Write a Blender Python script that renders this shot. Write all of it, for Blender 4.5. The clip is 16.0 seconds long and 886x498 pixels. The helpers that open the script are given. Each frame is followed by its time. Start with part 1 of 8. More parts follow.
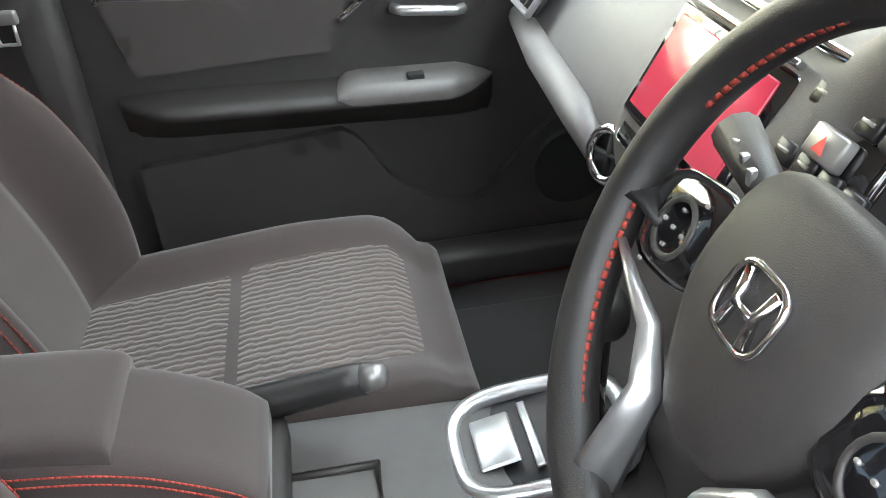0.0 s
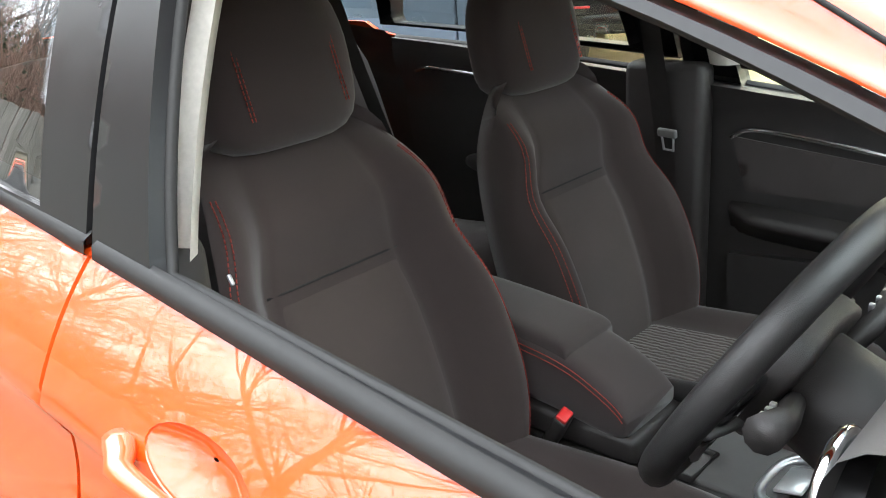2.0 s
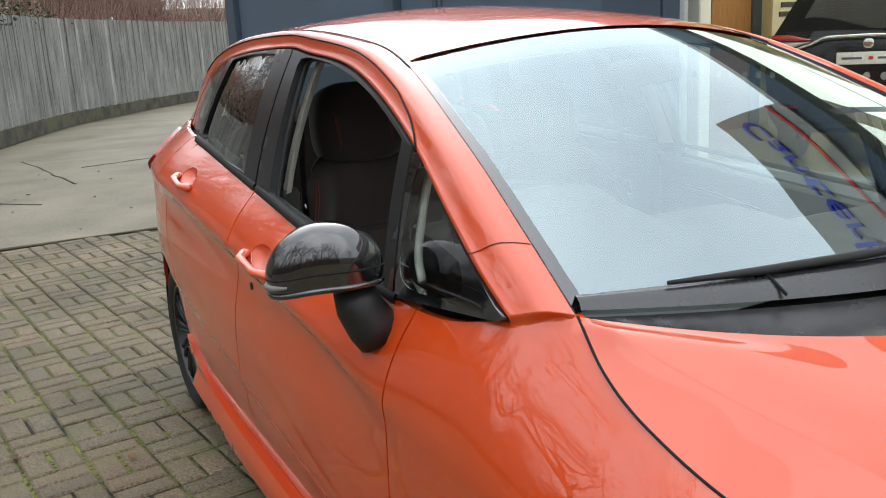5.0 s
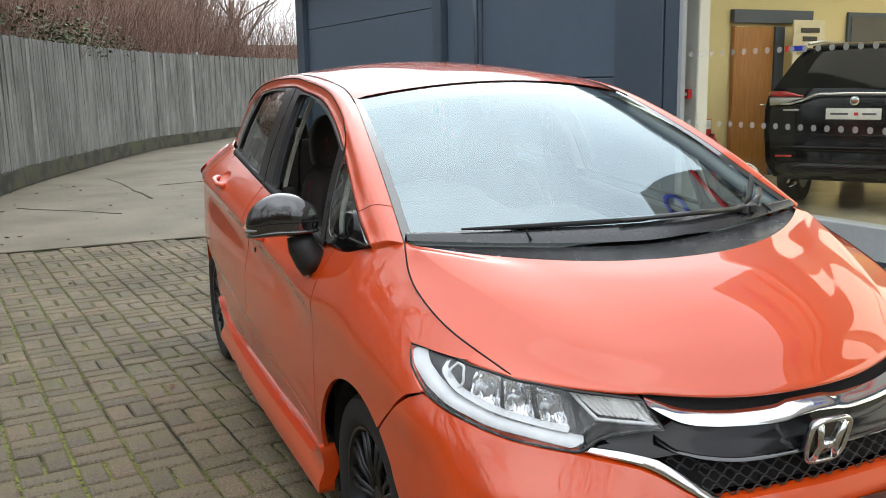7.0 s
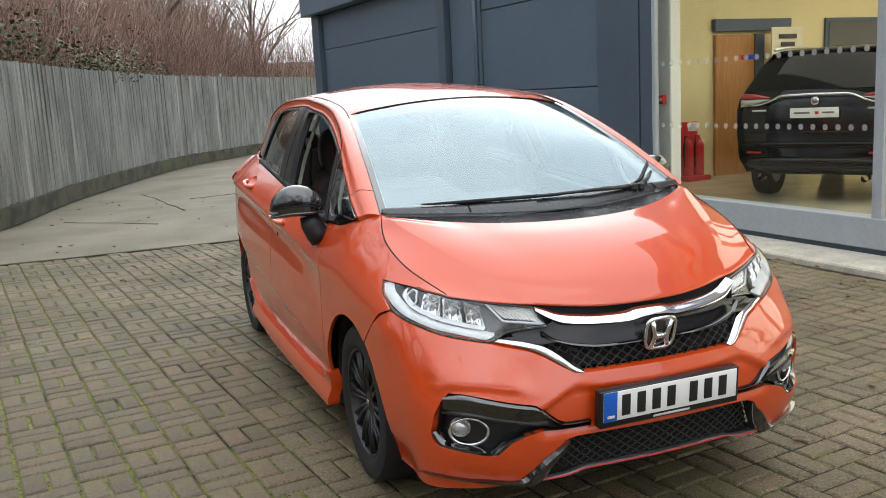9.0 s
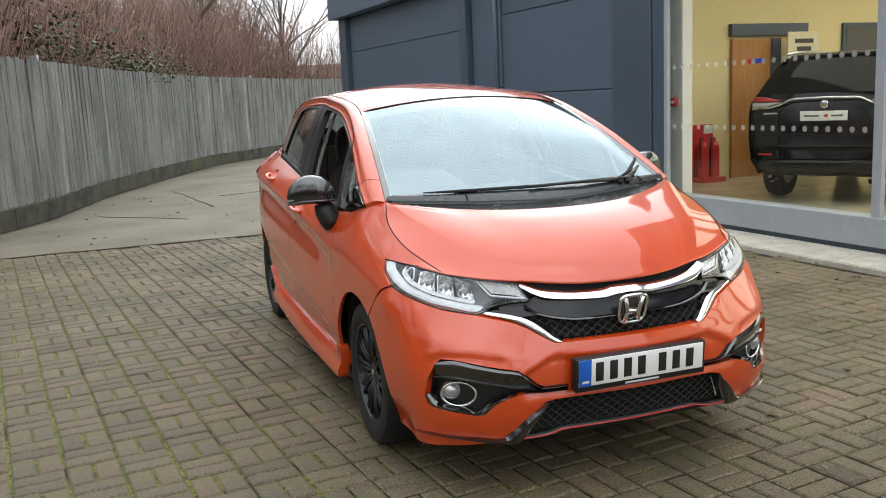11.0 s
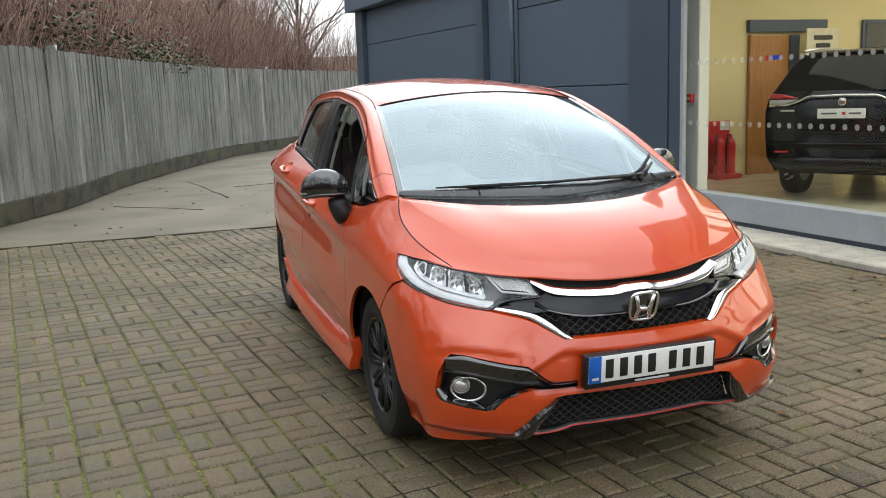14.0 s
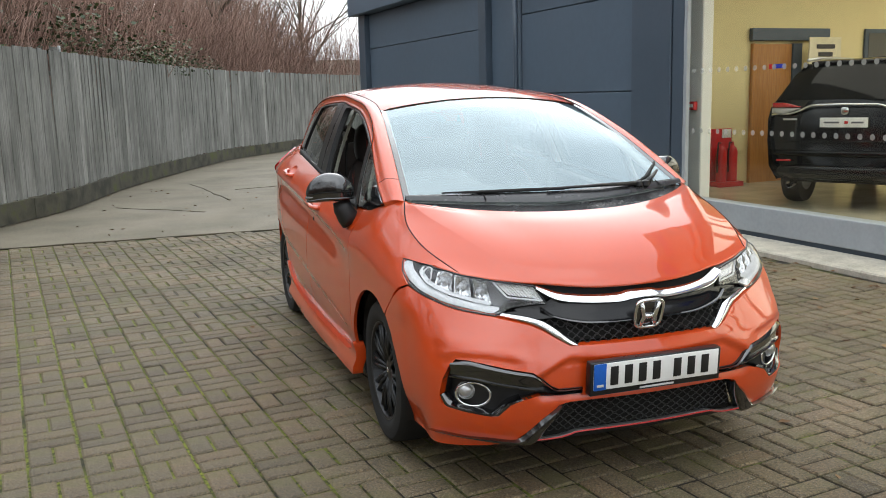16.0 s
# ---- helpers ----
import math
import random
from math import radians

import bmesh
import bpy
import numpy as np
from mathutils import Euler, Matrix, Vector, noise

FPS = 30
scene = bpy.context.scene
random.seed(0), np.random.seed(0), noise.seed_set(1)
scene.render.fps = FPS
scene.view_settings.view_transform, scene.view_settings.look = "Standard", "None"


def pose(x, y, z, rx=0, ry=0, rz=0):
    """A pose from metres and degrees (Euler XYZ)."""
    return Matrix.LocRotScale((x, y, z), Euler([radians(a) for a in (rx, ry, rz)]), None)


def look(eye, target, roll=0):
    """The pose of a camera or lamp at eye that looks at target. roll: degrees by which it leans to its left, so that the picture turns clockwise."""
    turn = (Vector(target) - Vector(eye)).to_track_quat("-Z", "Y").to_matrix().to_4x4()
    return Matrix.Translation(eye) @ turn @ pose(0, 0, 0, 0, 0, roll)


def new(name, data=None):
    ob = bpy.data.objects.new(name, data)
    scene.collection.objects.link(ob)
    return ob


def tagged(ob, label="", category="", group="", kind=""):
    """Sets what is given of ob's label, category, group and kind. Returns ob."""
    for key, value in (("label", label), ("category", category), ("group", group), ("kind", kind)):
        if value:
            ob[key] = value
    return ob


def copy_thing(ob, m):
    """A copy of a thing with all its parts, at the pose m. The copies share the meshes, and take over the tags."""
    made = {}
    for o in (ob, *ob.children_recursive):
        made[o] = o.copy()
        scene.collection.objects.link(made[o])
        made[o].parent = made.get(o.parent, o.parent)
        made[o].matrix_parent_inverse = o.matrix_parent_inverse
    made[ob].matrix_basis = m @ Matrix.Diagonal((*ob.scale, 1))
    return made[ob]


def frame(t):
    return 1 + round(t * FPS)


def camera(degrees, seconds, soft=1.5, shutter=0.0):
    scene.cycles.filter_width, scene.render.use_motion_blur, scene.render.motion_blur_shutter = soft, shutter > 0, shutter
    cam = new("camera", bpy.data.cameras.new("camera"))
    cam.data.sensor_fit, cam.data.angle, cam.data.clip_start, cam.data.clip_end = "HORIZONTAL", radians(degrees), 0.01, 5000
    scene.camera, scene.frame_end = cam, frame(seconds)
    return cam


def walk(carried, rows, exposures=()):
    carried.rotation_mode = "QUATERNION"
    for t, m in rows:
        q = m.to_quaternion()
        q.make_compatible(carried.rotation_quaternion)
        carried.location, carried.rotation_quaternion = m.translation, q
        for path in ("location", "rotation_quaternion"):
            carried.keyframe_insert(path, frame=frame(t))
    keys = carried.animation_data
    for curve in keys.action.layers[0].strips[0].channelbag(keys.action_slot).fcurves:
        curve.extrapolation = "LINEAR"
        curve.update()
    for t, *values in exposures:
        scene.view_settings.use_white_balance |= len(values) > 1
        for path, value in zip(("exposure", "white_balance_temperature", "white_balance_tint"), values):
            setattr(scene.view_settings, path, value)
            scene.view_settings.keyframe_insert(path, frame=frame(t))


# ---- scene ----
cam = camera(53.0, 16.0, soft=0.95)

PATH = [
    (0, (0.697, -0.976, 1.228), (-0.995, -0.769, 0.183), -4.7),
    (0.5, (0.823, -0.927, 1.273), (-0.89, -1.285, 0.305), -7.8),
    (1, (1.014, -0.809, 1.35), (-0.641, -1.542, 0.499), -8.0),
    (1.5, (1.102, -0.629, 1.375), (-0.466, -1.645, 0.66), -6.1),
    (2, (1.172, -0.442, 1.379), (-0.189, -1.735, 0.69), -4.2),
    (2.5, (1.291, -0.235, 1.409), (0.037, -1.637, 0.727), -5.3),
    (3, (1.32, -0.033, 1.423), (0.132, -1.504, 0.772), -4.1),
    (3.5, (1.33, 0.229, 1.404), (0.3, -1.4, 0.869), -2.7),
    (4, (1.409, 0.505, 1.434), (0.448, -1.171, 0.919), -4.5),
    (4.5, (1.458, 0.787, 1.462), (0.518, -0.905, 0.959), -3.7),
    (4.7, (1.421, 0.892, 1.443), (0.5, -0.815, 0.955), -3.5),
    (6.8, (1.445, 2.07, 1.445), (0.679, 0.263, 1.063), -0.8),
    (7, (1.474, 2.183, 1.447), (0.711, 0.372, 1.075), -1.1),
    (7.5, (1.524, 2.456, 1.46), (0.76, 0.642, 1.102), -1.6),
    (8, (1.527, 2.73, 1.441), (0.786, 0.905, 1.093), -1.4),
    (8.5, (1.598, 2.966, 1.459), (0.872, 1.134, 1.118), -1.9),
    (9, (1.659, 3.181, 1.466), (0.945, 1.345, 1.121), -3.0),
    (9.2, (1.644, 3.252, 1.439), (0.942, 1.411, 1.097), -2.9),
    (11.3, (1.682, 3.555, 1.447), (1.034, 1.693, 1.111), -2.4),
    (11.5, (1.684, 3.558, 1.455), (1.041, 1.694, 1.118), -2.2),
    (12, (1.687, 3.557, 1.453), (1.042, 1.694, 1.119), -2.2),
    (12.5, (1.683, 3.558, 1.454), (1.049, 1.698, 1.085), -2.2),
    (13, (1.67, 3.559, 1.454), (1.034, 1.699, 1.085), -2.2),
    (13.5, (1.666, 3.562, 1.454), (1.031, 1.699, 1.093), -2.3),
    (14, (1.672, 3.556, 1.453), (1.046, 1.689, 1.103), -2.1),
    (14.5, (1.678, 3.558, 1.448), (1.06, 1.686, 1.109), -2.1),
    (15, (1.689, 3.554, 1.453), (1.072, 1.683, 1.111), -1.9),
    (15.5, (1.69, 3.55, 1.454), (1.063, 1.682, 1.114), -1.7),
    (16, (1.696, 3.552, 1.457), (1.068, 1.684, 1.117), -1.5),
]
EXPOSURE = [(0.0, 3.75), (0.5, 3.92), (1.0, 4.02), (1.5, 3.50), (2.0, 2.58), (2.5, 1.70), (3.0, 1.2), (3.5, 0.86), (4.5, 0.55), (7.0, 0.42), (16.0, 0.35)]
EXPOSURE = [(t, stops, 6200, 8) for t, stops in EXPOSURE]
walk(cam, [(t, look(eye, target, roll)) for t, eye, target, roll in PATH], EXPOSURE)

# ---- light ----
world = bpy.data.worlds.new("overcast_sky")
scene.world = world
world.use_nodes = True
wn = world.node_tree
wn.nodes.clear()
sky = wn.nodes.new("ShaderNodeTexSky")
sky.sky_type = "NISHITA"
sky.sun_disc = False
SUN_EL, SUN_ROT = radians(32), radians(205)
sky.sun_elevation, sky.sun_rotation = SUN_EL, SUN_ROT
sky.dust_density, sky.air_density, sky.ozone_density = 4.0, 1.0, 1.0
hsv = wn.nodes.new("ShaderNodeHueSaturation")
hsv.inputs["Saturation"].default_value = 0.22
cloud_pos = wn.nodes.new("ShaderNodeTexCoord")
cloud = wn.nodes.new("ShaderNodeTexNoise")
cloud.inputs["Scale"].default_value, cloud.inputs["Detail"].default_value = 2.2, 5.0
cloud_ramp = wn.nodes.new("ShaderNodeValToRGB")
cloud_ramp.color_ramp.elements[0].position, cloud_ramp.color_ramp.elements[0].color = 0.3, (7.0, 7.3, 7.7, 1)
cloud_ramp.color_ramp.elements[1].position, cloud_ramp.color_ramp.elements[1].color = 0.72, (11.5, 11.6, 11.6, 1)
sky_mix = wn.nodes.new("ShaderNodeMix")
sky_mix.data_type = "RGBA"
sky_mix.inputs["Factor"].default_value = 0.75
bg = wn.nodes.new("ShaderNodeBackground")
sep = wn.nodes.new("ShaderNodeSeparateXYZ")
lift = wn.nodes.new("ShaderNodeMapRange")
lift.inputs["To Min"].default_value, lift.inputs["To Max"].default_value = 0.105, 0.195
wn.links.new(cloud_pos.outputs["Generated"], sep.inputs[0])
wn.links.new(sep.outputs["Z"], lift.inputs["Value"])
wn.links.new(lift.outputs[0], bg.inputs["Strength"])
out = wn.nodes.new("ShaderNodeOutputWorld")
wn.links.new(sky.outputs[0], hsv.inputs["Color"])
wn.links.new(cloud_pos.outputs["Generated"], cloud.inputs["Vector"])
wn.links.new(cloud.outputs[0], cloud_ramp.inputs[0])
wn.links.new(hsv.outputs[0], sky_mix.inputs["A"])
wn.links.new(cloud_ramp.outputs[0], sky_mix.inputs["B"])
wn.links.new(sky_mix.outputs["Result"], bg.inputs[0])
wn.links.new(bg.outputs[0], out.inputs[0])

sun = new("sun", bpy.data.lights.new("sun", "SUN"))
sun.data.energy, sun.data.angle, sun.data.color = 0.6, radians(90), (1.0, 0.97, 0.92)
sun.matrix_world = look((6, 8, 9), (0, 0, 0))

# ---- materials ----


class Mat:
    """A node material with a Principled shader and small helpers."""

    def __init__(self, name, color, rough=0.5, metal=0.0, **kw):
        self.m = bpy.data.materials.new(name)
        self.m.use_nodes = True
        self.t = self.m.node_tree
        self.b = self.t.nodes["Principled BSDF"]
        self.b.inputs["Base Color"].default_value = (*color, 1)
        self.b.inputs["Roughness"].default_value = rough
        self.b.inputs["Metallic"].default_value = metal
        for k, v in kw.items():
            self.b.inputs[k.replace("_", " ")].default_value = v
        self.coord = None
        self.world = False

    def node(self, kind, **kw):
        n = self.t.nodes.new(kind)
        for k, v in kw.items():
            n.inputs[k.replace("_", " ")].default_value = v
        return n

    def link(self, a, b):
        self.t.links.new(a, b)

    def pos(self, scale=(1, 1, 1)):
        if self.coord is None:
            self.coord = self.node("ShaderNodeNewGeometry" if self.world else "ShaderNodeTexCoord")
        mp = self.node("ShaderNodeMapping")
        mp.inputs["Scale"].default_value = scale
        self.link(self.coord.outputs["Position" if self.world else "Object"], mp.inputs["Vector"])
        return mp.outputs[0]

    def noise(self, scale, detail=4.0, rough=0.55, stretch=(1, 1, 1)):
        n = self.node("ShaderNodeTexNoise", Scale=scale, Detail=detail, Roughness=rough)
        self.link(self.pos(stretch), n.inputs["Vector"])
        return n.outputs[0]

    def ramp(self, fac, stops):
        r = self.node("ShaderNodeValToRGB")
        e = r.color_ramp.elements
        while len(e) < len(stops):
            e.new(0.5)
        for el, (p, c) in zip(e, stops):
            el.position, el.color = p, (*c, 1)
        self.link(fac, r.inputs[0])
        return r.outputs[0]

    def mix(self, fac, a, b, mode="MIX"):
        n = self.node("ShaderNodeMix")
        n.data_type, n.blend_type = "RGBA", mode
        for sock, v in (("Factor", fac), ("A", a), ("B", b)):
            s = [i for i in n.inputs if i.name == sock and i.enabled][0]
            if isinstance(v, (int, float)):
                s.default_value = v
            elif isinstance(v, tuple):
                s.default_value = (*v, 1)
            else:
                self.link(v, s)
        return [o for o in n.outputs if o.enabled][0]

    def base(self, sock):
        self.link(sock, self.b.inputs["Base Color"])
        return self

    def rough(self, fac, lo, hi):
        r = self.node("ShaderNodeMapRange", To_Min=lo, To_Max=hi)
        self.link(fac, r.inputs["Value"])
        self.link(r.outputs[0], self.b.inputs["Roughness"])
        return self

    def bump(self, fac, strength=0.3, dist=0.002):
        bp = self.node("ShaderNodeBump", Strength=strength, Distance=dist)
        self.link(fac, bp.inputs["Height"])
        self.link(bp.outputs[0], self.b.inputs["Normal"])
        return self

    def random(self):
        return self.node("ShaderNodeObjectInfo").outputs["Random"]

    def island(self):
        return self.node("ShaderNodeNewGeometry").outputs["Random Per Island"]


def plain(name, color, rough=0.5, metal=0.0, vary=0.12, scale=14.0, bump=0.0, bscale=220.0, **kw):
    """A surface with a slight two-scale variation of colour and sheen."""
    m = Mat(name, color, rough, metal, **kw)
    big, small = m.noise(scale, 3.0), m.noise(scale * 9, 2.0)
    dark = tuple(c * (1 - vary) for c in color)
    light = tuple(min(1, c * (1 + vary)) for c in color)
    c = m.ramp(big, ((0.3, dark), (0.7, light)))
    m.base(m.mix(0.35, c, m.ramp(small, ((0.35, dark), (0.65, light)))))
    m.rough(big, max(0.02, rough - 0.06), min(1, rough + 0.06))
    if bump:
        m.bump(m.noise(bscale, 2.0), bump, 0.001)
    return m.m


def paint(name, color):
    m = Mat(name, color, 0.42, 0.0, Coat_Weight=1.0, Coat_Roughness=0.012)
    m.b.inputs["Coat IOR"].default_value = 1.72
    m.b.inputs["Specular IOR Level"].default_value = 0.3
    fl = m.noise(2600.0, 0.0)
    m.base(m.ramp(fl, ((0.3, tuple(c * 0.9 for c in color)), (0.75, tuple(min(1, c * 1.1) for c in color)))))
    m.rough(m.noise(6.0), 0.38, 0.46)
    return m.m


ORANGE = paint("orange_metallic_paint", (0.62, 0.060, 0.003))
BLACK_GLOSS = plain("gloss_black_plastic", (0.006, 0.006, 0.007), 0.08, 0.0, 0.1, Coat_Weight=1.0, Coat_Roughness=0.02, Coat_IOR=1.8)
BLACK_TRIM = plain("textured_black_trim", (0.013, 0.013, 0.014), 0.45, 0.0, 0.2, bump=0.25, bscale=900)
SCUTTLE = plain("smooth_black_plastic", (0.03, 0.03, 0.032), 0.26, 0.0, 0.15, Specular_IOR_Level=0.8)
BLACK_FILM = plain("satin_black_film", (0.011, 0.011, 0.012), 0.30)
RUBBER = plain("black_rubber", (0.010, 0.010, 0.010), 0.72, 0.0, 0.25)
TYRE = plain("tyre_rubber", (0.013, 0.0125, 0.012), 0.85, 0.0, 0.3, 9.0, bump=0.3, bscale=400)
CHROME = plain("chrome", (0.78, 0.79, 0.8), 0.07, 1.0, 0.03)
SILVER = plain("satin_silver_trim", (0.55, 0.56, 0.57), 0.3, 0.85, 0.05)
ALLOY = plain("dark_grey_alloy", (0.035, 0.036, 0.038), 0.3, 0.6, 0.15)
RED_PAINT = plain("red_trim_line", (0.55, 0.02, 0.02), 0.3)
WHITE_TRIM = plain("pale_grey_pillar_trim", (0.62, 0.60, 0.55), 0.7, bump=0.15)
RED_LENS = plain("red_lamp_lens", (0.42, 0.01, 0.015), 0.08, 0.0, 0.15, Coat_Weight=1.0)
DARK_VOID = plain("dark_cavity", (0.006, 0.006, 0.006), 0.9)


def glass(name, tint, rough=0.0):
    m = Mat(name, tint, rough, 0.0, Transmission_Weight=1.0)
    m.b.inputs["IOR"].default_value = 1.5
    return m.m


def sheet_glass(name, tint, head_on=0.08, gloss=(1, 1, 1)):
    """A thin pane: clear with its mirror gloss by Fresnel, no bending."""
    m = bpy.data.materials.new(name)
    m.use_nodes = True
    t = m.node_tree
    t.nodes.clear()
    tr = t.nodes.new("ShaderNodeBsdfTransparent")
    tr.inputs[0].default_value = (*tint, 1)
    gl = t.nodes.new("ShaderNodeBsdfGlossy")
    gl.inputs["Roughness"].default_value = 0.0
    gl.inputs["Color"].default_value = (*gloss, 1)
    lw = t.nodes.new("ShaderNodeLayerWeight")
    lw.inputs["Blend"].default_value = 0.5
    pw = t.nodes.new("ShaderNodeMath")
    pw.operation = "POWER"
    pw.inputs[1].default_value = 4.5
    fr = t.nodes.new("ShaderNodeMath")
    fr.operation = "MULTIPLY_ADD"
    fr.inputs[1].default_value, fr.inputs[2].default_value = 1 - head_on, head_on
    t.links.new(lw.outputs["Facing"], pw.inputs[0])
    t.links.new(pw.outputs[0], fr.inputs[0])
    mx = t.nodes.new("ShaderNodeMixShader")
    o = t.nodes.new("ShaderNodeOutputMaterial")
    t.links.new(fr.outputs[0], mx.inputs[0])
    t.links.new(tr.outputs[0], mx.inputs[1])
    t.links.new(gl.outputs[0], mx.inputs[2])
    t.links.new(mx.outputs[0], o.inputs[0])
    return m


SCREEN_GLASS = sheet_glass("windscreen_glass", (0.80, 0.87, 0.86), 0.32, (0.72, 0.85, 0.90))
TINT_GLASS = sheet_glass("privacy_glass", (0.66, 0.70, 0.68), 0.18)
SIDE_GLASS = sheet_glass("side_glass", (0.76, 0.82, 0.80), 0.11)
LAMP_GLASS = sheet_glass("lamp_lens", (0.93, 0.94, 0.95), 0.07)
SHOP_GLASS = sheet_glass("shop_glass", (0.93, 0.95, 0.93), 0.05)

# ---- mesh helpers ----


def obj(name, bm, mat, parent=None, label="", smooth=True):
    me = bpy.data.meshes.new(name)
    if smooth:
        for f in bm.faces:
            f.smooth = True
    bm.to_mesh(me)
    bm.free()
    for m in mat if isinstance(mat, (list, tuple)) else [mat]:
        me.materials.append(m)
    ob = new(name, me)
    if parent is not None:
        ob.parent = parent
    if label:
        ob["label"] = label
    return ob


def part(name, bm, mat, parent, label="", smooth=True):
    return obj(name, bm, mat, parent, label, smooth)


def thing(name, label, category, group="", at=(0, 0, 0)):
    ob = new(name)
    ob.location = at
    ob.empty_display_size = 0.1
    return tagged(ob, label, category, group)


def sharpen(bm, deg=32):
    for e in bm.edges:
        if len(e.link_faces) == 2 and e.calc_face_angle(0) > radians(deg):
            e.smooth = False
    return bm


def box(sx, sy, sz, at=(0, 0, 0), bevel=0.0, rot=(0, 0, 0), seg=2, bm=None):
    """A box centred at a place, with rounded edges; joined into bm when given."""
    b = bmesh.new()
    bmesh.ops.create_cube(b, size=1.0)
    bmesh.ops.scale(b, vec=(sx, sy, sz), verts=b.verts)
    if bevel:
        bmesh.ops.bevel(b, geom=b.edges[:], offset=bevel, segments=seg, affect="EDGES", profile=0.5)
    bmesh.ops.transform(b, matrix=pose(*at, *rot), verts=b.verts)
    return join(bm, b)


def join(bm, b):
    """Adds b to bm (b alone if there is none)."""
    if bm is None:
        return b
    off = {}
    for v in b.verts:
        off[v] = bm.verts.new(v.co)
    for f in b.faces:
        try:
            n = bm.faces.new([off[v] for v in f.verts])
            n.smooth, n.material_index = f.smooth, f.material_index
        except ValueError:
            pass
    b.free()
    return bm


def tube(path, radius, sides=10, bm=None, closed=False, flat=1.0):
    """A round bar along a list of points; radius a number or one for each point."""
    b = bmesh.new() if bm is None else bm
    pts = [Vector(p) for p in path]
    n = len(pts)
    rings = []
    up = Vector((0, 0, 1))
    prev = None
    for i, p in enumerate(pts):
        if closed:
            d = pts[(i + 1) % n] - pts[i - 1]
        else:
            d = pts[min(i + 1, n - 1)] - pts[max(i - 1, 0)]
        d.normalize()
        ref = prev if prev is not None else (up if abs(d.z) < 0.9 else Vector((1, 0, 0)))
        side = d.cross(ref).normalized() if prev is None else (prev - d * prev.dot(d)).normalized()
        prev = side
        other = d.cross(side)
        r = radius[i] if isinstance(radius, (list, tuple)) else radius
        rings.append([b.verts.new(p + (side * math.cos(a) + other * math.sin(a) * flat) * r) for a in [2 * math.pi * k / sides for k in range(sides)]])
    m = n if closed else n - 1
    for i in range(m):
        r0, r1 = rings[i], rings[(i + 1) % n]
        for k in range(sides):
            b.faces.new((r0[k], r0[(k + 1) % sides], r1[(k + 1) % sides], r1[k]))
    if not closed:
        b.faces.new(rings[0][::-1])
        b.faces.new(rings[-1])
    return b


def lathe(profile, sides=48, axis="x", at=(0, 0, 0), bm=None, caps=True):
    """Turns (offset along the axis, radius) pairs round an axis."""
    b = bmesh.new()
    rings = []
    for o, r in profile:
        ring = []
        for k in range(sides):
            a = 2 * math.pi * k / sides
            c, s = r * math.cos(a), r * math.sin(a)
            co = (o, c, s) if axis == "x" else (c, o, s) if axis == "y" else (c, s, o)
            ring.append(b.verts.new(Vector(co) + Vector(at)))
        rings.append(ring)
    for r0, r1 in zip(rings, rings[1:]):
        for k in range(sides):
            b.faces.new((r0[k], r0[(k + 1) % sides], r1[(k + 1) % sides], r1[k]))
    if caps and profile[0][1] > 1e-4:
        b.faces.new(rings[0][::-1])
    if caps and profile[-1][1] > 1e-4:
        b.faces.new(rings[-1])
    bmesh.ops.recalc_face_normals(b, faces=b.faces)
    sharpen(b, 35)
    return join(bm, b)


def curve(pts, n=8):
    """A smooth run of points through the given ones (Catmull-Rom)."""
    p = [np.array(q, float) for q in pts]
    p = [2 * p[0] - p[1]] + p + [2 * p[-1] - p[-2]]
    res = []
    for i in range(1, len(p) - 2):
        for k in range(n):
            t = k / n
            a, b, c, d = p[i - 1 : i + 3]
            res.append(0.5 * (2 * b + (c - a) * t + (2 * a - 5 * b + 4 * c - d) * t * t + (3 * b - a - 3 * c + d) * t**3))
    res.append(p[-2])
    return [tuple(float(v) for v in q) for q in res]


class Line:
    """A smooth function through (x, value) pairs."""

    def __init__(self, *pts):
        c = np.array(curve(pts, 16))
        o = np.argsort(c[:, 0], kind="stable")
        self.x, self.v = c[o, 0], c[o, 1]

    def __call__(self, x):
        return float(np.interp(x, self.x, self.v))


def inside(px, py, poly):
    res = np.zeros(len(px), bool)
    j = len(poly) - 1
    for i in range(len(poly)):
        (xi, yi), (xj, yj) = poly[i], poly[j]
        if yi != yj:
            res ^= ((yi > py) != (yj > py)) & (px < (xj - xi) * (py - yi) / (yj - yi) + xi)
        j = i
    return res


def refine(poly, step):
    res = []
    for a, b in zip(poly, poly[1:] + poly[:1]):
        n = max(1, int(math.ceil(math.hypot((b[0] - a[0]), (b[1] - a[1])) / step)))
        res += [(a[0] + (b[0] - a[0]) * k / n, a[1] + (b[1] - a[1]) * k / n) for k in range(n)]
    return res


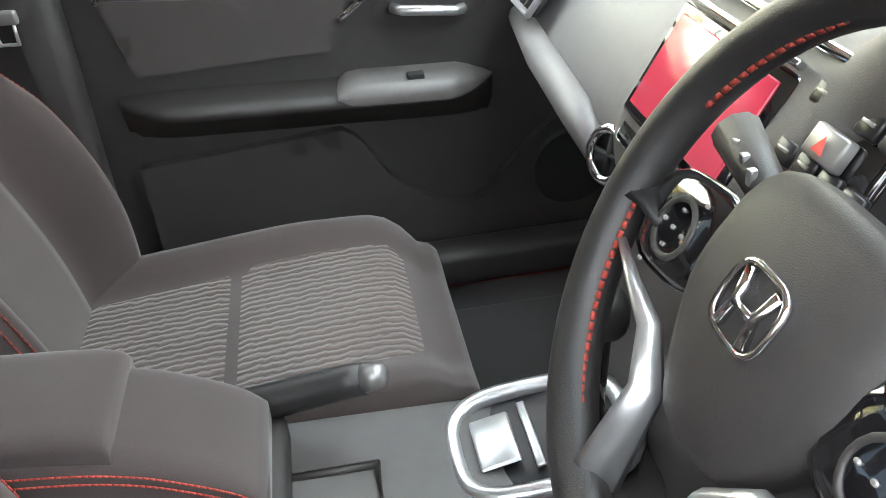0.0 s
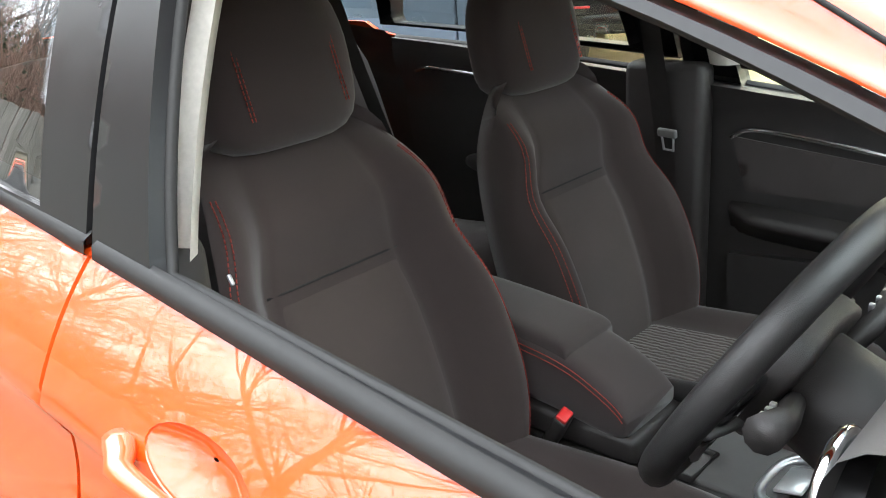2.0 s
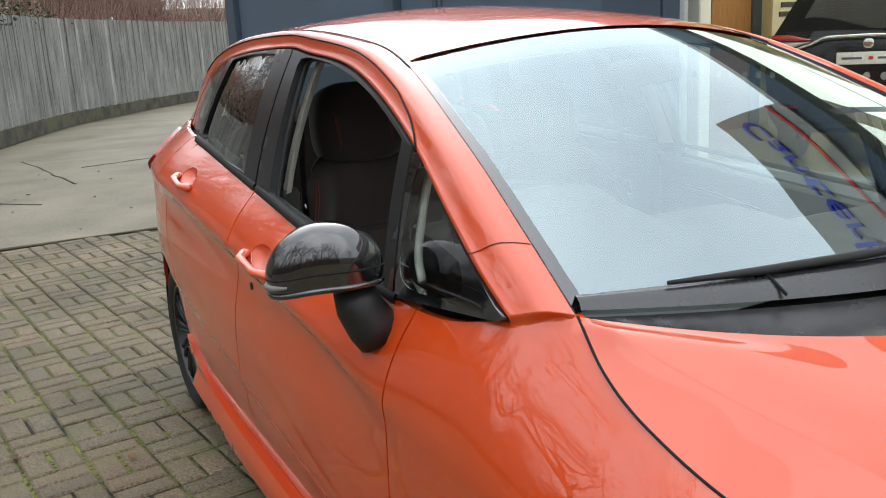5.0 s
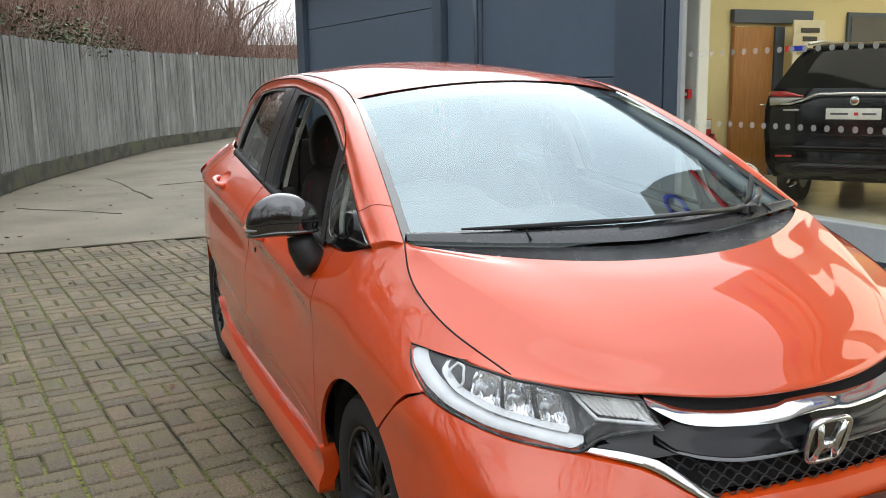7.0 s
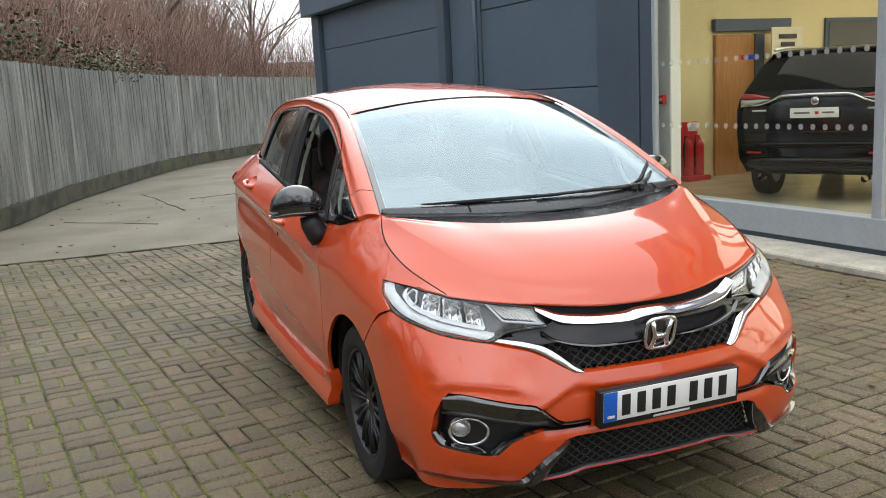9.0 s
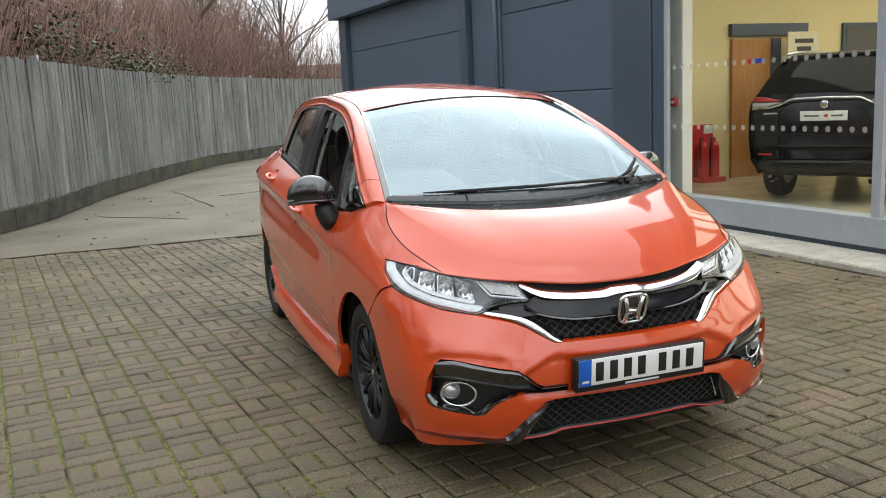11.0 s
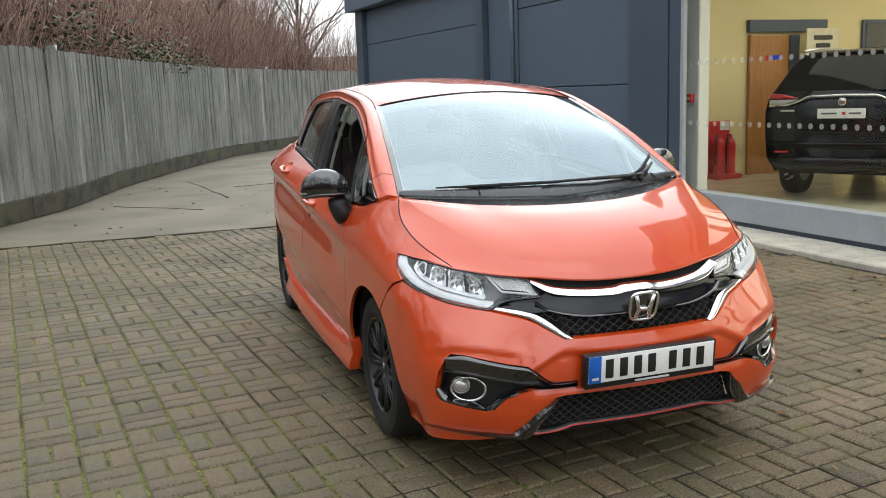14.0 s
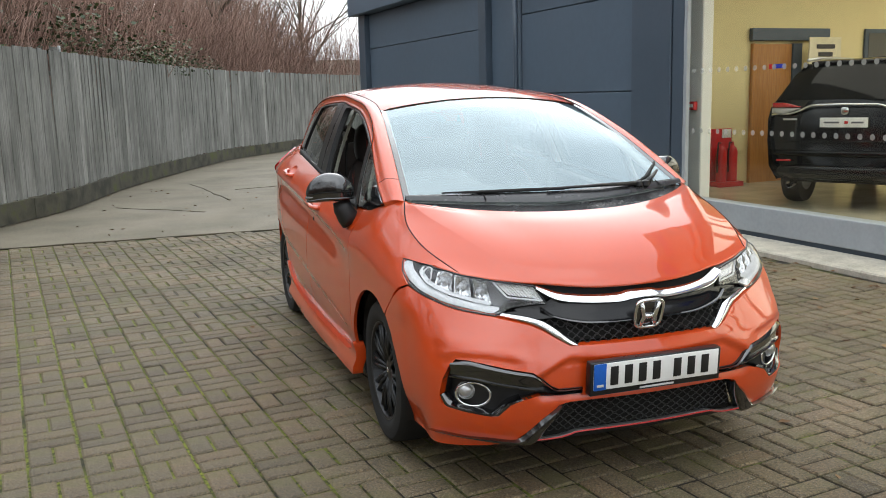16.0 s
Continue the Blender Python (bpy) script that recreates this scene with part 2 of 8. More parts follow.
def skin(outline, fn, step=0.03, depth=0.012, holes=(), ustep=None, flip=False, mirror=False):
    """A sheet cut to an outline in a surface's own two coordinates, bent onto it by fn(u, v, depth), with turned-in edges."""
    from mathutils import geometry

    k = (ustep or step) / step
    loops = [refine([(u / k, v) for u, v in lp], step) for lp in (outline, *holes)]
    pts, edges = [], []
    for lp in loops:
        o = len(pts)
        pts += lp
        edges += [(o + i, o + (i + 1) % len(lp)) for i in range(len(lp))]
    a = np.array(loops[0])
    (u0, v0), (u1, v1) = a.min(0), a.max(0)
    gu, gv = np.meshgrid(np.arange(u0, u1, step) + step * 0.37, np.arange(v0, v1, step) + step * 0.41)
    gu, gv = gu.ravel(), gv.ravel()
    ok = inside(gu, gv, loops[0])
    for h in loops[1:]:
        ok &= ~inside(gu, gv, h)
    edge_pts = np.array(pts)
    gu, gv = gu[ok], gv[ok]
    if len(gu):
        near = np.array([np.min((edge_pts[:, 0] - p) ** 2 + (edge_pts[:, 1] - q) ** 2) for p, q in zip(gu, gv)])
        far = near > (0.45 * step) ** 2
        pts += [(float(p), float(q)) for p, q in zip(gu[far], gv[far])]
    vs, es, fs, *_ = geometry.delaunay_2d_cdt([Vector(p) for p in pts], edges, [], 0, 1e-6)
    uv = [(v[0] * k, v[1]) for v in vs]
    cen = np.array([[sum(vs[i][0] for i in f) / 3, sum(vs[i][1] for i in f) / 3] for f in fs])
    keep = inside(cen[:, 0], cen[:, 1], loops[0])
    for h in loops[1:]:
        keep &= ~inside(cen[:, 0], cen[:, 1], h)
    b = bmesh.new()
    sx = -1 if mirror else 1
    top = [b.verts.new(Vector(fn(u, v, 0.0)) * 1.0) for u, v in uv]
    for f, good in zip(fs, keep):
        if good:
            try:
                b.faces.new([top[i] for i in f])
            except ValueError:
                pass
    border = [e for e in b.edges if len(e.link_faces) == 1]
    if depth:
        low = {}
        index = {v: i for i, v in enumerate(top)}
        for e in border:
            for v in e.verts:
                if v not in low:
                    low[v] = b.verts.new(Vector(fn(*uv[index[v]], depth)))
        for e in border:
            p, q = e.verts
            f = e.link_faces[0]
            lp = [l for l in f.loops if l.edge == e][0]
            p, q = lp.vert, lp.link_loop_next.vert
            b.faces.new((q, p, low[p], low[q]))
            e.smooth = False
    for v in [v for v in b.verts if not v.link_faces]:
        b.verts.remove(v)
    if mirror:
        for v in b.verts:
            v.co.x = -v.co.x
    if flip != mirror:
        bmesh.ops.reverse_faces(b, faces=b.faces)
    return b


def grid(rows, bm=None, flip=False, closed=False):
    """A sheet through rows of points (all rows of one length)."""
    b = bmesh.new() if bm is None else bm
    vs = [[b.verts.new(p) for p in r] for r in rows]
    for r0, r1 in zip(vs, vs[1:]):
        n = len(r0)
        for k in range(n if closed else n - 1):
            q = (r0[k], r0[(k + 1) % n], r1[(k + 1) % n], r1[k])
            b.faces.new(q[::-1] if flip else q)
    return b


def mirrored(b):
    c = b.copy()
    for v in c.verts:
        v.co.x = -v.co.x
    bmesh.ops.reverse_faces(c, faces=c.faces)
    return c


def pillow(sx, sy, sz, at=(0, 0, 0), rot=(0, 0, 0), n=3.5, bm=None, seg=20, shape=None):
    """A cushion: a superellipsoid of the given full sizes; shape bends a point in place."""
    b = bmesh.new()
    bmesh.ops.create_uvsphere(b, u_segments=seg * 2, v_segments=seg, radius=1.0)
    for v in b.verts:
        m = (abs(v.co.x) ** n + abs(v.co.y) ** n + abs(v.co.z) ** n) ** (1 / n)
        c = v.co / m
        p = Vector((c.x * sx / 2, c.y * sy / 2, c.z * sz / 2))
        v.co = shape(p) if shape else p
    bmesh.ops.transform(b, matrix=pose(*at, *rot), verts=b.verts)
    for f in b.faces:
        f.smooth = True
    return join(bm, b)

# ---- the yard ----
CONC = Mat("weathered_concrete", (0.33, 0.29, 0.23), 0.75)
cc = CONC.ramp(CONC.noise(0.9, 6.0), ((0.32, (0.10, 0.090, 0.056)), (0.5, (0.195, 0.168, 0.118)), (0.72, (0.285, 0.25, 0.185))))
CONC.base(CONC.mix(0.5, cc, CONC.ramp(CONC.noise(60.0, 4.0), ((0.35, (0.115, 0.10, 0.07)), (0.65, (0.29, 0.255, 0.19))))))
CONC.rough(CONC.noise(1.5), 0.5, 0.85).bump(CONC.noise(90.0, 6.0), 0.35, 0.004)
EARTH = Mat("leafy_earth", (0.06, 0.05, 0.03), 0.95)
EARTH.base(EARTH.ramp(EARTH.noise(3.0, 6.0), ((0.3, (0.035, 0.03, 0.018)), (0.6, (0.09, 0.07, 0.04)), (0.8, (0.07, 0.085, 0.03)))))
EARTH.bump(EARTH.noise(20.0), 0.6, 0.03)
BED = Mat("mossy_joint_bed", (0.05, 0.06, 0.02), 0.95)
spread = BED.node("ShaderNodeSeparateXYZ")
BED.link(BED.pos(), spread.inputs[0])
open_side = BED.node("ShaderNodeMapRange", From_Min=-2.4, From_Max=0.2, To_Min=-0.16, To_Max=0.06)
BED.link(spread.outputs["X"], open_side.inputs["Value"])
damp = BED.node("ShaderNodeMath")
BED.link(BED.noise(2.4, 6.0, 0.65), damp.inputs[0])
BED.link(open_side.outputs[0], damp.inputs[1])
BED.base(BED.ramp(damp.outputs[0], ((0.34, (0.018, 0.015, 0.010)), (0.46, (0.11, 0.125, 0.020)), (0.7, (0.18, 0.20, 0.028)))))
clump = BED.ramp(BED.noise(55.0, 3.0), ((0.38, (0.15, 0.15, 0.15)), (0.52, (1.5, 1.5, 1.5))))
BED.base(BED.mix(0.9, BED.b.inputs["Base Color"].links[0].from_socket, clump, "MULTIPLY"))
BED.bump(BED.noise(240.0, 4.0), 0.9, 0.006)


def paver_mat(name, rnd):
    m = Mat(name, (0.16, 0.12, 0.095), 0.7)
    r = m.random() if rnd else m.island()
    tone = m.ramp(r, ((0.0, (0.125, 0.096, 0.058)), (0.25, (0.190, 0.146, 0.086)), (0.5, (0.158, 0.124, 0.074)), (0.7, (0.205, 0.146, 0.086)), (0.85, (0.172, 0.138, 0.084)), (1.0, (0.138, 0.110, 0.068))))
    grit = m.ramp(m.noise(95.0, 8.0, 0.78), ((0.34, (0.10, 0.10, 0.10)), (0.5, (0.85, 0.85, 0.85)), (0.64, (1.9, 1.84, 1.75))))
    c = m.mix(0.9, tone, grit, "MULTIPLY")
    speck = m.ramp(m.noise(300.0, 1.0), ((0.66, (0, 0, 0)), (0.70, (0.85, 0.85, 0.85))))
    c = m.mix(speck, c, (0.46, 0.42, 0.37))
    pit = m.ramp(m.noise(190.0, 2.0), ((0.30, (0.25, 0.25, 0.25)), (0.38, (1, 1, 1))))
    c = m.mix(0.8, c, pit, "MULTIPLY")
    stain = m.ramp(m.noise(1.3, 5.0), ((0.40, (0.58, 0.58, 0.53)), (0.62, (1.08, 1.08, 1.06))))
    c = m.mix(0.8, c, stain, "MULTIPLY")
    moss = m.ramp(m.noise(5.0, 6.0), ((0.48, (0, 0, 0)), (0.70, (0.60, 0.60, 0.60))))
    m.base(m.mix(moss, c, (0.110, 0.108, 0.034)))
    m.rough(m.noise(2.2, 4.0), 0.45, 0.8).bump(m.noise(170.0, 7.0, 0.65), 0.9, 0.005)
    return m.m


PAVER, PAVER_JOINED = paver_mat("block_paving", True), paver_mat("block_paving_rest", False)

ground = bmesh.new()
bmesh.ops.create_grid(ground, x_segments=80, y_segments=80, size=400)
for v in ground.verts:
    far = max(0.0, math.hypot(v.co.x, v.co.y) - 45)
    v.co.z = -0.06 + 0.05 * far + 1.2 * noise.noise(v.co * 0.02) * min(1, far / 30)
tagged(obj("ground", ground, EARTH.m), "bare earth with leaf litter reaching far behind the fence", "ground", kind="structure")

drive = box(30, 32, 0.05, (-4.0, -22.6, -0.027), 0.004)
tagged(obj("road", drive, CONC.m), "stained pale concrete drive beside the fence", "drive", kind="structure")
crack = bmesh.new()
for p0, p1 in (((0.86, -13.1), (0.48, -10.0)), ((2.1, -9.9), (0.9, -8.7)), ((-1.2, -12.0), (0.2, -11.6))):
    path = [(p0[0] + (p1[0] - p0[0]) * k / 9 + random.uniform(-0.04, 0.04), p0[1] + (p1[1] - p0[1]) * k / 9, 0.001) for k in range(10)]
    tube(path, [0.006 + random.random() * 0.012 for _ in path], 5, crack, flat=0.3)
part("crack", crack, EARTH.m, bpy.data.objects["road"], "dark filled crack")

BED_AT = Vector((2.55, 0.0, -0.034))
bed = box(12.0, 13.2, 0.05, (0, 0, 0))
bed_ob = tagged(obj("pavement", bed, BED.m), "brown block paving with moss in its joints", "paving", kind="structure")
bed_ob.location = BED_AT

# strips of blocks: one laid across, then two laid along
STRIP = Matrix.Translation((1.955, -1.30, 0)) @ Matrix.Rotation(radians(7.6), 4, "Z")
BW, BL, PITCH_U, PITCH_V = 0.0915, 0.193, 0.207, 0.405


def block_mesh(sx, sy):
    """One block with a chamfered top edge: eight sides and a top."""
    c, h = 0.009, 0.03
    vs = [(-sx, -sy, -h), (sx, -sy, -h), (sx, sy, -h), (-sx, sy, -h), (-sx, -sy, -c * 0.7), (sx, -sy, -c * 0.7), (sx, sy, -c * 0.7), (-sx, sy, -c * 0.7)]
    vs += [(-sx + c, -sy + c, 0), (sx - c, -sy + c, 0), (sx - c, sy - c, 0), (-sx + c, sy - c, 0)]
    fs = [(8, 9, 10, 11)] + [(a, (a + 1) % 4, (a + 1) % 4 + 4, a + 4) for a in range(4)] + [(a + 4, (a + 1) % 4 + 4, (a + 1) % 4 + 8, a + 8) for a in range(4)]
    return vs, fs


ACROSS, ALONG = block_mesh(0.0980, BW / 2), block_mesh(0.0460, BL / 2)


def lay_blocks():
    """All the blocks of the yard as (pose, kind), by the strip pattern."""
    rng = random.Random(5)
    for i in range(-44, 45):
        for j in range(-30, 32):
            u, v = i * PITCH_U + PITCH_U / 2, j * PITCH_V - 0.119 + (PITCH_V / 2 if i % 2 else 0.0)
            for kind, du, dv in ((0, 0, 0.1515), (0, 0, 0.2525), (1, -0.0515, 0), (1, 0.0515, 0)):
                m = STRIP @ pose(u + du + rng.uniform(-0.002, 0.002), v + dv + rng.uniform(-0.002, 0.002), rng.uniform(-0.003, 0.002), rng.uniform(-0.5, 0.5), rng.uniform(-0.5, 0.5), rng.uniform(-0.7, 0.7))
                x, y = m.translation.x, m.translation.y
                if -6.55 < y < 6.6 and x > -3.42 + -0.03 * (y + 2) and x < 8.5:
                    yield m, kind, x, y


# mossy edging between the blocks and the drive
edge = tube([(-3.5 + 0.3 * k, -6.585 + 0.012 * math.sin(k * 2.1), 0.0) for k in range(40)], [0.03 + 0.012 * math.sin(k * 1.7) for k in range(40)], 6, flat=0.25)
part("edging", edge, EARTH.m, bed_ob, "dark mossy edging along the drive").location = -BED_AT

LEAF = Mat("dead_leaf", (0.12, 0.06, 0.025), 0.8)
LEAF.base(LEAF.ramp(LEAF.island(), ((0.0, (0.07, 0.035, 0.015)), (0.5, (0.15, 0.075, 0.03)), (1.0, (0.26, 0.17, 0.08)))))


def dead_leaves():
    """Fallen leaves: most along the showroom front, a few over the yard."""
    rng = random.Random(12)
    b = bmesh.new()
    for k in range(420):
        if k < 330:
            x, y = -3.45 + abs(rng.gauss(0, 1.2)), rng.uniform(-5.5, 4.5)
        elif k < 375:
            x, y = rng.uniform(-3.0, 7.0), rng.uniform(-6.4, 4.0)
        else:
            x, y = rng.uniform(-3.0, 2.5), rng.uniform(-13.0, -6.8)
        a, l = rng.uniform(0, 6.28), rng.uniform(0.025, 0.055)
        t, s = Vector((math.cos(a), math.sin(a), 0)), Vector((-math.sin(a), math.cos(a), 0))
        mid = [b.verts.new(Vector((x, y, 0.004)) + t * l * q + Vector((0, 0, z))) for q, z in ((-0.6, 0.004), (0.0, 0.0), (0.7, 0.008))]
        w1 = b.verts.new(Vector((x, y, 0.004 + rng.uniform(0.004, 0.014))) + s * l * 0.42)
        w2 = b.verts.new(Vector((x, y, 0.004 + rng.uniform(0.004, 0.014))) - s * l * 0.42)
        for f in ((mid[0], mid[1], w1), (mid[1], mid[2], w1), (mid[0], w2, mid[1]), (mid[1], w2, mid[2])):
            b.faces.new(f)
    tagged(obj("fallen_leaves", b, LEAF.m), "scattered brown fallen leaves on the paving and drive", "leaves", kind="stuff")


dead_leaves()

# ---- fence ----
WOOD = Mat("weathered_fence_board", (0.3, 0.28, 0.24), 0.85)
WOOD.world = True
tone = WOOD.ramp(WOOD.random(), ((0.0, (0.22, 0.218, 0.20)), (0.35, (0.285, 0.28, 0.258)), (0.7, (0.255, 0.252, 0.233)), (0.9, (0.305, 0.298, 0.275)), (1.0, (0.39, 0.38, 0.35))))
grain = WOOD.ramp(WOOD.noise(26.0, 6.0, 0.65, (2.4, 2.4, 0.10)), ((0.3, (0.45, 0.45, 0.45)), (0.52, (0.95, 0.95, 0.94)), (0.7, (1.3, 1.3, 1.27))))
wc = WOOD.mix(0.9, tone, grain, "MULTIPLY")
wc = WOOD.mix(WOOD.ramp(WOOD.noise(2.0, 5.0, 0.6, (2, 2, 0.5)), ((0.40, (0, 0, 0)), (0.70, (0.75, 0.75, 0.75)))), wc, (0.085, 0.085, 0.072))
WOOD.base(wc).bump(WOOD.noise(40.0, 5.0, 0.6, (3, 3, 0.12)), 0.5, 0.004)
KICK = Mat("mossy_gravel_board", (0.12, 0.12, 0.09), 0.95)
KICK.base(KICK.ramp(KICK.noise(3.0, 6.0), ((0.35, (0.040, 0.038, 0.028)), (0.55, (0.085, 0.080, 0.055)), (0.75, (0.09, 0.105, 0.022)))))
KICK.bump(KICK.noise(60.0), 0.5, 0.006)

FENCE = curve([(5.3, -3.4), (4.4, -6.0), (3.43, -8.34), (2.70, -10.05), (1.85, -13.3), (-0.1, -18.6), (-1.5, -21.0), (-4.2, -24.8), (-8.0, -29.0)], 40)
flen = [0.0]
for a, b in zip(FENCE, FENCE[1:]):
    flen.append(flen[-1] + math.hypot(b[0] - a[0], b[1] - a[1]))


def on_fence(s):
    x, y = np.interp(s, flen, [p[0] for p in FENCE]), np.interp(s, flen, [p[1] for p in FENCE])
    x2, y2 = np.interp(s + 0.05, flen, [p[0] for p in FENCE]), np.interp(s + 0.05, flen, [p[1] for p in FENCE])
    return float(x), float(y), math.atan2(y2 - y, x2 - x)


def fence_boards():
    fence = thing("fence", "tall close-boarded fence of grey weathered softwood", "fence")
    mesh = box(0.1145, 0.02, 1.92, (0, 0, 0.96), 0.002, seg=1).copy()
    me = bpy.data.meshes.new("board")
    mesh.to_mesh(me)
    me.materials.append(WOOD.m)
    rng = random.Random(3)
    s, k = 0.0, 0
    while s < flen[-1] - 0.2:
        x, y, a = on_fence(s)
        ob = new("board", me)
        ob.parent = fence
        side = 0.0025 if k % 2 else -0.0025
        nx, ny = -math.sin(a), math.cos(a)
        ob.matrix_local = pose(x + nx * side, y + ny * side, 0.29 + rng.uniform(-0.012, 0.012), rng.uniform(-0.6, 0.6), rng.uniform(-0.35, 0.35), math.degrees(a) + rng.uniform(-1.2, 1.2))
        s += 0.112 + rng.uniform(-0.003, 0.004)
        k += 1
    for bay, s0 in enumerate(np.arange(0.0, flen[-1] - 3.05, 3.05)):
        b = None
        for q in np.arange(0, 3.04, 0.61):
            x, y, a = on_fence(s0 + q + 0.3)
            b = box(0.625, 0.035, 0.27, (x + 0.03 * math.sin(a), y - 0.03 * math.cos(a), 0.15), 0.006, (0, 0, math.degrees(a)), 1, b)
        part("gravel_board", b, KICK.m, fence, "damp mossy gravel board", smooth=False)
        if bay % 4 != 2:
            continue
        x, y, a = on_fence(s0 + 1.26)
        tops = box(0.1, 0.1, 2.29, (x - 0.095 * math.sin(a), y + 0.095 * math.cos(a), 1.125), 0.008, (0, 0, math.degrees(a)))
        part("post", tops, WOOD.m, fence, "square timber post")
        cap = box(0.06, 0.03, 0.09, (x - 0.02 * math.sin(a), y + 0.02 * math.cos(a), 2.24), 0.006, (0, 0, math.degrees(a)))
        part("bracket", cap, SILVER, fence, "pale metal bracket at the post top")
    for z in (0.75, 1.9):
        path = [(p[0] + 0.055, p[1] - 0.015, z) for p in FENCE[::10]]
        part("rail", tube(path, 0.03, 4), WOOD.m, fence)


fence_boards()

# ---- winter thicket behind the fence ----
BARK = plain("bare_bark", (0.16, 0.13, 0.10), 0.9, 0.0, 0.35, 3.0)
TWIG = plain("red_brown_twigs", (0.30, 0.19, 0.145), 0.9, 0.0, 0.35, 1.0)
IVY = Mat("ivy_leaf", (0.05, 0.075, 0.022), 0.5)
IVY.base(IVY.ramp(IVY.island(), ((0.0, (0.03, 0.05, 0.015)), (0.6, (0.06, 0.085, 0.025)), (1.0, (0.11, 0.115, 0.04)))))


def bare_tree(seed, height, spread=0.5, levels=4, limbs=5):
    """Meshes of a leafless tree: the trunk with its limbs, and the fine crown of twigs."""
    rng = random.Random(seed)
    trunk, crown = bmesh.new(), bmesh.new()

    def grow(p, d, length, r, level):
        pts, rad = [p], [r]
        n = 5 if level < 2 else 3
        for k in range(n):
            d = (d + Vector((rng.uniform(-1, 1), rng.uniform(-1, 1), rng.uniform(-0.3, 0.6))) * 0.16).normalized()
            p = p + d * length / n
            pts.append(p)
            rad.append(r * (1 - 0.75 * (k + 1) / n))
        tube(pts, rad, 7 if level == 0 else 4 if level < 3 else 3, trunk if level < 2 else crown)
        if level >= levels:
            return
        m = limbs if level else limbs + 4
        for k in range(m):
            q = rng.uniform(0.3, 1.0) if level else rng.uniform(0.35, 1.0)
            i = min(n - 1, int(q * n))
            f = q * n - i
            start = pts[i].lerp(pts[i + 1], min(1, f))
            a = rng.uniform(0, 2 * math.pi)
            side = Vector((math.cos(a), math.sin(a), rng.uniform(0.0, 0.7)))
            nd = (d * (1 - spread) + side * spread).normalized()
            grow(start, nd, length * rng.uniform(0.42, 0.66), max(0.004, rad[i] * 0.55), level + 1)

    grow(Vector((0, 0, -0.2)), Vector((rng.uniform(-0.05, 0.05), rng.uniform(-0.05, 0.05), 1)), height * 0.62, height * 0.016, 0)
    return trunk, crown


def shrub_mesh(seed, height, stems):
    rng = random.Random(seed)
    b = bmesh.new()
    for _ in range(stems):
        a, r = rng.uniform(0, 6.28), rng.uniform(0, 1.0)
        p = Vector((r * math.cos(a), r * math.sin(a), -0.2))
        d = Vector((0.35 * math.cos(a) * r + rng.uniform(-0.2, 0.2), 0.35 * math.sin(a) * r + rng.uniform(-0.2, 0.2), 1)).normalized()
        h = height * rng.uniform(0.5, 1.0)
        pts = [p]
        for k in range(4):
            d = (d + Vector((rng.uniform(-1, 1), rng.uniform(-1, 1), rng.uniform(-0.2, 0.4))) * 0.14).normalized()
            pts.append(pts[-1] + d * h / 4)
        tube(pts, [0.012, 0.01, 0.008, 0.006, 0.003], 3, b)
        for k in range(9):
            i = rng.randint(1, 3)
            q = pts[i].lerp(pts[i + 1], rng.random())
            e = (d + Vector((rng.uniform(-1, 1), rng.uniform(-1, 1), rng.uniform(-0.2, 0.6))) * 0.7).normalized()
            w = h * rng.uniform(0.12, 0.3)
            mid = q + e * w * 0.5 + Vector((0, 0, 0.05))
            tube([q, mid, q + e * w], [0.006, 0.005, 0.003], 3, b)
    return b


def ivy_mesh(seed, n, size):
    rng = random.Random(seed)
    b = bmesh.new()
    for _ in range(n):
        c = Vector((rng.gauss(0, 0.4), rng.gauss(0, 0.4), abs(rng.gauss(0.0, 0.5)))) * size
        t = Vector((rng.uniform(-1, 1), rng.uniform(-1, 1), rng.uniform(-0.6, 0.6))).normalized()
        s = t.cross(Vector((rng.uniform(-1, 1), rng.uniform(-1, 1), 1))).normalized()
        l = rng.uniform(0.05, 0.10)
        b.faces.new([b.verts.new(c + t * l * x + s * l * y) for x, y in ((-0.5, 0), (0.0, -0.45), (0.6, 0), (0.0, 0.45))])
    return b


def make_tree(seed, height, at, label):
    tr = thing("tree", label, "tree", "bare winter trees", at)
    a, b = bare_tree(seed, height)
    part("trunk", a, BARK, tr, "dark bare trunk and limbs")
    part("crown", b, BARK, tr, "fine leafless twigs")
    return tr


TREE_LABEL = "tall leafless winter tree with fine dark twigs"
first_trees = [make_tree(11, 9.0, (4.6, -15.5, 0), TREE_LABEL), make_tree(23, 11.0, (6.2, -12.0, 0), TREE_LABEL), make_tree(37, 8.0, (2.6, -21.0, 0), TREE_LABEL)]
rng = random.Random(8)
for k in range(26):
    s = 3 + k * 1.15
    x, y, a = on_fence(min(s, flen[-1] - 0.5))
    off = rng.uniform(2.5, 9.0)
    copy_thing(first_trees[k % 3], pose(x - math.sin(a) * off * 1.0, y + math.cos(a) * off * 1.0, 0, 0, 0, rng.uniform(0, 360)) @ Matrix.Scale(rng.uniform(0.7, 1.0), 4))
for x, y, s in ((9.5, 4.0, 1.0), (11.0, -1.0, 1.1), (9.0, -4.5, 0.9), (12.0, 8.5, 1.2), (8.0, 12.0, 1.0), (3.0, 16.0, 1.1), (13.5, 3.5, 1.2), (-4.0, 19.0, 1.1), (10.5, 1.5, 0.8), (9.8, -7.5, 1.0)):
    copy_thing(first_trees[int(x * 7) % 3], pose(x, y, 0, 0, 0, x * 50) @ Matrix.Scale(s, 4))

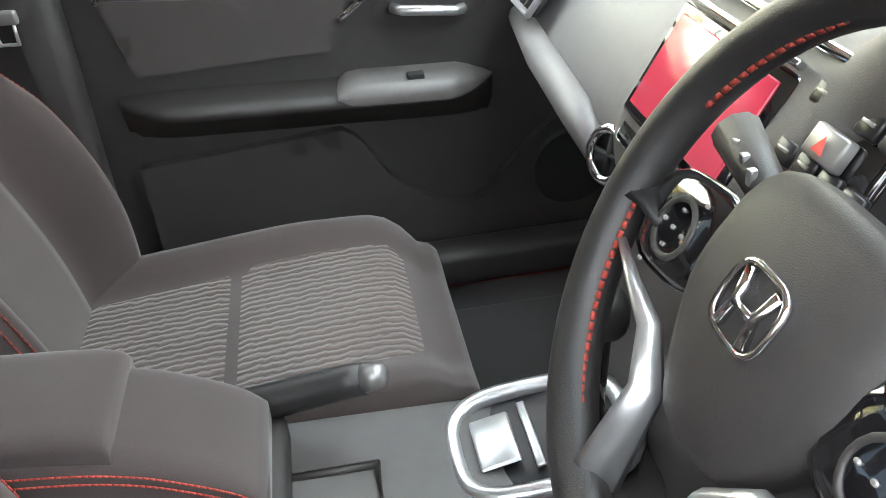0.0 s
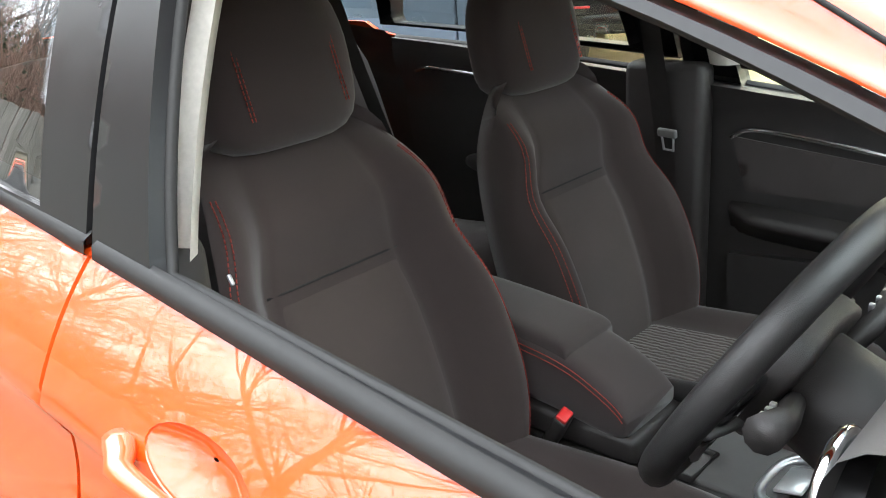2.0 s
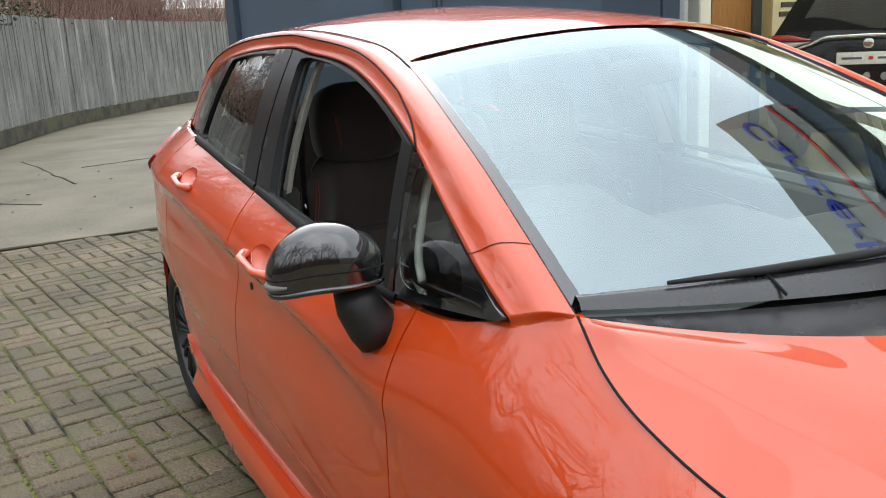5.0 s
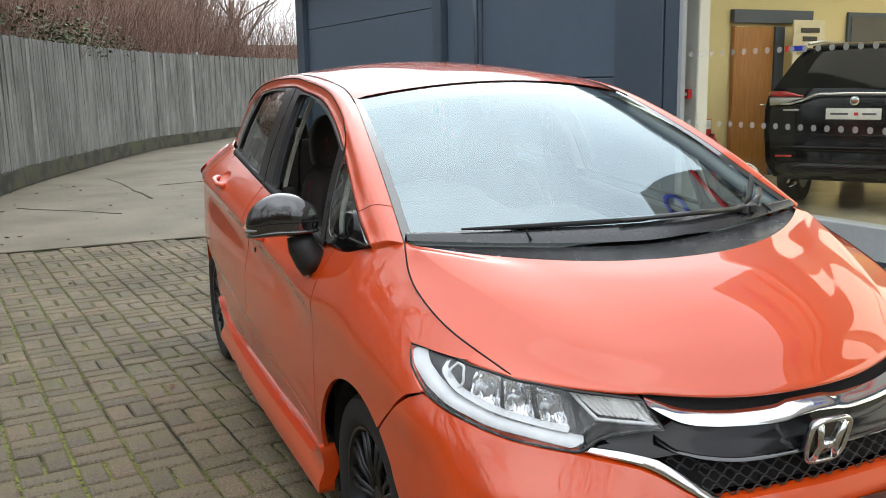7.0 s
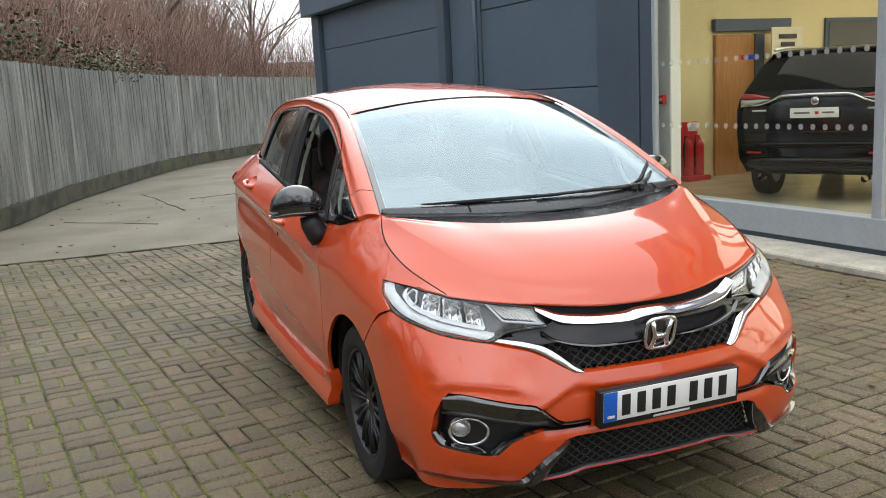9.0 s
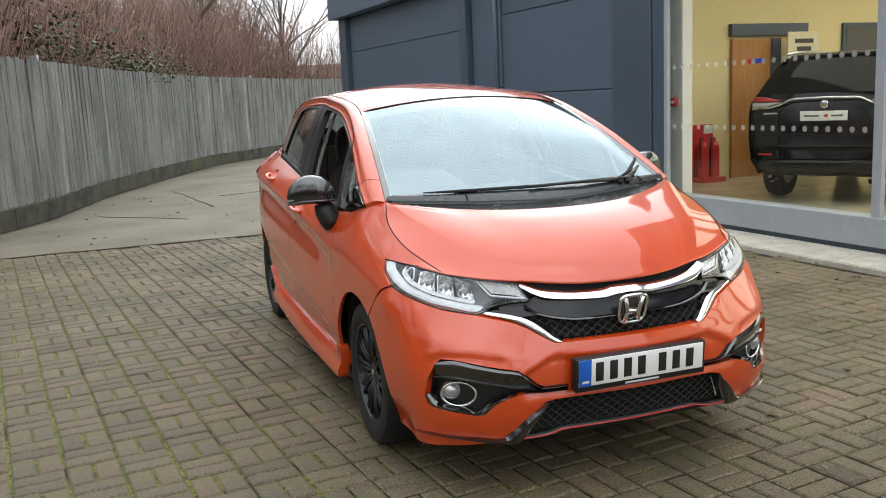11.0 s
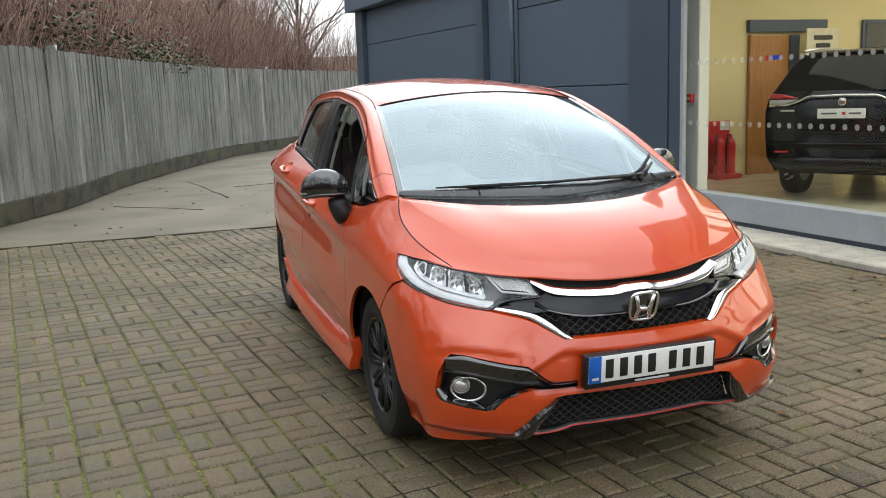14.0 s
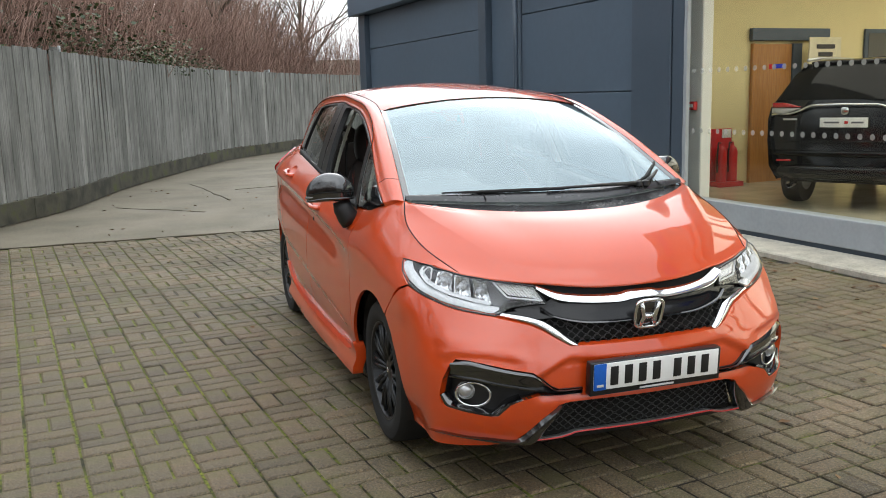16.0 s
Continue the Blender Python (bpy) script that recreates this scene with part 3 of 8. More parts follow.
# more trees on the open side of the yard, mirrored in the car's paint and glass
for k in range(16):
    a = radians(-62 + 9.5 * k)
    d = 8.6 + 1.9 * (k % 3)
    copy_thing(first_trees[k % 3], pose(0.4 + d * math.cos(a), -0.5 + d * math.sin(a) * 1.15, 0, 0, 0, k * 77) @ Matrix.Scale(0.85 + 0.13 * (k % 4), 4))

bush = obj("thicket", shrub_mesh(4, 3.8, 72), TWIG)
tagged(bush, "dense thicket of red-brown leafless stems behind the fence", "bushes", kind="stuff")
bush.matrix_world = pose(2.9, -18.3, 0.2)
for k in range(125):
    s = rng.uniform(4, flen[-1] - 0.2)
    x, y, a = on_fence(s)
    off = 1.9 + rng.random() ** 1.3 * 7.5
    m = pose(x - math.sin(a) * off, y + math.cos(a) * off, 0.08 * off, 0, 0, rng.uniform(0, 360)) @ Matrix.Scale(rng.uniform(0.75, 1.12) * (1 + 0.05 * off), 4)
    copy_thing(bush, m).matrix_world = m
for k in range(34):
    a = radians(-60 + 4.2 * k)
    d = 9.5 + 1.3 * (k % 3)
    m = pose(0.6 + d * math.cos(a), -0.5 + d * math.sin(a) * 1.15, 0, 0, 0, k * 53) @ Matrix.Scale(0.75 + 0.12 * (k % 4), 4)
    copy_thing(bush, m).matrix_world = m
ivy = obj("ivy", ivy_mesh(2, 420, 1.0), IVY.m)
tagged(ivy, "dark green ivy and bramble leaves above the fence", "ivy", kind="stuff")
ivy.matrix_world = pose(1.35, -17.0, 2.0)
for s, off, z, k in ((13.5, 0.5, 2.0, 0.9), (14.6, 0.6, 2.0, 0.8), (15.6, 0.5, 1.95, 0.7), (11.0, 1.2, 2.4, 1.2), (6.4, 2.0, 2.2, 1.5), (5.0, 2.5, 2.0, 1.4), (17.2, 0.6, 2.0, 0.6), (12.2, 0.8, 2.2, 0.8), (9.4, 1.4, 3.4, 0.9)):
    x, y, a = on_fence(s)
    m = pose(x - math.sin(a) * off, y + math.cos(a) * off, z, 0, 0, s * 70) @ Matrix.Scale(k, 4)
    copy_thing(ivy, m).matrix_world = m

# ---- the showroom building ----
CLAD = plain("slate_grey_cladding", (0.080, 0.115, 0.160), 0.5, 0.0, 0.07, 1.2, bump=0.06, bscale=60)
CLAD_DARK = plain("dark_grey_frame", (0.060, 0.084, 0.115), 0.4, 0.0, 0.06, 2.0)
FRAME_GREY = plain("light_grey_plinth", (0.32, 0.35, 0.375), 0.45, 0.0, 0.1, 3.0)
FASCIA = plain("pale_fascia_panel", (0.42, 0.41, 0.36), 0.4, 0.0, 0.05, 1.0)
YELLOW = plain("cream_wall_paint", (0.72, 0.62, 0.33), 0.75, 0.0, 0.05, 0.8)
WHITE_WALL = plain("white_wall_paint", (0.72, 0.72, 0.68), 0.75, 0.0, 0.04, 0.8)
TILE = Mat("polished_floor_tile", (0.5, 0.46, 0.37), 0.18)
TILE.base(TILE.ramp(TILE.noise(2.0, 4.0), ((0.35, (0.52, 0.47, 0.34)), (0.65, (0.64, 0.58, 0.43))))).rough(TILE.noise(3.0), 0.12, 0.28)
OAK = Mat("orange_oak_door", (0.42, 0.19, 0.05), 0.4)
OAK.base(OAK.ramp(OAK.noise(9.0, 5.0, 0.6, (6, 6, 0.4)), ((0.3, (0.34, 0.145, 0.03)), (0.7, (0.48, 0.225, 0.06)))))

SLAB = plain("pale_slab_concrete", (0.46, 0.43, 0.36), 0.85, 0.0, 0.3, 6.0, bump=0.4, bscale=120)
UA = math.atan2(0.9968, -0.0797)
BUILD = Matrix.Translation((-2.91, -15.35, 0)) @ Matrix.Rotation(UA, 4, "Z")


def wb(u, o, z):
    """A place on the building: along the front, outwards from it, up."""
    return BUILD @ Vector((u, -o, z))


def wbox(u0, u1, o0, o1, z0, z1, bevel=0.004, bm=None):
    b = box(u1 - u0, o1 - o0, z1 - z0, ((u0 + u1) / 2, -(o0 + o1) / 2, (z0 + z1) / 2), bevel, seg=1)
    bmesh.ops.transform(b, matrix=BUILD, verts=b.verts)
    return join(bm, sharpen(b, 30))


G0, G1 = 10.78, 23.0
wall = tagged(obj("wall_east", wbox(0.0, 9.85, -0.35, -0.12, 0, 3.6), CLAD), "slate-grey panelled workshop wall", "wall", kind="structure")
end = tagged(obj("wall_north", wbox(0.0, 0.25, -14.0, -0.36, 0, 3.6), CLAD), "slate-grey end wall of the building", "wall", kind="structure")
for u0, u1 in ((0.0, 0.42), (5.85, 6.1), (9.85, 10.56)):
    part("column", wbox(u0, u1, -0.12, 0.02, 0, 3.15, 0.008), CLAD_DARK, wall, "dark grey steel column casing")
for a, b, cuts in ((0.45, 5.82, (0.28, 1.35, 2.45)), (6.13, 7.05, (0.28, 1.55)), (7.08, 9.82, (0.28, 1.45, 2.55))):
    zs = (0.02, *cuts, 3.14)
    for z0, z1 in zip(zs, zs[1:]):
        part("panel", wbox(a, b, -0.118, -0.075, z0 + 0.006, z1 - 0.006, 0.006), CLAD, wall, "grey sectional door panel")
pipe = tube([wb(7.065, 0.02, z) for z in (0.0, 1.0, 2.0, 3.1)], 0.035, 10)
part("downpipe", pipe, CLAD_DARK, wall, "dark downpipe")
tagged(obj("fascia", wbox(-0.25, G1, -0.3, 0.16, 3.16, 3.6, 0.01), CLAD), "slate-grey eaves fascia over the doors", "fascia", kind="structure")
roof = tagged(obj("ceiling", wbox(0, G1, -14, -0.02, 3.62, 3.8, 0.0), WHITE_WALL), "pale flat ceiling of the showroom", "ceiling", kind="structure")
base = tagged(obj("plinth", wbox(G0, G1, -0.16, 0.02, 0.085, 0.33, 0.006), FRAME_GREY), "light grey window plinth", "plinth", kind="structure")
part("sill", wbox(G0, G1, -0.14, -0.01, 0.03, 0.085, 0.002), CLAD_DARK, base, "dark shadow gap under the plinth")
step = tagged(obj("kerb", wbox(G0 - 4, G1, 0.0, 0.52, -0.02, 0.045, 0.012), SLAB), "pale concrete slab edging along the glass", "slab edging", kind="structure")
shop = tagged(obj("floor", wbox(0.3, G1, -14, -0.16, 0.02, 0.1, 0.0), TILE.m), "polished showroom floor", "floor", kind="structure")
bw = tagged(obj("wall_south", wbox(G0 - 2.60, G0 - 2.40, -14, -0.36, 0.1, 3.62), YELLOW), "cream-painted showroom partition", "wall", kind="structure")
far = tagged(obj("wall_west", wbox(0.3, G1, -14.2, -14.0, 0.0, 3.62), WHITE_WALL), "white far wall of the showroom", "wall", kind="structure")
endw = tagged(obj("wall_end", wbox(G1, G1 + 0.25, -14.2, 0.0, 0.0, 3.62), WHITE_WALL), "white end wall of the showroom", "wall", kind="structure")
colm = tagged(obj("pillar", wbox(9.95, 10.74, -0.40, -0.26, 0.1, 3.62, 0.01), WHITE_WALL), "white boxed pillar inside the glass", "pillar", kind="structure")

win = tagged(obj("window_1", wbox(G0 - 0.2, G0 - 0.02, -0.06, 0.01, 0.0, 3.16, 0.004), CLAD_DARK), "full-height showroom glazing in dark grey frames", "window", kind="structure")
for u in (G0 + 0.0, G0 + 2.62, G0 + 5.3, G0 + 8.7):
    part("mullion", wbox(u - 0.018, u + (0.03 if u < G0 + 1 else 0.07), -0.045, 0.006, 0.33, 3.16, 0.003), FRAME_GREY if u < G0 + 3 else CLAD_DARK, win, "slim metal mullion")
for u0, u1 in ((G0 + 0.035, G0 + 2.60), (G0 + 2.70, G0 + 5.28), (G0 + 5.38, G0 + 8.68), (G0 + 8.78, G1)):
    b = bmesh.new()
    vs = [b.verts.new(wb(u, -0.03, z)) for u, z in ((u0, 0.31), (u1, 0.31), (u1, 3.16), (u0, 3.16))]
    b.faces.new(vs)
    pane = part("pane", b, SHOP_GLASS, win, "clear glass pane", smooth=False)
    pane.visible_shadow = False
dots = plain("frosted_dots", (0.62, 0.62, 0.58), 0.6, Alpha=0.42)
for row, z in enumerate((1.03, 1.64)):
    b = bmesh.new()
    for k in range(34):
        c = wb(G0 + 0.12 + k * 0.125, -0.026, z)
        ring = [b.verts.new(c + (BUILD.to_3x3() @ Vector((math.cos(a) * 0.026, 0, math.sin(a) * 0.026)))) for a in np.linspace(0, 2 * math.pi, 14)[:-1]]
        b.faces.new(ring)
    part("safety_dots", b, dots, win, "row of frosted safety dots", smooth=False)


# unseen glowing panels under the ceiling, added to brighten the showroom
def fill_panel(u, o):
    lt = thing("ceiling_light", "large square luminous ceiling panel, unseen, added to brighten the showroom", "ceiling light", "showroom ceiling lights", wb(u, o, 3.6))
    e = Mat("fill_glow", (1, 1, 1), 0.5)
    e.b.inputs["Emission Color"].default_value = (1.0, 0.93, 0.78, 1)
    e.b.inputs["Emission Strength"].default_value = 1.6
    part("frame", box(2.86, 2.86, 0.03, (0, 0, -0.01), 0.004), FRAME_GREY, lt)
    part("diffuser", box(2.8, 2.8, 0.02, (0, 0, -0.022)), e.m, lt)
    return lt


first = fill_panel(G0 + 0.6, -2.4)
for u in (G0 + 0.6, G0 + 4.0, G0 + 7.4, G0 + 10.6):
    for o in (-2.4, -5.4, -8.4, -11.4):
        if (u, o) != (G0 + 0.6, -2.4):
            copy_thing(first, Matrix.Translation(wb(u, o, 3.6)))


def lettering(words, size, deep, mat):
    """Raised letters in the built-in font, as a mesh."""
    txt = bpy.data.curves.new("lettering", "FONT")
    txt.body, txt.size, txt.extrude, txt.align_x = words, size, deep, "LEFT"
    ob = new("lettering", txt)
    bpy.context.view_layer.update()
    me = bpy.data.meshes.new_from_object(ob.evaluated_get(bpy.context.evaluated_depsgraph_get()))
    bpy.data.objects.remove(ob)
    me.materials.clear()
    me.materials.append(mat)
    return new("lettering", me)


def shop_things():
    U = G0 - 2.40
    door = tagged(obj("door_1", wbox(U + 0.01, U + 0.06, -3.75, -3.07, 0.1, 2.06, 0.004), OAK.m), "closed orange oak veneer door", "door", kind="structure")
    hd = tube([wb(U + 0.1, -3.62, 1.05), wb(U + 0.1, -3.5, 1.05)], 0.012, 8)
    part("door_handle", hd, CHROME, door, "steel lever handle")
    part("door_frame", wbox(U + 0.01, U + 0.07, -3.065, -3.03, 0.1, 2.07), OAK.m, door)
    part("door_frame", wbox(U + 0.01, U + 0.08, -3.93, -3.76, 0.1, 2.07), CLAD_DARK, door)
    part("door_frame", wbox(U + 0.01, U + 0.085, -4.45, -3.0, 2.11, 2.28), CLAD_DARK, door)
    inner = tagged(obj("window_2", wbox(U + 0.01, U + 0.05, -7.0, -5.2, 1.2, 2.28, 0.004), CLAD_DARK), "dark framed inner window in the cream partition", "window", kind="structure")
    part("pane", wbox(U + 0.052, U + 0.058, -6.95, -5.26, 1.26, 2.22, 0.0), BLACK_GLOSS, inner, "dark glass")
    poster = thing("poster", "cream poster with two lines of dark printing", "poster", at=wb(U + 0.3, -4.15, 0.1))
    def pbox(du, o0, o1, z0, z1, m, n, lab=""):
        b = wbox(U + 0.3 + du, U + 0.32 + du, o0, o1, z0, z1, 0.001)
        bmesh.ops.translate(b, vec=-Vector(wb(U + 0.3, -4.15, 0.1)), verts=b.verts)
        return part(n, b, m, poster, lab)
    cream = plain("cream_card", (0.72, 0.66, 0.46), 0.7)
    ink = plain("dark_ink", (0.05, 0.045, 0.04), 0.7)
    pbox(0, -4.42, -3.82, 0.1, 2.14, cream, "board", "tall cream display board")
    for z, w in ((1.98, 0.34), (1.87, 0.26), (1.56, 0.3), (1.45, 0.36), (1.3, 0.2)):
        pbox(0.014, -4.12 - w / 2, -4.12 + w / 2, z, z + 0.06, ink, "lettering_bar")
    word = lettering("CERAMIC COAT", 0.075, 0.002, ink)
    word.parent = poster
    word.matrix_world = Matrix.Translation(wb(U + 0.338, -3.87, 1.70)) @ Matrix.Rotation(UA + math.pi / 2, 4, "Z") @ Matrix.Rotation(math.pi / 2, 4, "X")
    sign = thing("brand_sign", "small red and blue brand mark on the glass", "sign", at=wb(G0 + 1.35, -0.05, 1.64))
    blue = plain("blue_sign_vinyl", (0.015, 0.03, 0.42), 0.4)
    o0 = -Vector(wb(G0 + 1.35, -0.05, 1.64))
    b = wbox(G0 + 1.22, G0 + 1.36, -0.045, -0.042, 1.625, 1.665, 0.0)
    bmesh.ops.translate(b, vec=o0, verts=b.verts)
    part("wordmark", b, blue, sign)
    b = wbox(G0 + 1.16, G0 + 1.195, -0.045, -0.042, 1.622, 1.668, 0.0)
    bmesh.ops.translate(b, vec=o0, verts=b.verts)
    part("emblem", b, RED_PAINT, sign)
    al = thing("fire_alarm_point", "red fire alarm call point on a white pillar", "alarm", at=wb(10.55, -0.41, 1.28))
    b = box(0.09, 0.05, 0.09, (0, 0, 0), 0.006)
    part("body", b, RED_PAINT, al)
    part("glass_plate", box(0.05, 0.01, 0.03, (0, -0.026, 0), 0.002), WHITE_WALL, al)
    al.matrix_world = Matrix.Translation(wb(10.63, -0.235, 1.28)) @ Matrix.Rotation(UA, 4, "Z")
    st = thing("extinguisher_stand", "red stand holding two fire extinguishers", "fire extinguishers", at=wb(U + 0.3, -2.3, 0.1))
    part("base_plate", box(0.42, 0.28, 0.07, (0, 0, 0.035), 0.01), RED_PAINT, st)
    part("back_board", box(0.36, 0.03, 0.76, (0, -0.11, 0.42), 0.01), RED_PAINT, st)
    for dx in (-0.09, 0.10):
        cy = lathe([(0.05, 0.0), (0.05, 0.075), (0.48, 0.075), (0.54, 0.055), (0.57, 0.025), (0.62, 0.022), (0.62, 0.0)], 20, "z", (dx, 0.02, 0))
        ex = part("cylinder", cy, RED_PAINT, st, "red extinguisher cylinder")
        part("hose", tube([(dx, 0.02, 0.6), (dx + 0.07, 0.04, 0.62), (dx + 0.095, 0.05, 0.4), (dx + 0.09, 0.05, 0.2)], 0.012, 6), RUBBER, ex, "black hose")
    part("notice", box(0.16, 0.01, 0.12, (-0.08, -0.09, 0.73), 0.001), WHITE_WALL, st, "white notice card")
    st.matrix_world = Matrix.Translation(wb(U + 0.2, -2.48, 0.1)) @ Matrix.Rotation(UA + math.pi / 2 + math.pi, 4, "Z")


shop_things()

# ---- the car: its surfaces ----
car = thing("hatchback_car", "bright orange five-door hatchback with its driver's window down, on block paving", "car")

PLAN = Line((-3.15, 0.56), (-3.05, 0.68), (-2.9, 0.765), (-2.7, 0.815), (-2.4, 0.84), (-1.8, 0.847), (-1.0, 0.847), (-0.4, 0.838), (0.0, 0.828), (0.3, 0.815), (0.45, 0.795), (0.6, 0.75))
BELT_Z = Line((-3.1, 1.14), (-2.3, 1.112), (-1.4, 1.045), (-0.45, 0.956), (-0.085, 1.003), (0.015, 1.028), (0.12, 0.972), (0.22, 0.93), (0.36, 0.878), (0.533, 0.815), (0.65, 0.77))
BELT_X = Line((-3.1, 0.55), (-2.7, 0.645), (-2.3, 0.69), (-1.4, 0.735), (-0.42, 0.755), (-0.09, 0.735), (0.015, 0.674), (0.12, 0.695), (0.22, 0.705), (0.36, 0.69), (0.533, 0.625), (0.65, 0.57))
CREASE_Z = Line((-3.1, 1.0), (-2.1, 0.955), (-1.0, 0.872), (-0.4, 0.80), (0.1, 0.74), (0.5, 0.70))


def smooth01(t):
    t = min(1.0, max(0.0, t))
    return t * t * (3 - 2 * t)


def side_x(y, z):
    """Half width of the lower body at a place along the car and a height."""
    p, zc, zb, xb = PLAN(y), CREASE_Z(y), BELT_Z(y), BELT_X(y)
    if z >= zc:
        s = (z - zc) / max(0.02, zb - zc)
        door = 0.62 * s + 0.38 * s * s
        wing = s**1.9
        k = smooth01((y + 0.55) / 0.4)
        return p + (xb - p) * (door * (1 - k) + wing * k)
    h = zc - z
    on = smooth01((y + 2.9) / 0.3) * (1 - smooth01((y + 0.75) / 0.5))
    x = p - 0.026 * on * smooth01(h / 0.055) * math.exp(-((max(0.0, h - 0.06) / 0.11) ** 2))
    low = 0.50 - 0.10 * (y + 1.2)
    x -= 0.012 * smooth01((low - z) / 0.05) * on
    return x - 0.05 * max(0.0, (0.50 - z) / 0.28) ** 2


def side(y, z, d):
    return (side_x(y, z) - d, y, z)


def house_x(y, z):
    """Half width of the glazed upper body."""
    h = z - 1.0
    x = 0.750 - 0.25 * h - 0.38 * h * abs(h)
    if y < -1.6:
        x -= 0.075 * (-1.6 - y) ** 2
    return x


def house(off=0.0):
    return lambda y, z, d: (house_x(y, z) + off - d, y, z)


FRONT_Z = (0.18, 0.34, 0.48, 0.60, 0.70, 0.80, 0.86)
FRONT_XY = (
    ((0, 0.80), (0.25, 0.79), (0.45, 0.77), (0.62, 0.70), (0.735, 0.58)),
    ((0, 0.845), (0.25, 0.835), (0.45, 0.815), (0.64, 0.745), (0.75, 0.60)),
    ((0, 0.86), (0.25, 0.85), (0.45, 0.82), (0.645, 0.74), (0.765, 0.59)),
    ((0, 0.825), (0.25, 0.812), (0.45, 0.765), (0.635, 0.675), (0.765, 0.55)),
    ((0, 0.785), (0.25, 0.765), (0.45, 0.705), (0.625, 0.61), (0.745, 0.52)),
    ((0, 0.735), (0.25, 0.715), (0.45, 0.655), (0.60, 0.575), (0.705, 0.49)),
    ((0, 0.665), (0.25, 0.648), (0.45, 0.592), (0.575, 0.535), (0.645, 0.475)),
)
FRONT_ROWS = []
for z0, row in zip(FRONT_Z, FRONT_XY):
    ends = tuple((side_x(y, z0), y) for y in (0.42, 0.31, 0.22, 0.12))
    mirror_start = ((-row[1][0], row[1][1]),)
    pts = np.array(curve(mirror_start + row + ends, 10))[10:]
    FRONT_ROWS.append(pts)
FRONT_ROWS = np.array(FRONT_ROWS)


def front_raw(a, z):
    a = min(7.99, max(0.0, a)) * 10
    i = int(a)
    f = a - i
    col = FRONT_ROWS[:, i] * (1 - f) + FRONT_ROWS[:, min(i + 1, FRONT_ROWS.shape[1] - 1)] * f
    # smooth through the heights
    zz = np.array(FRONT_Z)
    k = int(np.clip(np.searchsorted(zz, z) - 1, 0, len(zz) - 2))
    t = (z - zz[k]) / (zz[k + 1] - zz[k])
    p = [col[max(0, min(len(zz) - 1, k + q))] for q in (-1, 0, 1, 2)]
    v = 0.5 * (2 * p[1] + (p[2] - p[0]) * t + (2 * p[0] - 5 * p[1] + 4 * p[2] - p[3]) * t * t + (3 * p[1] - p[0] - 3 * p[2] + p[3]) * t**3)
    return Vector((v[0], v[1], z))


def front(off=0.0, level=False):
    """The nose: a runs round it from the middle to the wheel, z is the height."""

    def fn(a, z, d):
        s = -1 if a < 0 else 1
        a = abs(a)
        p = front_raw(a, z)
        q, r = front_raw(a + 0.08, z), front_raw(a, z + 0.01)
        n = (q - p).cross(r - p)
        n = Vector((abs(n.x), abs(n.y), n.z)).normalized() if n.length > 1e-9 else Vector((0, 1, 0))
        n.z *= 0.0 if level else 0.5
        p = p + n * (off - d)
        return (p.x * s, p.y, p.z)

    return fn


def arc(cy, cz, r, a0, a1, n=18):
    return [(cy + r * math.cos(radians(a0 + (a1 - a0) * k / n)), cz + r * math.sin(radians(a0 + (a1 - a0) * k / n))) for k in range(n + 1)]


def both(name, outline, fn, mat, label="", parent=None, **kw):
    """A panel of the right side and its twin on the left."""
    return [part(name, skin(outline, fn, mirror=m, **kw), mat, parent or car, label) for m in (False, True)]


def belt(y0, y1, n=10, dz=0.0):
    return [(y0 + (y1 - y0) * k / n, BELT_Z(y0 + (y1 - y0) * k / n) + dz) for k in range(n + 1)]


ARCH_R, ARCH_Z = 0.342, 0.315

# front wing
wing_line = belt(-0.36, 0.45, 26) + [(0.452, 0.832), (0.43, 0.833), (0.34, 0.841), (0.288, 0.843), (0.315, 0.816), (0.357, 0.786), (0.410, 0.761), (0.360, 0.743), (0.316, 0.711), (0.269, 0.671), (0.224, 0.634), (0.196, 0.607)]
wing_line += arc(0, ARCH_Z, ARCH_R, 57, 188, 26) + [(-0.36, 0.26)]
both("front_wing", wing_line, side, ORANGE, "orange front wing", step=0.018, depth=0.014)
# doors
def cup_line(y, z):
    """The outline of the recess behind a door handle."""
    return [(y + 0.008 + 0.084 * math.cos(t), z + 0.010 + 0.030 * math.sin(t) - 0.10 * 0.084 * math.cos(t)) for t in np.linspace(0, 2 * math.pi, 25)[:-1]]


HANDLE_F, HANDLE_R = (-1.115, 0.906), (-2.05, 1.005)
shut_f = curve([(-1.385, 0.25), (-1.392, 0.6), (-1.385, 0.85), (-1.42, BELT_Z(-1.42))], 6)
# the far door tops lie a little lower
LOW = {False: 0.0, True: -0.05}
doors = []
for m in (False, True):
    o = [(-0.366, 0.26)] + (shut_f[:-1] if m else shut_f) + belt(-1.40, -0.366, 12, LOW[m])
    doors.append(part("front_door", skin(o, side, step=0.018, depth=0.016, mirror=m, holes=[cup_line(*HANDLE_F)]), ORANGE, car, "orange front door"))
shut_r = curve([(-2.43, BELT_Z(-2.43)), (-2.42, 0.92), (-2.335, 0.72), (-2.19, 0.52), (-2.155, 0.25)], 6)
shut_f2 = [(y - 0.008, z) for y, z in shut_f]
rear_doors = []
for m in (False, True):
    o = (shut_f2[:-1] if m else shut_f2) + belt(-1.43, -2.43, 12, LOW[m])[1:-1] + shut_r[m:]
    rear_doors.append(part("rear_door", skin(o, side, step=0.018, depth=0.016, mirror=m, holes=[cup_line(*HANDLE_R)]), ORANGE, car, "orange rear door"))
q_line = [(y - 0.008, z) for y, z in shut_r][::-1]
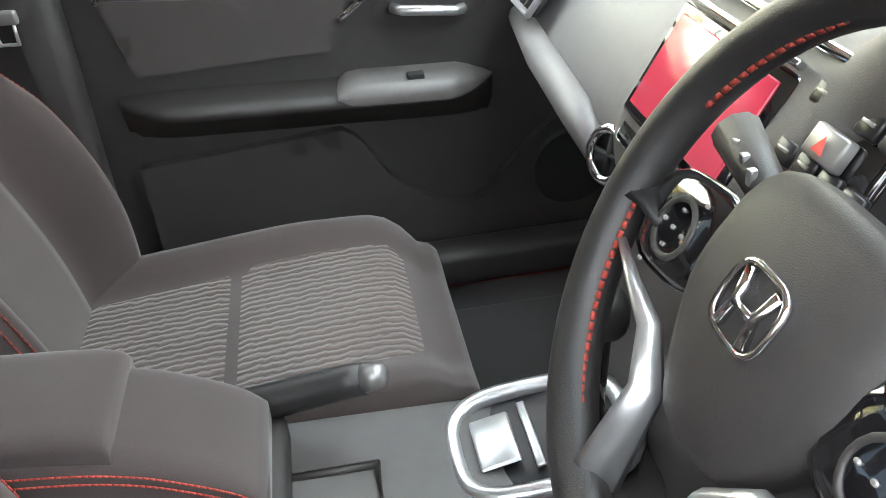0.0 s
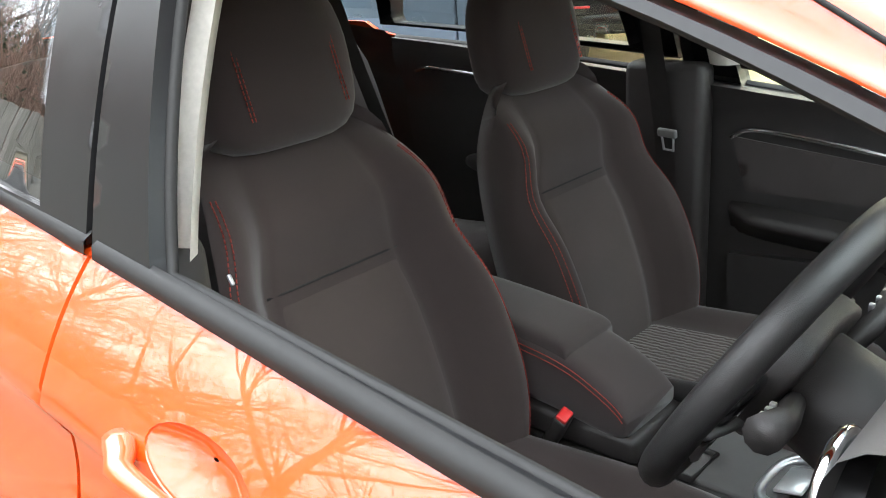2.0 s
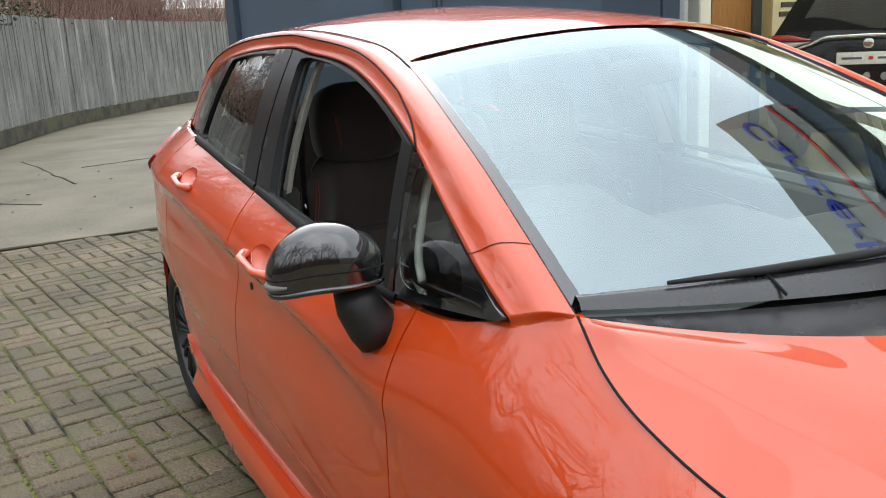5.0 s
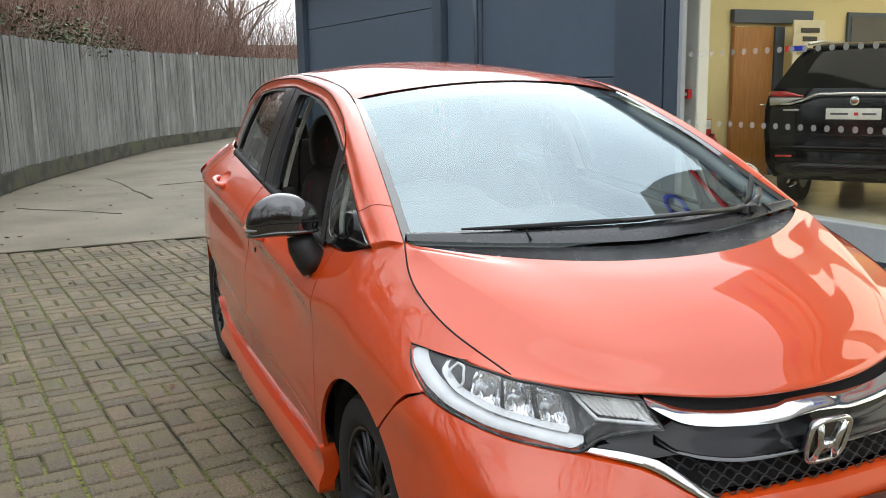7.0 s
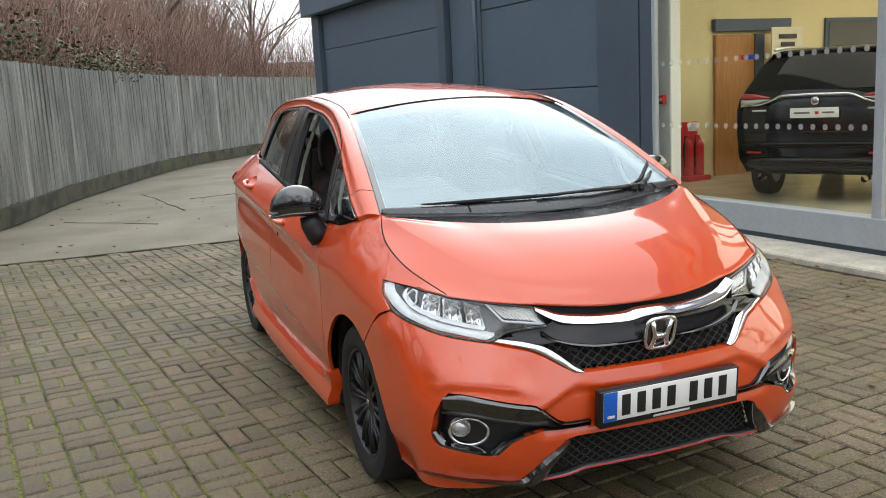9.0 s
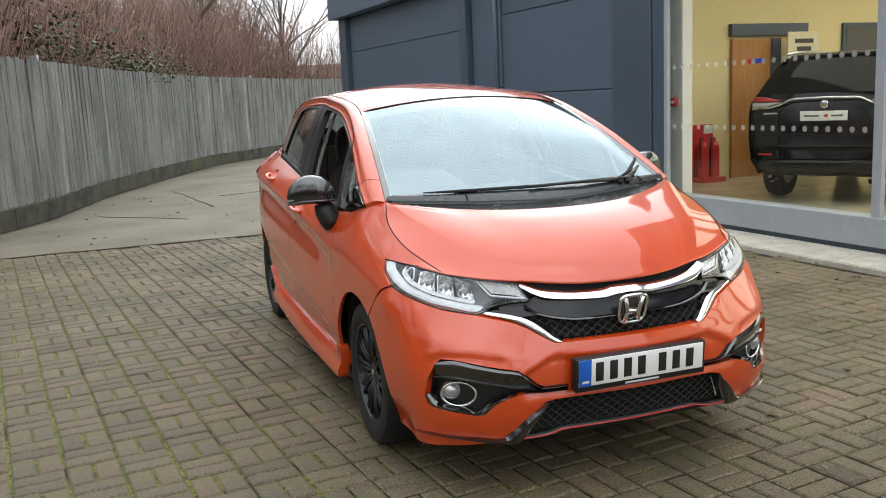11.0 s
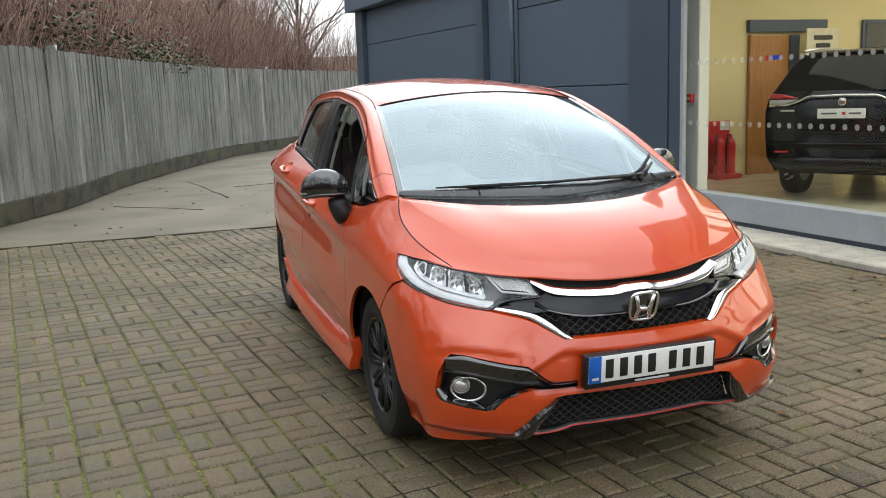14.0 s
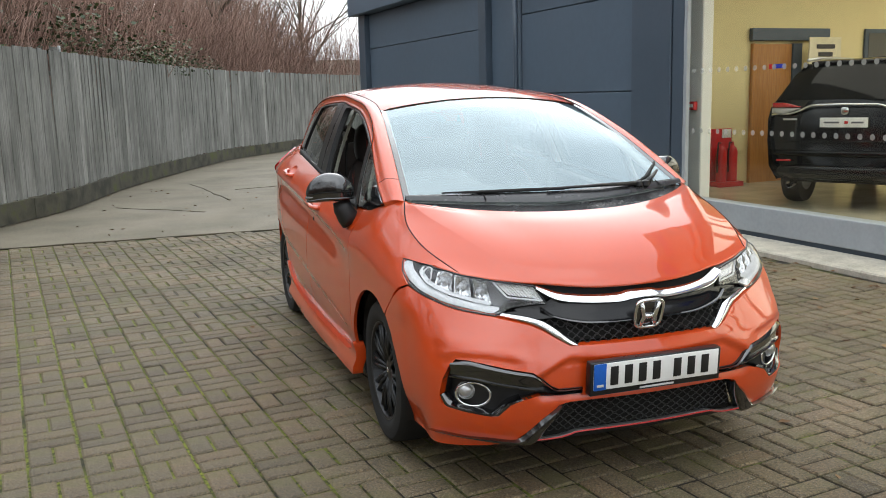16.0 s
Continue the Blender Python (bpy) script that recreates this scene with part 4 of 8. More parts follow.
q_out = q_line + belt(-2.45, -3.04, 10) + [(-3.06, 0.95), (-3.09, 0.7), (-3.08, 0.45), (-3.03, 0.24), (-2.88, 0.23)]
q_out += arc(-2.53, ARCH_Z, ARCH_R, -14, 194, 34)
both("rear_quarter", q_out, side, ORANGE, "orange rear quarter panel", step=0.028, depth=0.014)
# side skirts
skirt = curve([(-0.33, 0.20), (-0.335, 0.33), (-0.37, 0.345), (-0.46, 0.285), (-0.7, 0.268), (-1.7, 0.268), (-2.0, 0.285), (-2.10, 0.33), (-2.15, 0.42), (-2.175, 0.40), (-2.19, 0.22)], 4)
skirt += [(-1.6, 0.185), (-0.7, 0.185)]
both("side_skirt", skirt, lambda y, z, d: (side_x(y, max(z, 0.3)) + 0.016 + 0.02 * smooth01((0.28 - z) / 0.06) - d, y, z), ORANGE, "orange sculpted side skirt", step=0.02, depth=0.05)

# ---- glazed upper body ----
TOP = Line((-2.82, 1.14), (-2.70, 1.27), (-2.54, 1.365), (-2.1, 1.418), (-1.55, 1.436), (-1.32, 1.418), (-1.03, 1.392), (-0.784, 1.337), (-0.53, 1.248), (-0.30, 1.135), (-0.075, 1.02))


def top_line(y0, y1, n, dz=0.0):
    return [(y0 + (y1 - y0) * k / n, TOP(y0 + (y1 - y0) * k / n) + dz) for k in range(n + 1)]


# quarter light
ql = [(-0.447, 0.962), (-0.508, 1.232)] + top_line(-0.495, -0.10, 8, -0.006) + [(-0.068, 1.016), (-0.085, 1.006)]
ql_glass = curve([(-0.468, 1.165), (-0.452, 1.04), (-0.415, 0.995), (-0.32, 0.994), (-0.225, 1.012), (-0.21, 1.045), (-0.28, 1.112), (-0.40, 1.186), (-0.465, 1.213)], 4)
for m in (False, True):
    q = part("quarter_light", skin(ql, house(0.002), step=0.02, depth=0.02, holes=[ql_glass], mirror=m), BLACK_GLOSS, car, "black-edged front quarter window")
    part("pane", skin(ql_glass, house(0.0), step=0.03, depth=0, mirror=m), SIDE_GLASS, q, "clear quarter glass").visible_shadow = False
# front door window frame, open on the driver's side
open_f = [(-1.285, 1.040)] + [(-1.365, 1.385)] + curve([(-1.355, 1.402), (-1.27, 1.404), (-1.03, 1.378), (-0.784, 1.323), (-0.585, 1.255), (-0.562, 1.240)], 5) + [(-0.548, 1.18), (-0.50, 0.977), (-0.515, 0.972)]
open_l = [(-1.285, 0.995)] + open_f[1:-2] + [(-0.50, 0.925), (-0.515, 0.92)]
for m, dr in zip((False, True), doors):
    frame_f = belt(-1.415, -0.45, 12, 0.004 + LOW[m]) + [(-0.512, 1.240)] + [(y, z) for y, z in top_line(-0.522, -1.455, 16, -0.006)]
    part("window_frame", skin(frame_f, house(0.004), step=0.022, depth=0.05 if m else 0.022, holes=[open_l if m else open_f], mirror=m), BLACK_FILM, dr, "black window surround")
glass_l = part("pane", skin(open_l, house(-0.012), step=0.05, depth=0, mirror=True), SIDE_GLASS, doors[1], "raised passenger window glass")
glass_l.visible_shadow = False
# rear door window
rw = [(-1.555, 1.078), (-1.60, 1.40)] + curve([(-1.615, 1.418), (-1.85, 1.418), (-2.12, 1.402), (-2.165, 1.388)], 4) + [(-2.225, 1.29), (-2.285, 1.14), (-2.28, 1.122)]
frame_r = belt(-2.335, -1.43, 10, 0.004) + [(-1.465, 1.424)] + top_line(-1.48, -2.23, 8, -0.006) + [(-2.285, 1.33)]
for m, dr in zip((False, True), rear_doors):
    part("window_frame", skin(frame_r, house(0.004), step=0.025, depth=0.05, holes=[rw], mirror=m), BLACK_FILM, dr, "black window surround")
    part("pane", skin(rw, house(-0.006), step=0.05, depth=0, mirror=m), TINT_GLASS, dr, "dark privacy glass").visible_shadow = False
# rear fixed glass
rq = [(-2.345, 1.128), (-2.297, 1.33), (-2.25, 1.398)] + top_line(-2.29, -2.60, 6, -0.012) + [(-2.645, 1.19), (-2.605, 1.135)]
both("rear_side_glass", rq, house(0.0), TINT_GLASS, "dark fixed rear side glass", step=0.04, depth=0)
# belt mouldings
for m in (1, -1):
    for y0, y1, dr in ((-1.405, -0.44, doors), (-2.33, -1.425, rear_doors)):
        rows = []
        for k in range(25):
            y = y0 + (y1 - y0) * k / 24
            x, z = BELT_X(y), BELT_Z(y) + LOW[m < 0]
            rows.append([((x + dx) * m, y, z + dz) for dx, dz in ((0.004, -0.010), (0.013, -0.004), (0.010, 0.012), (-0.004, 0.020), (-0.012, 0.012))])
        part("belt_moulding", grid(rows, flip=m > 0), RUBBER, dr[0 if m > 0 else 1], "black belt moulding")

# orange roof side: from the windscreen pillar over the doors to the back
GUTTER = curve([(0.674, 0.015, 1.030), (0.645, -0.16, 1.118), (0.605, -0.42, 1.245), (0.545, -0.80, 1.393), (0.525, -1.1, 1.447), (0.508, -1.6, 1.482), (0.49, -2.2, 1.468), (0.47, -2.7, 1.40), (0.455, -2.95, 1.33)], 8)


def roof_side(m):
    rows = []
    n = len(GUTTER)
    for i, g in enumerate(GUTTER):
        t = i / (n - 1)
        y = g[1] - 0.085 * (1 - smooth01(t * 2.2)) + 0.10 * smooth01((t - 0.75) / 0.25)
        z = TOP(y)
        x = house_x(y, z) + 0.002 - 0.006 * (1 - smooth01(i / 6))
        row = []
        for k in range(13):
            s = k / 12
            bulge = 0.022 * math.sin(math.pi * s**1.7) * (0.6 + 0.4 * smooth01(i / 11))
            row.append(((x + (g[0] - x) * s + bulge) * m, y + (g[1] - y) * s, z + (g[2] - z) * s + bulge * 0.55))
        rows.append([(row[0][0] - 0.012 * m, row[0][1], row[0][2] - 0.004)] + row)
    return rows


for m in (1, -1):
    part("roof_side", grid(roof_side(m), flip=m < 0), ORANGE, car, "orange pillar and roof side")
    rs = roof_side(m)
    i0 = min(range(40), key=lambda i: abs(rs[i][1][1] + 0.495))
    path = [rs[i0][1], rs[i0 + 1][3], rs[i0 + 2][5]] + [r[7] for r in rs[i0 + 4 : 58]]
    shut = [(p[0] + 0.0015 * m, p[1], p[2] + 0.001) for p in path]
    foot = []
    for p, above in zip(rs[0][1:], rs[3][1:]):
        p, y = Vector(p), p[1]
        z1 = BELT_Z(y) - 0.008
        q, r = Vector(((side_x(y, z1) - 0.001) * m, y, z1)), Vector(((side_x(y, z1 - 0.03) - 0.001) * m, y, z1 - 0.03))
        reach = (q - p).length
        t0, t1 = (p - Vector(above)).normalized() * reach, (r - q).normalized() * reach
        col = []
        for k in range(9):
            t = k / 8
            col.append(tuple((2 * t**3 - 3 * t * t + 1) * p + (t**3 - 2 * t * t + t) * t0 + (3 * t * t - 2 * t**3) * q + (t**3 - t * t) * t1))
        foot.append(col)
    b = grid(foot)
    bmesh.ops.recalc_face_normals(b, faces=b.faces)
    part("pillar_seam", tube([(p[0] + 0.001 * m, p[1], p[2] + 0.001) for p in rs[7][1:]], 0.0007, 5), DARK_VOID, car, "thin seam at the pillar foot")
    part("pillar_foot", b, ORANGE, car, "orange foot of the windscreen pillar")
    part("door_gap", tube(shut, 0.0019, 5), DARK_VOID, car, "dark shut line above the door")

# roof skin
rows = []
for g in GUTTER[24:]:
    row = []
    for k in range(25):
        s = -1 + 2 * k / 24
        crown = 0.052 * (1 - s * s)
        front_bow = 0.06 * (1 - s * s) * max(0, 1 - (GUTTER[24][1] - g[1]) / 0.5)
        row.append((g[0] * s, g[1] + front_bow, g[2] + crown + (0.0 if abs(s) < 0.999 else -0.006)))
    rows.append(row)
part("roof", grid(rows), ORANGE, car, "orange roof panel")
for m in (1, -1):
    part("roof_strip", tube([(g[0] * m, g[1], g[2] - 0.001) for g in GUTTER[23:]], 0.0035, 6), RUBBER, car, "black roof gutter strip")
part("aerial", lathe([(0.0, 0.028), (0.012, 0.022), (0.02, 0.006), (0.02, 0.0)], 16, "z", (0.0, -2.62, 1.487)), ORANGE, car, "short roof aerial base")

# windscreen
WS_SIDE = GUTTER[:25]


def screen_row(g, t, off=0.0):
    row = []
    for k in range(29):
        s = -1 + 2 * k / 28
        a = 1 - abs(s) ** (1.5 + 0.5 * t)
        y = g[1] + a * (0.16 * (1 - t) + 0.06 * t)
        z = g[2] + a * (-0.03 * (1 - t) + 0.052 * t)
        row.append((g[0] * s * 0.99, y + off * 0.4, z + off))
    return row


screen = [screen_row(g, i / (len(WS_SIDE) - 1), -0.004) for i, g in enumerate(WS_SIDE)]
ws = part("windscreen", grid(screen), SCREEN_GLASS, car, "large raked windscreen reflecting the sky")
ws.visible_shadow = False
for m in (1, -1):
    edge = [[(r[28 if m > 0 else 0][0] - dx * m, r[28 if m > 0 else 0][1], r[28 if m > 0 else 0][2] + 0.004) for dx in (-0.003, 0.022)] for r in screen]
    part("screen_seal", grid(edge, flip=m > 0), BLACK_GLOSS, ws, "black windscreen edge band")


def on_screen(s, t, off=0.0):
    """A place on the windscreen: s across from -1 to 1, t up from 0 to 1."""
    i = min(23, int(t * 24))
    f = t * 24 - i
    k = (s + 1) * 14
    j = min(27, int(k))
    h = k - j
    r0, r1 = screen_row(WS_SIDE[i], i / 24, off), screen_row(WS_SIDE[i + 1], (i + 1) / 24, off)
    p = [Vector(r[j]).lerp(Vector(r[j + 1]), h) for r in (r0, r1)]
    return tuple(p[0].lerp(p[1], f))


def scuttle(s):
    """How far up the glass the black scuttle reaches."""
    return 0.045 + 0.055 * (1 - abs(s) ** 2.2)


scut = []
for k in range(49):
    s = -0.995 + 1.99 * k / 48
    scut.append([on_screen(s, scuttle(s) * q, h) for q, h in ((0.0, 0.004), (0.3, 0.010), (0.7, 0.012), (0.97, 0.011), (1.0, -0.004))])
part("scuttle", grid(scut, flip=False), SCUTTLE, car, "black plastic scuttle under the windscreen")
for s in (0.52, -0.78):
    part("scuttle_joint", tube([on_screen(s, scuttle(s) * q, 0.0125) for q in (0.0, 0.35, 0.7, 0.98)], 0.003, 5), DARK_VOID, car, "joint in the scuttle")
band = [[(p[0], p[1], p[2] - 0.01) for p in screen_row(g, (i + 22) / (len(WS_SIDE) - 1), 0.0)] for i, g in enumerate(WS_SIDE[22:])]
part("screen_band", grid(band), BLACK_FILM, ws, "black printed upper band")

# bonnet
SEAM = curve([(0.672, 0.02, 1.026), (0.70, 0.12, 0.972), (0.708, 0.22, 0.93), (0.69, 0.36, 0.878), (0.625, 0.533, 0.815)], 8)
CENTRE = curve([(0.335, 0.985), (0.45, 0.955), (0.58, 0.905), (0.68, 0.842), (0.752, 0.762)], 8)


def bonnet_row(e, c, v, even=False):
    """v runs from the glass (0) to the nose (1); a crease leaves the screen's corner and fades forwards."""
    crest = min(0.985, 1.0 - 0.395 * v)
    half = [k / 40 for k in range(41)]
    if not even:
        half = [(crest - 0.006) * k / 32 for k in range(33)] + [crest] + [crest + 0.006 + (1 - crest - 0.006) * k / 6 for k in range(7)]
    row = []
    for s in [-a for a in half[:0:-1]] + half:
        a = abs(s)
        rise = smooth01((a - crest + 0.40) / 0.40) if a < crest else (1 - a) / (1 - crest)
        ridge = (0.022 - 0.015 * v) * rise * smooth01(v / 0.12)
        row.append((e[0] * s, c[0] + (e[1] - c[0]) * a**2.0, c[1] + (e[2] - c[1]) * a**2.6 + ridge))
    return row


rows = [bonnet_row(e, c, i / (len(SEAM) - 1)) for i, (e, c) in enumerate(zip(SEAM, CENTRE))]
def lip_point(p):
    """The bonnet's front edge; outwards it runs down to the headlight's upper rim."""
    k = smooth01((abs(p[0]) - 0.36) / 0.06)
    return (p[0], p[1] + 0.002 + 0.011 * k, p[2] - 0.006 + 0.001 * k)


lip = [lip_point(p) for p in rows[-1]]
under_lip = [(p[0], p[1] - 0.03, p[2] - 0.016) for p in rows[-1]]
part("bonnet", sharpen(grid(rows + [lip, under_lip], flip=True), 40), ORANGE, car, "orange bonnet with two crests running from the screen")
for m in (1, -1):
    part("bonnet_gap", tube([(p[0] * m, p[1], p[2] + 0.0005) for p in SEAM], 0.0022, 5), DARK_VOID, car, "dark bonnet shut line")
# cowl between bonnet and glass
cowl = []
for t in (0, 0.5, 1):
    a, b = screen[0], bonnet_row(SEAM[0], CENTRE[0], 0.0, True)
    row = []
    for k in range(29):
        s = -1 + 2 * k / 28
        q = b[min(80, int(round((s + 1) * 40)))]
        p = a[k]
        row.append((p[0] * (1 - t) + q[0] * t, p[1] * (1 - t) + q[1] * t + 0.01 * t, p[2] * (1 - t) + q[2] * t - 0.004 - 0.012 * math.sin(math.pi * t)))
    cowl.append(row)
part("cowl_panel", grid(cowl, flip=True), SCUTTLE, car, "black plastic scuttle panel")


def wiper(pivot, elbow, tip, blade):
    arm = part("wiper_arm", tube([pivot, elbow, tip], [0.014, 0.011, 0.007], 8, flat=0.7), BLACK_FILM, car, "black wiper arm")
    part("wiper_blade", tube(blade, [0.004, 0.009, 0.010, 0.009, 0.004], 6, flat=0.8), RUBBER, arm, "black wiper blade")
    part("pivot_cap", lathe([(0, 0.02), (0.02, 0.018), (0.028, 0.0)], 14, "z", (pivot[0], pivot[1], pivot[2] - 0.012)), BLACK_TRIM, arm)


wiper(on_screen(-0.60, 0.05, 0.022), on_screen(-0.28, 0.07, 0.030), on_screen(0.10, 0.085, 0.026), [on_screen(s, t, 0.018) for s, t in ((0.78, 0.06), (0.55, 0.08), (0.25, 0.10), (0.0, 0.105), (-0.25, 0.105))])
wiper(on_screen(-0.66, 0.04, 0.022), on_screen(-0.76, 0.09, 0.028), on_screen(-0.86, 0.17, 0.022), [on_screen(s, t, 0.018) for s, t in ((-0.60, 0.07), (-0.72, 0.12), (-0.82, 0.20), (-0.90, 0.26), (-0.94, 0.30))])

# ---- nose ----
F0 = front()
hl_top = [(6.24, 0.839), (5.73, 0.838), (4.89, 0.829), (4.2, 0.825), (3.68, 0.819), (3.23, 0.808), (2.85, 0.802), (2.36, 0.789), (2.04, 0.782), (1.69, 0.771)]
hl_low = [(1.54, 0.715), (1.86, 0.712), (2.12, 0.705), (2.27, 0.696), (2.36, 0.685), (2.45, 0.677), (2.54, 0.676), (2.84, 0.684), (3.19, 0.694), (3.53, 0.708), (3.96, 0.726), (4.46, 0.743), (5.07, 0.760), (5.56, 0.785), (5.96, 0.816)]
hl_line = curve(hl_top, 3) + curve(hl_low, 3)

# the wing's narrow end between the bonnet's shut line and the headlight
tip = [(4.72, 0.831), (4.4, 0.829), (4.05, 0.826), (3.65, 0.821), (3.23, 0.811)]
seam_end = SEAM[28:33]
for m in (1, -1):
    wing_rows = []
    for (a, z), q in zip(tip, seam_end):
        p = Vector(F0(a, z, 0))
        wing_rows.append([tuple(Vector(q).lerp(p, k) + Vector((0.0015, 0.001, 0.001)) * math.sin(math.pi * k)) for k in (0, 0.25, 0.5, 0.75, 1)] + [(p.x - 0.012, p.y - 0.016, p.z - 0.006)])
    b = grid([[(x * m, y, z) for x, y, z in r] for r in wing_rows])
    bmesh.ops.recalc_face_normals(b, faces=b.faces)
    part("wing_tip", b, ORANGE, car, "orange wing edge over the headlight")


def crease(a, z):
    """How far the bumper stands proud of the plain nose: a brow over the fog lamps, the recess round the plate, a soft corner."""
    a = abs(a)
    brow = float(np.interp(a, (2.0, 2.25, 2.75, 3.28, 3.5), (0.535, 0.548, 0.562, 0.563, 0.549)))
    k = smooth01((a - 1.95) / 0.4) * (1 - smooth01((a - 3.4) / 0.4))
    h = z - brow
    d = 0.015 * k * (math.exp(-h / 0.075) if h > 0 else max(0.0, 1 + h / 0.024))
    edge_z = float(np.interp(a, (0.0, 0.41, 0.85, 1.32, 1.48, 1.93, 2.1), (0.522, 0.523, 0.529, 0.537, 0.526, 0.482, 0.46)))
    h = edge_z - z
    if h > 0:
        d -= 0.016 * (1 - smooth01((a - 1.85) / 0.25)) * smooth01(h / 0.022) * smooth01((z - 0.37) / 0.05)
    corner = 3.33 + (z - 0.562) * 3.5
    d += 0.010 * math.exp(-abs(a - corner) / 0.28) * smooth01((z - 0.55) / 0.05) * (1 - smooth01((z - 0.68) / 0.05))
    return d


def bumper_skin(a, z, d):
    return front(crease(a, z))(a, z, d)


bump_top = [(0, 0.569), (0.8, 0.571), (1.18, 0.572), (1.28, 0.573), (1.5, 0.599), (1.72, 0.627), (1.9, 0.643), (2.17, 0.657), (2.46, 0.670), (2.54, 0.673), (2.84, 0.681), (3.19, 0.691), (3.53, 0.705), (3.97, 0.723), (4.51, 0.739), (5.14, 0.755)]
right = bump_top + [(5.5, 0.737), (5.9, 0.705), (6.4, 0.665), (6.9, 0.628), (7.2, 0.60)]
right += [(5.7 + (0.335 - y) / 0.11, z) for y, z in ((0.256, 0.54), (0.302, 0.475), (0.332, 0.40), (0.342, 0.33), (0.335, 0.24), (0.32, 0.19))]
right += [(4.6, 0.185), (3.6, 0.20), (2.88, 0.213), (2.34, 0.225), (2.2, 0.25), (2.1, 0.267), (1.87, 0.315), (1.62, 0.354), (1.5, 0.371), (1.35, 0.376), (0, 0.374)]
bumper_line = right + [(-a, z) for a, z in right[::-1] if a > 0]
fog_line = [(3.34, 0.532), (3.09, 0.532), (2.79, 0.523), (2.34, 0.504), (2.02, 0.492), (1.89, 0.471), (1.69, 0.438), (1.55, 0.426), (1.12, 0.425), (1.12, 0.404), (1.58, 0.405), (1.9, 0.408), (2.0, 0.405), (2.19, 0.396), (2.42, 0.376), (2.61, 0.338), (2.76, 0.335), (2.97, 0.341), (3.44, 0.349), (3.70, 0.353), (3.81, 0.365), (3.83, 0.393), (3.67, 0.461), (3.5, 0.504)]
fog_l = [(-a, z) for a, z in fog_line]
part("front_bumper", skin(bumper_line, bumper_skin, step=0.012, depth=0.03, holes=[fog_line, fog_l], ustep=0.055), ORANGE, car, "orange sculpted front bumper")

# grille
GRILLE_BLACK = plain("deep_black_grille_bar", (0.006, 0.006, 0.007), 0.10, Specular_IOR_Level=0.4)
MESH_BLACK = plain("satin_black_mesh", (0.016, 0.016, 0.017), 0.35)
gr = [(0, 0.757), (0.63, 0.758), (1.07, 0.763), (1.68, 0.772), (1.56, 0.715), (1.86, 0.711), (2.12, 0.704), (2.27, 0.695), (2.36, 0.684), (2.46, 0.672), (2.17, 0.659), (1.9, 0.645), (1.72, 0.629), (1.5, 0.601), (1.28, 0.574), (0.8, 0.572), (0, 0.570)]
gr_line = gr + [(-a, z) for a, z in gr[::-1] if a > 0]
grille = part("grille", skin(gr_line, front(-0.045), step=0.03, depth=0.02, ustep=0.12), DARK_VOID, car, "black upper grille")


def strip(name, upper, lower, profile, mat, parent, label="", n=5, sides=(1, -1)):
    """A moulding between two lines of the nose; profile: (share of the way down, how far it stands out) across it."""
    up, lo = curve(upper, n), curve(lower, n)
    for s in sides:
        rows = []
        for (a0, z0), (a1, z1) in zip(up, lo):
            rows.append([front(o)(s * (a0 + (a1 - a0) * k), z0 + (z1 - z0) * k, 0) for k, o in profile])
        b = grid(rows)
        bmesh.ops.recalc_face_normals(b, faces=b.faces)
        if sum(f.normal.y for f in b.faces) < 0:
            bmesh.ops.reverse_faces(b, faces=b.faces)
        sharpen(b, 40)
        part(name, b, mat, parent, label)


ROUND = ((0.0, -0.02), (0.0, 0.002), (0.12, 0.010), (0.35, 0.016), (0.65, 0.016), (0.88, 0.009), (1.0, 0.0), (1.0, -0.02))
SLIM = ((0.0, -0.02), (0.0, 0.0), (0.25, 0.006), (0.6, 0.006), (1.0, 0.0), (1.0, -0.02))
strip("upper_wing", [(0.0, 0.736), (0.2, 0.735), (0.36, 0.729), (0.75, 0.730), (1.1, 0.737), (1.32, 0.745), (1.5, 0.758), (1.66, 0.769)], [(0.0, 0.712), (0.2, 0.708), (0.39, 0.703), (0.77, 0.708), (1.12, 0.715), (1.3, 0.722), (1.44, 0.735), (1.64, 0.766)], ROUND, CHROME, grille, "chrome grille wing")
strip("gloss_bar", [(0.0, 0.710), (0.39, 0.702), (0.77, 0.706), (1.12, 0.713), (1.38, 0.726), (1.56, 0.714), (1.86, 0.709), (2.12, 0.702), (2.28, 0.692), (2.40, 0.679)], [(0.0, 0.646), (0.39, 0.645), (0.77, 0.646), (1.10, 0.655), (1.32, 0.663), (1.52, 0.666), (1.74, 0.663), (2.01, 0.674), (2.2, 0.682), (2.40, 0.678)], ((0.0, -0.03), (0.0, -0.012), (0.3, -0.016), (0.6, -0.012), (0.85, -0.002), (1.0, -0.002), (1.0, -0.03)), GRILLE_BLACK, grille, "gloss black grille bar", 4)
strip("bar_lip", [(0.0, 0.648), (0.4, 0.647), (0.83, 0.649), (1.19, 0.661), (1.37, 0.670), (1.51, 0.679), (1.66, 0.699)], [(0.0, 0.640), (0.4, 0.639), (0.83, 0.641), (1.19, 0.653), (1.37, 0.664), (1.51, 0.674), (1.66, 0.697)], SLIM, BLACK_GLOSS, grille, "glossy lower lip of the bar")
strip("chrome_edge", [(2.34, 0.685), (2.01, 0.674), (1.77, 0.663), (1.64, 0.653), (1.47, 0.630), (1.26, 0.594), (1.14, 0.578)], [(2.43, 0.677), (2.15, 0.664), (1.9, 0.651), (1.72, 0.635), (1.51, 0.607), (1.29, 0.578), (1.18, 0.574)], SLIM, CHROME, grille, "slim chrome lower grille edge")


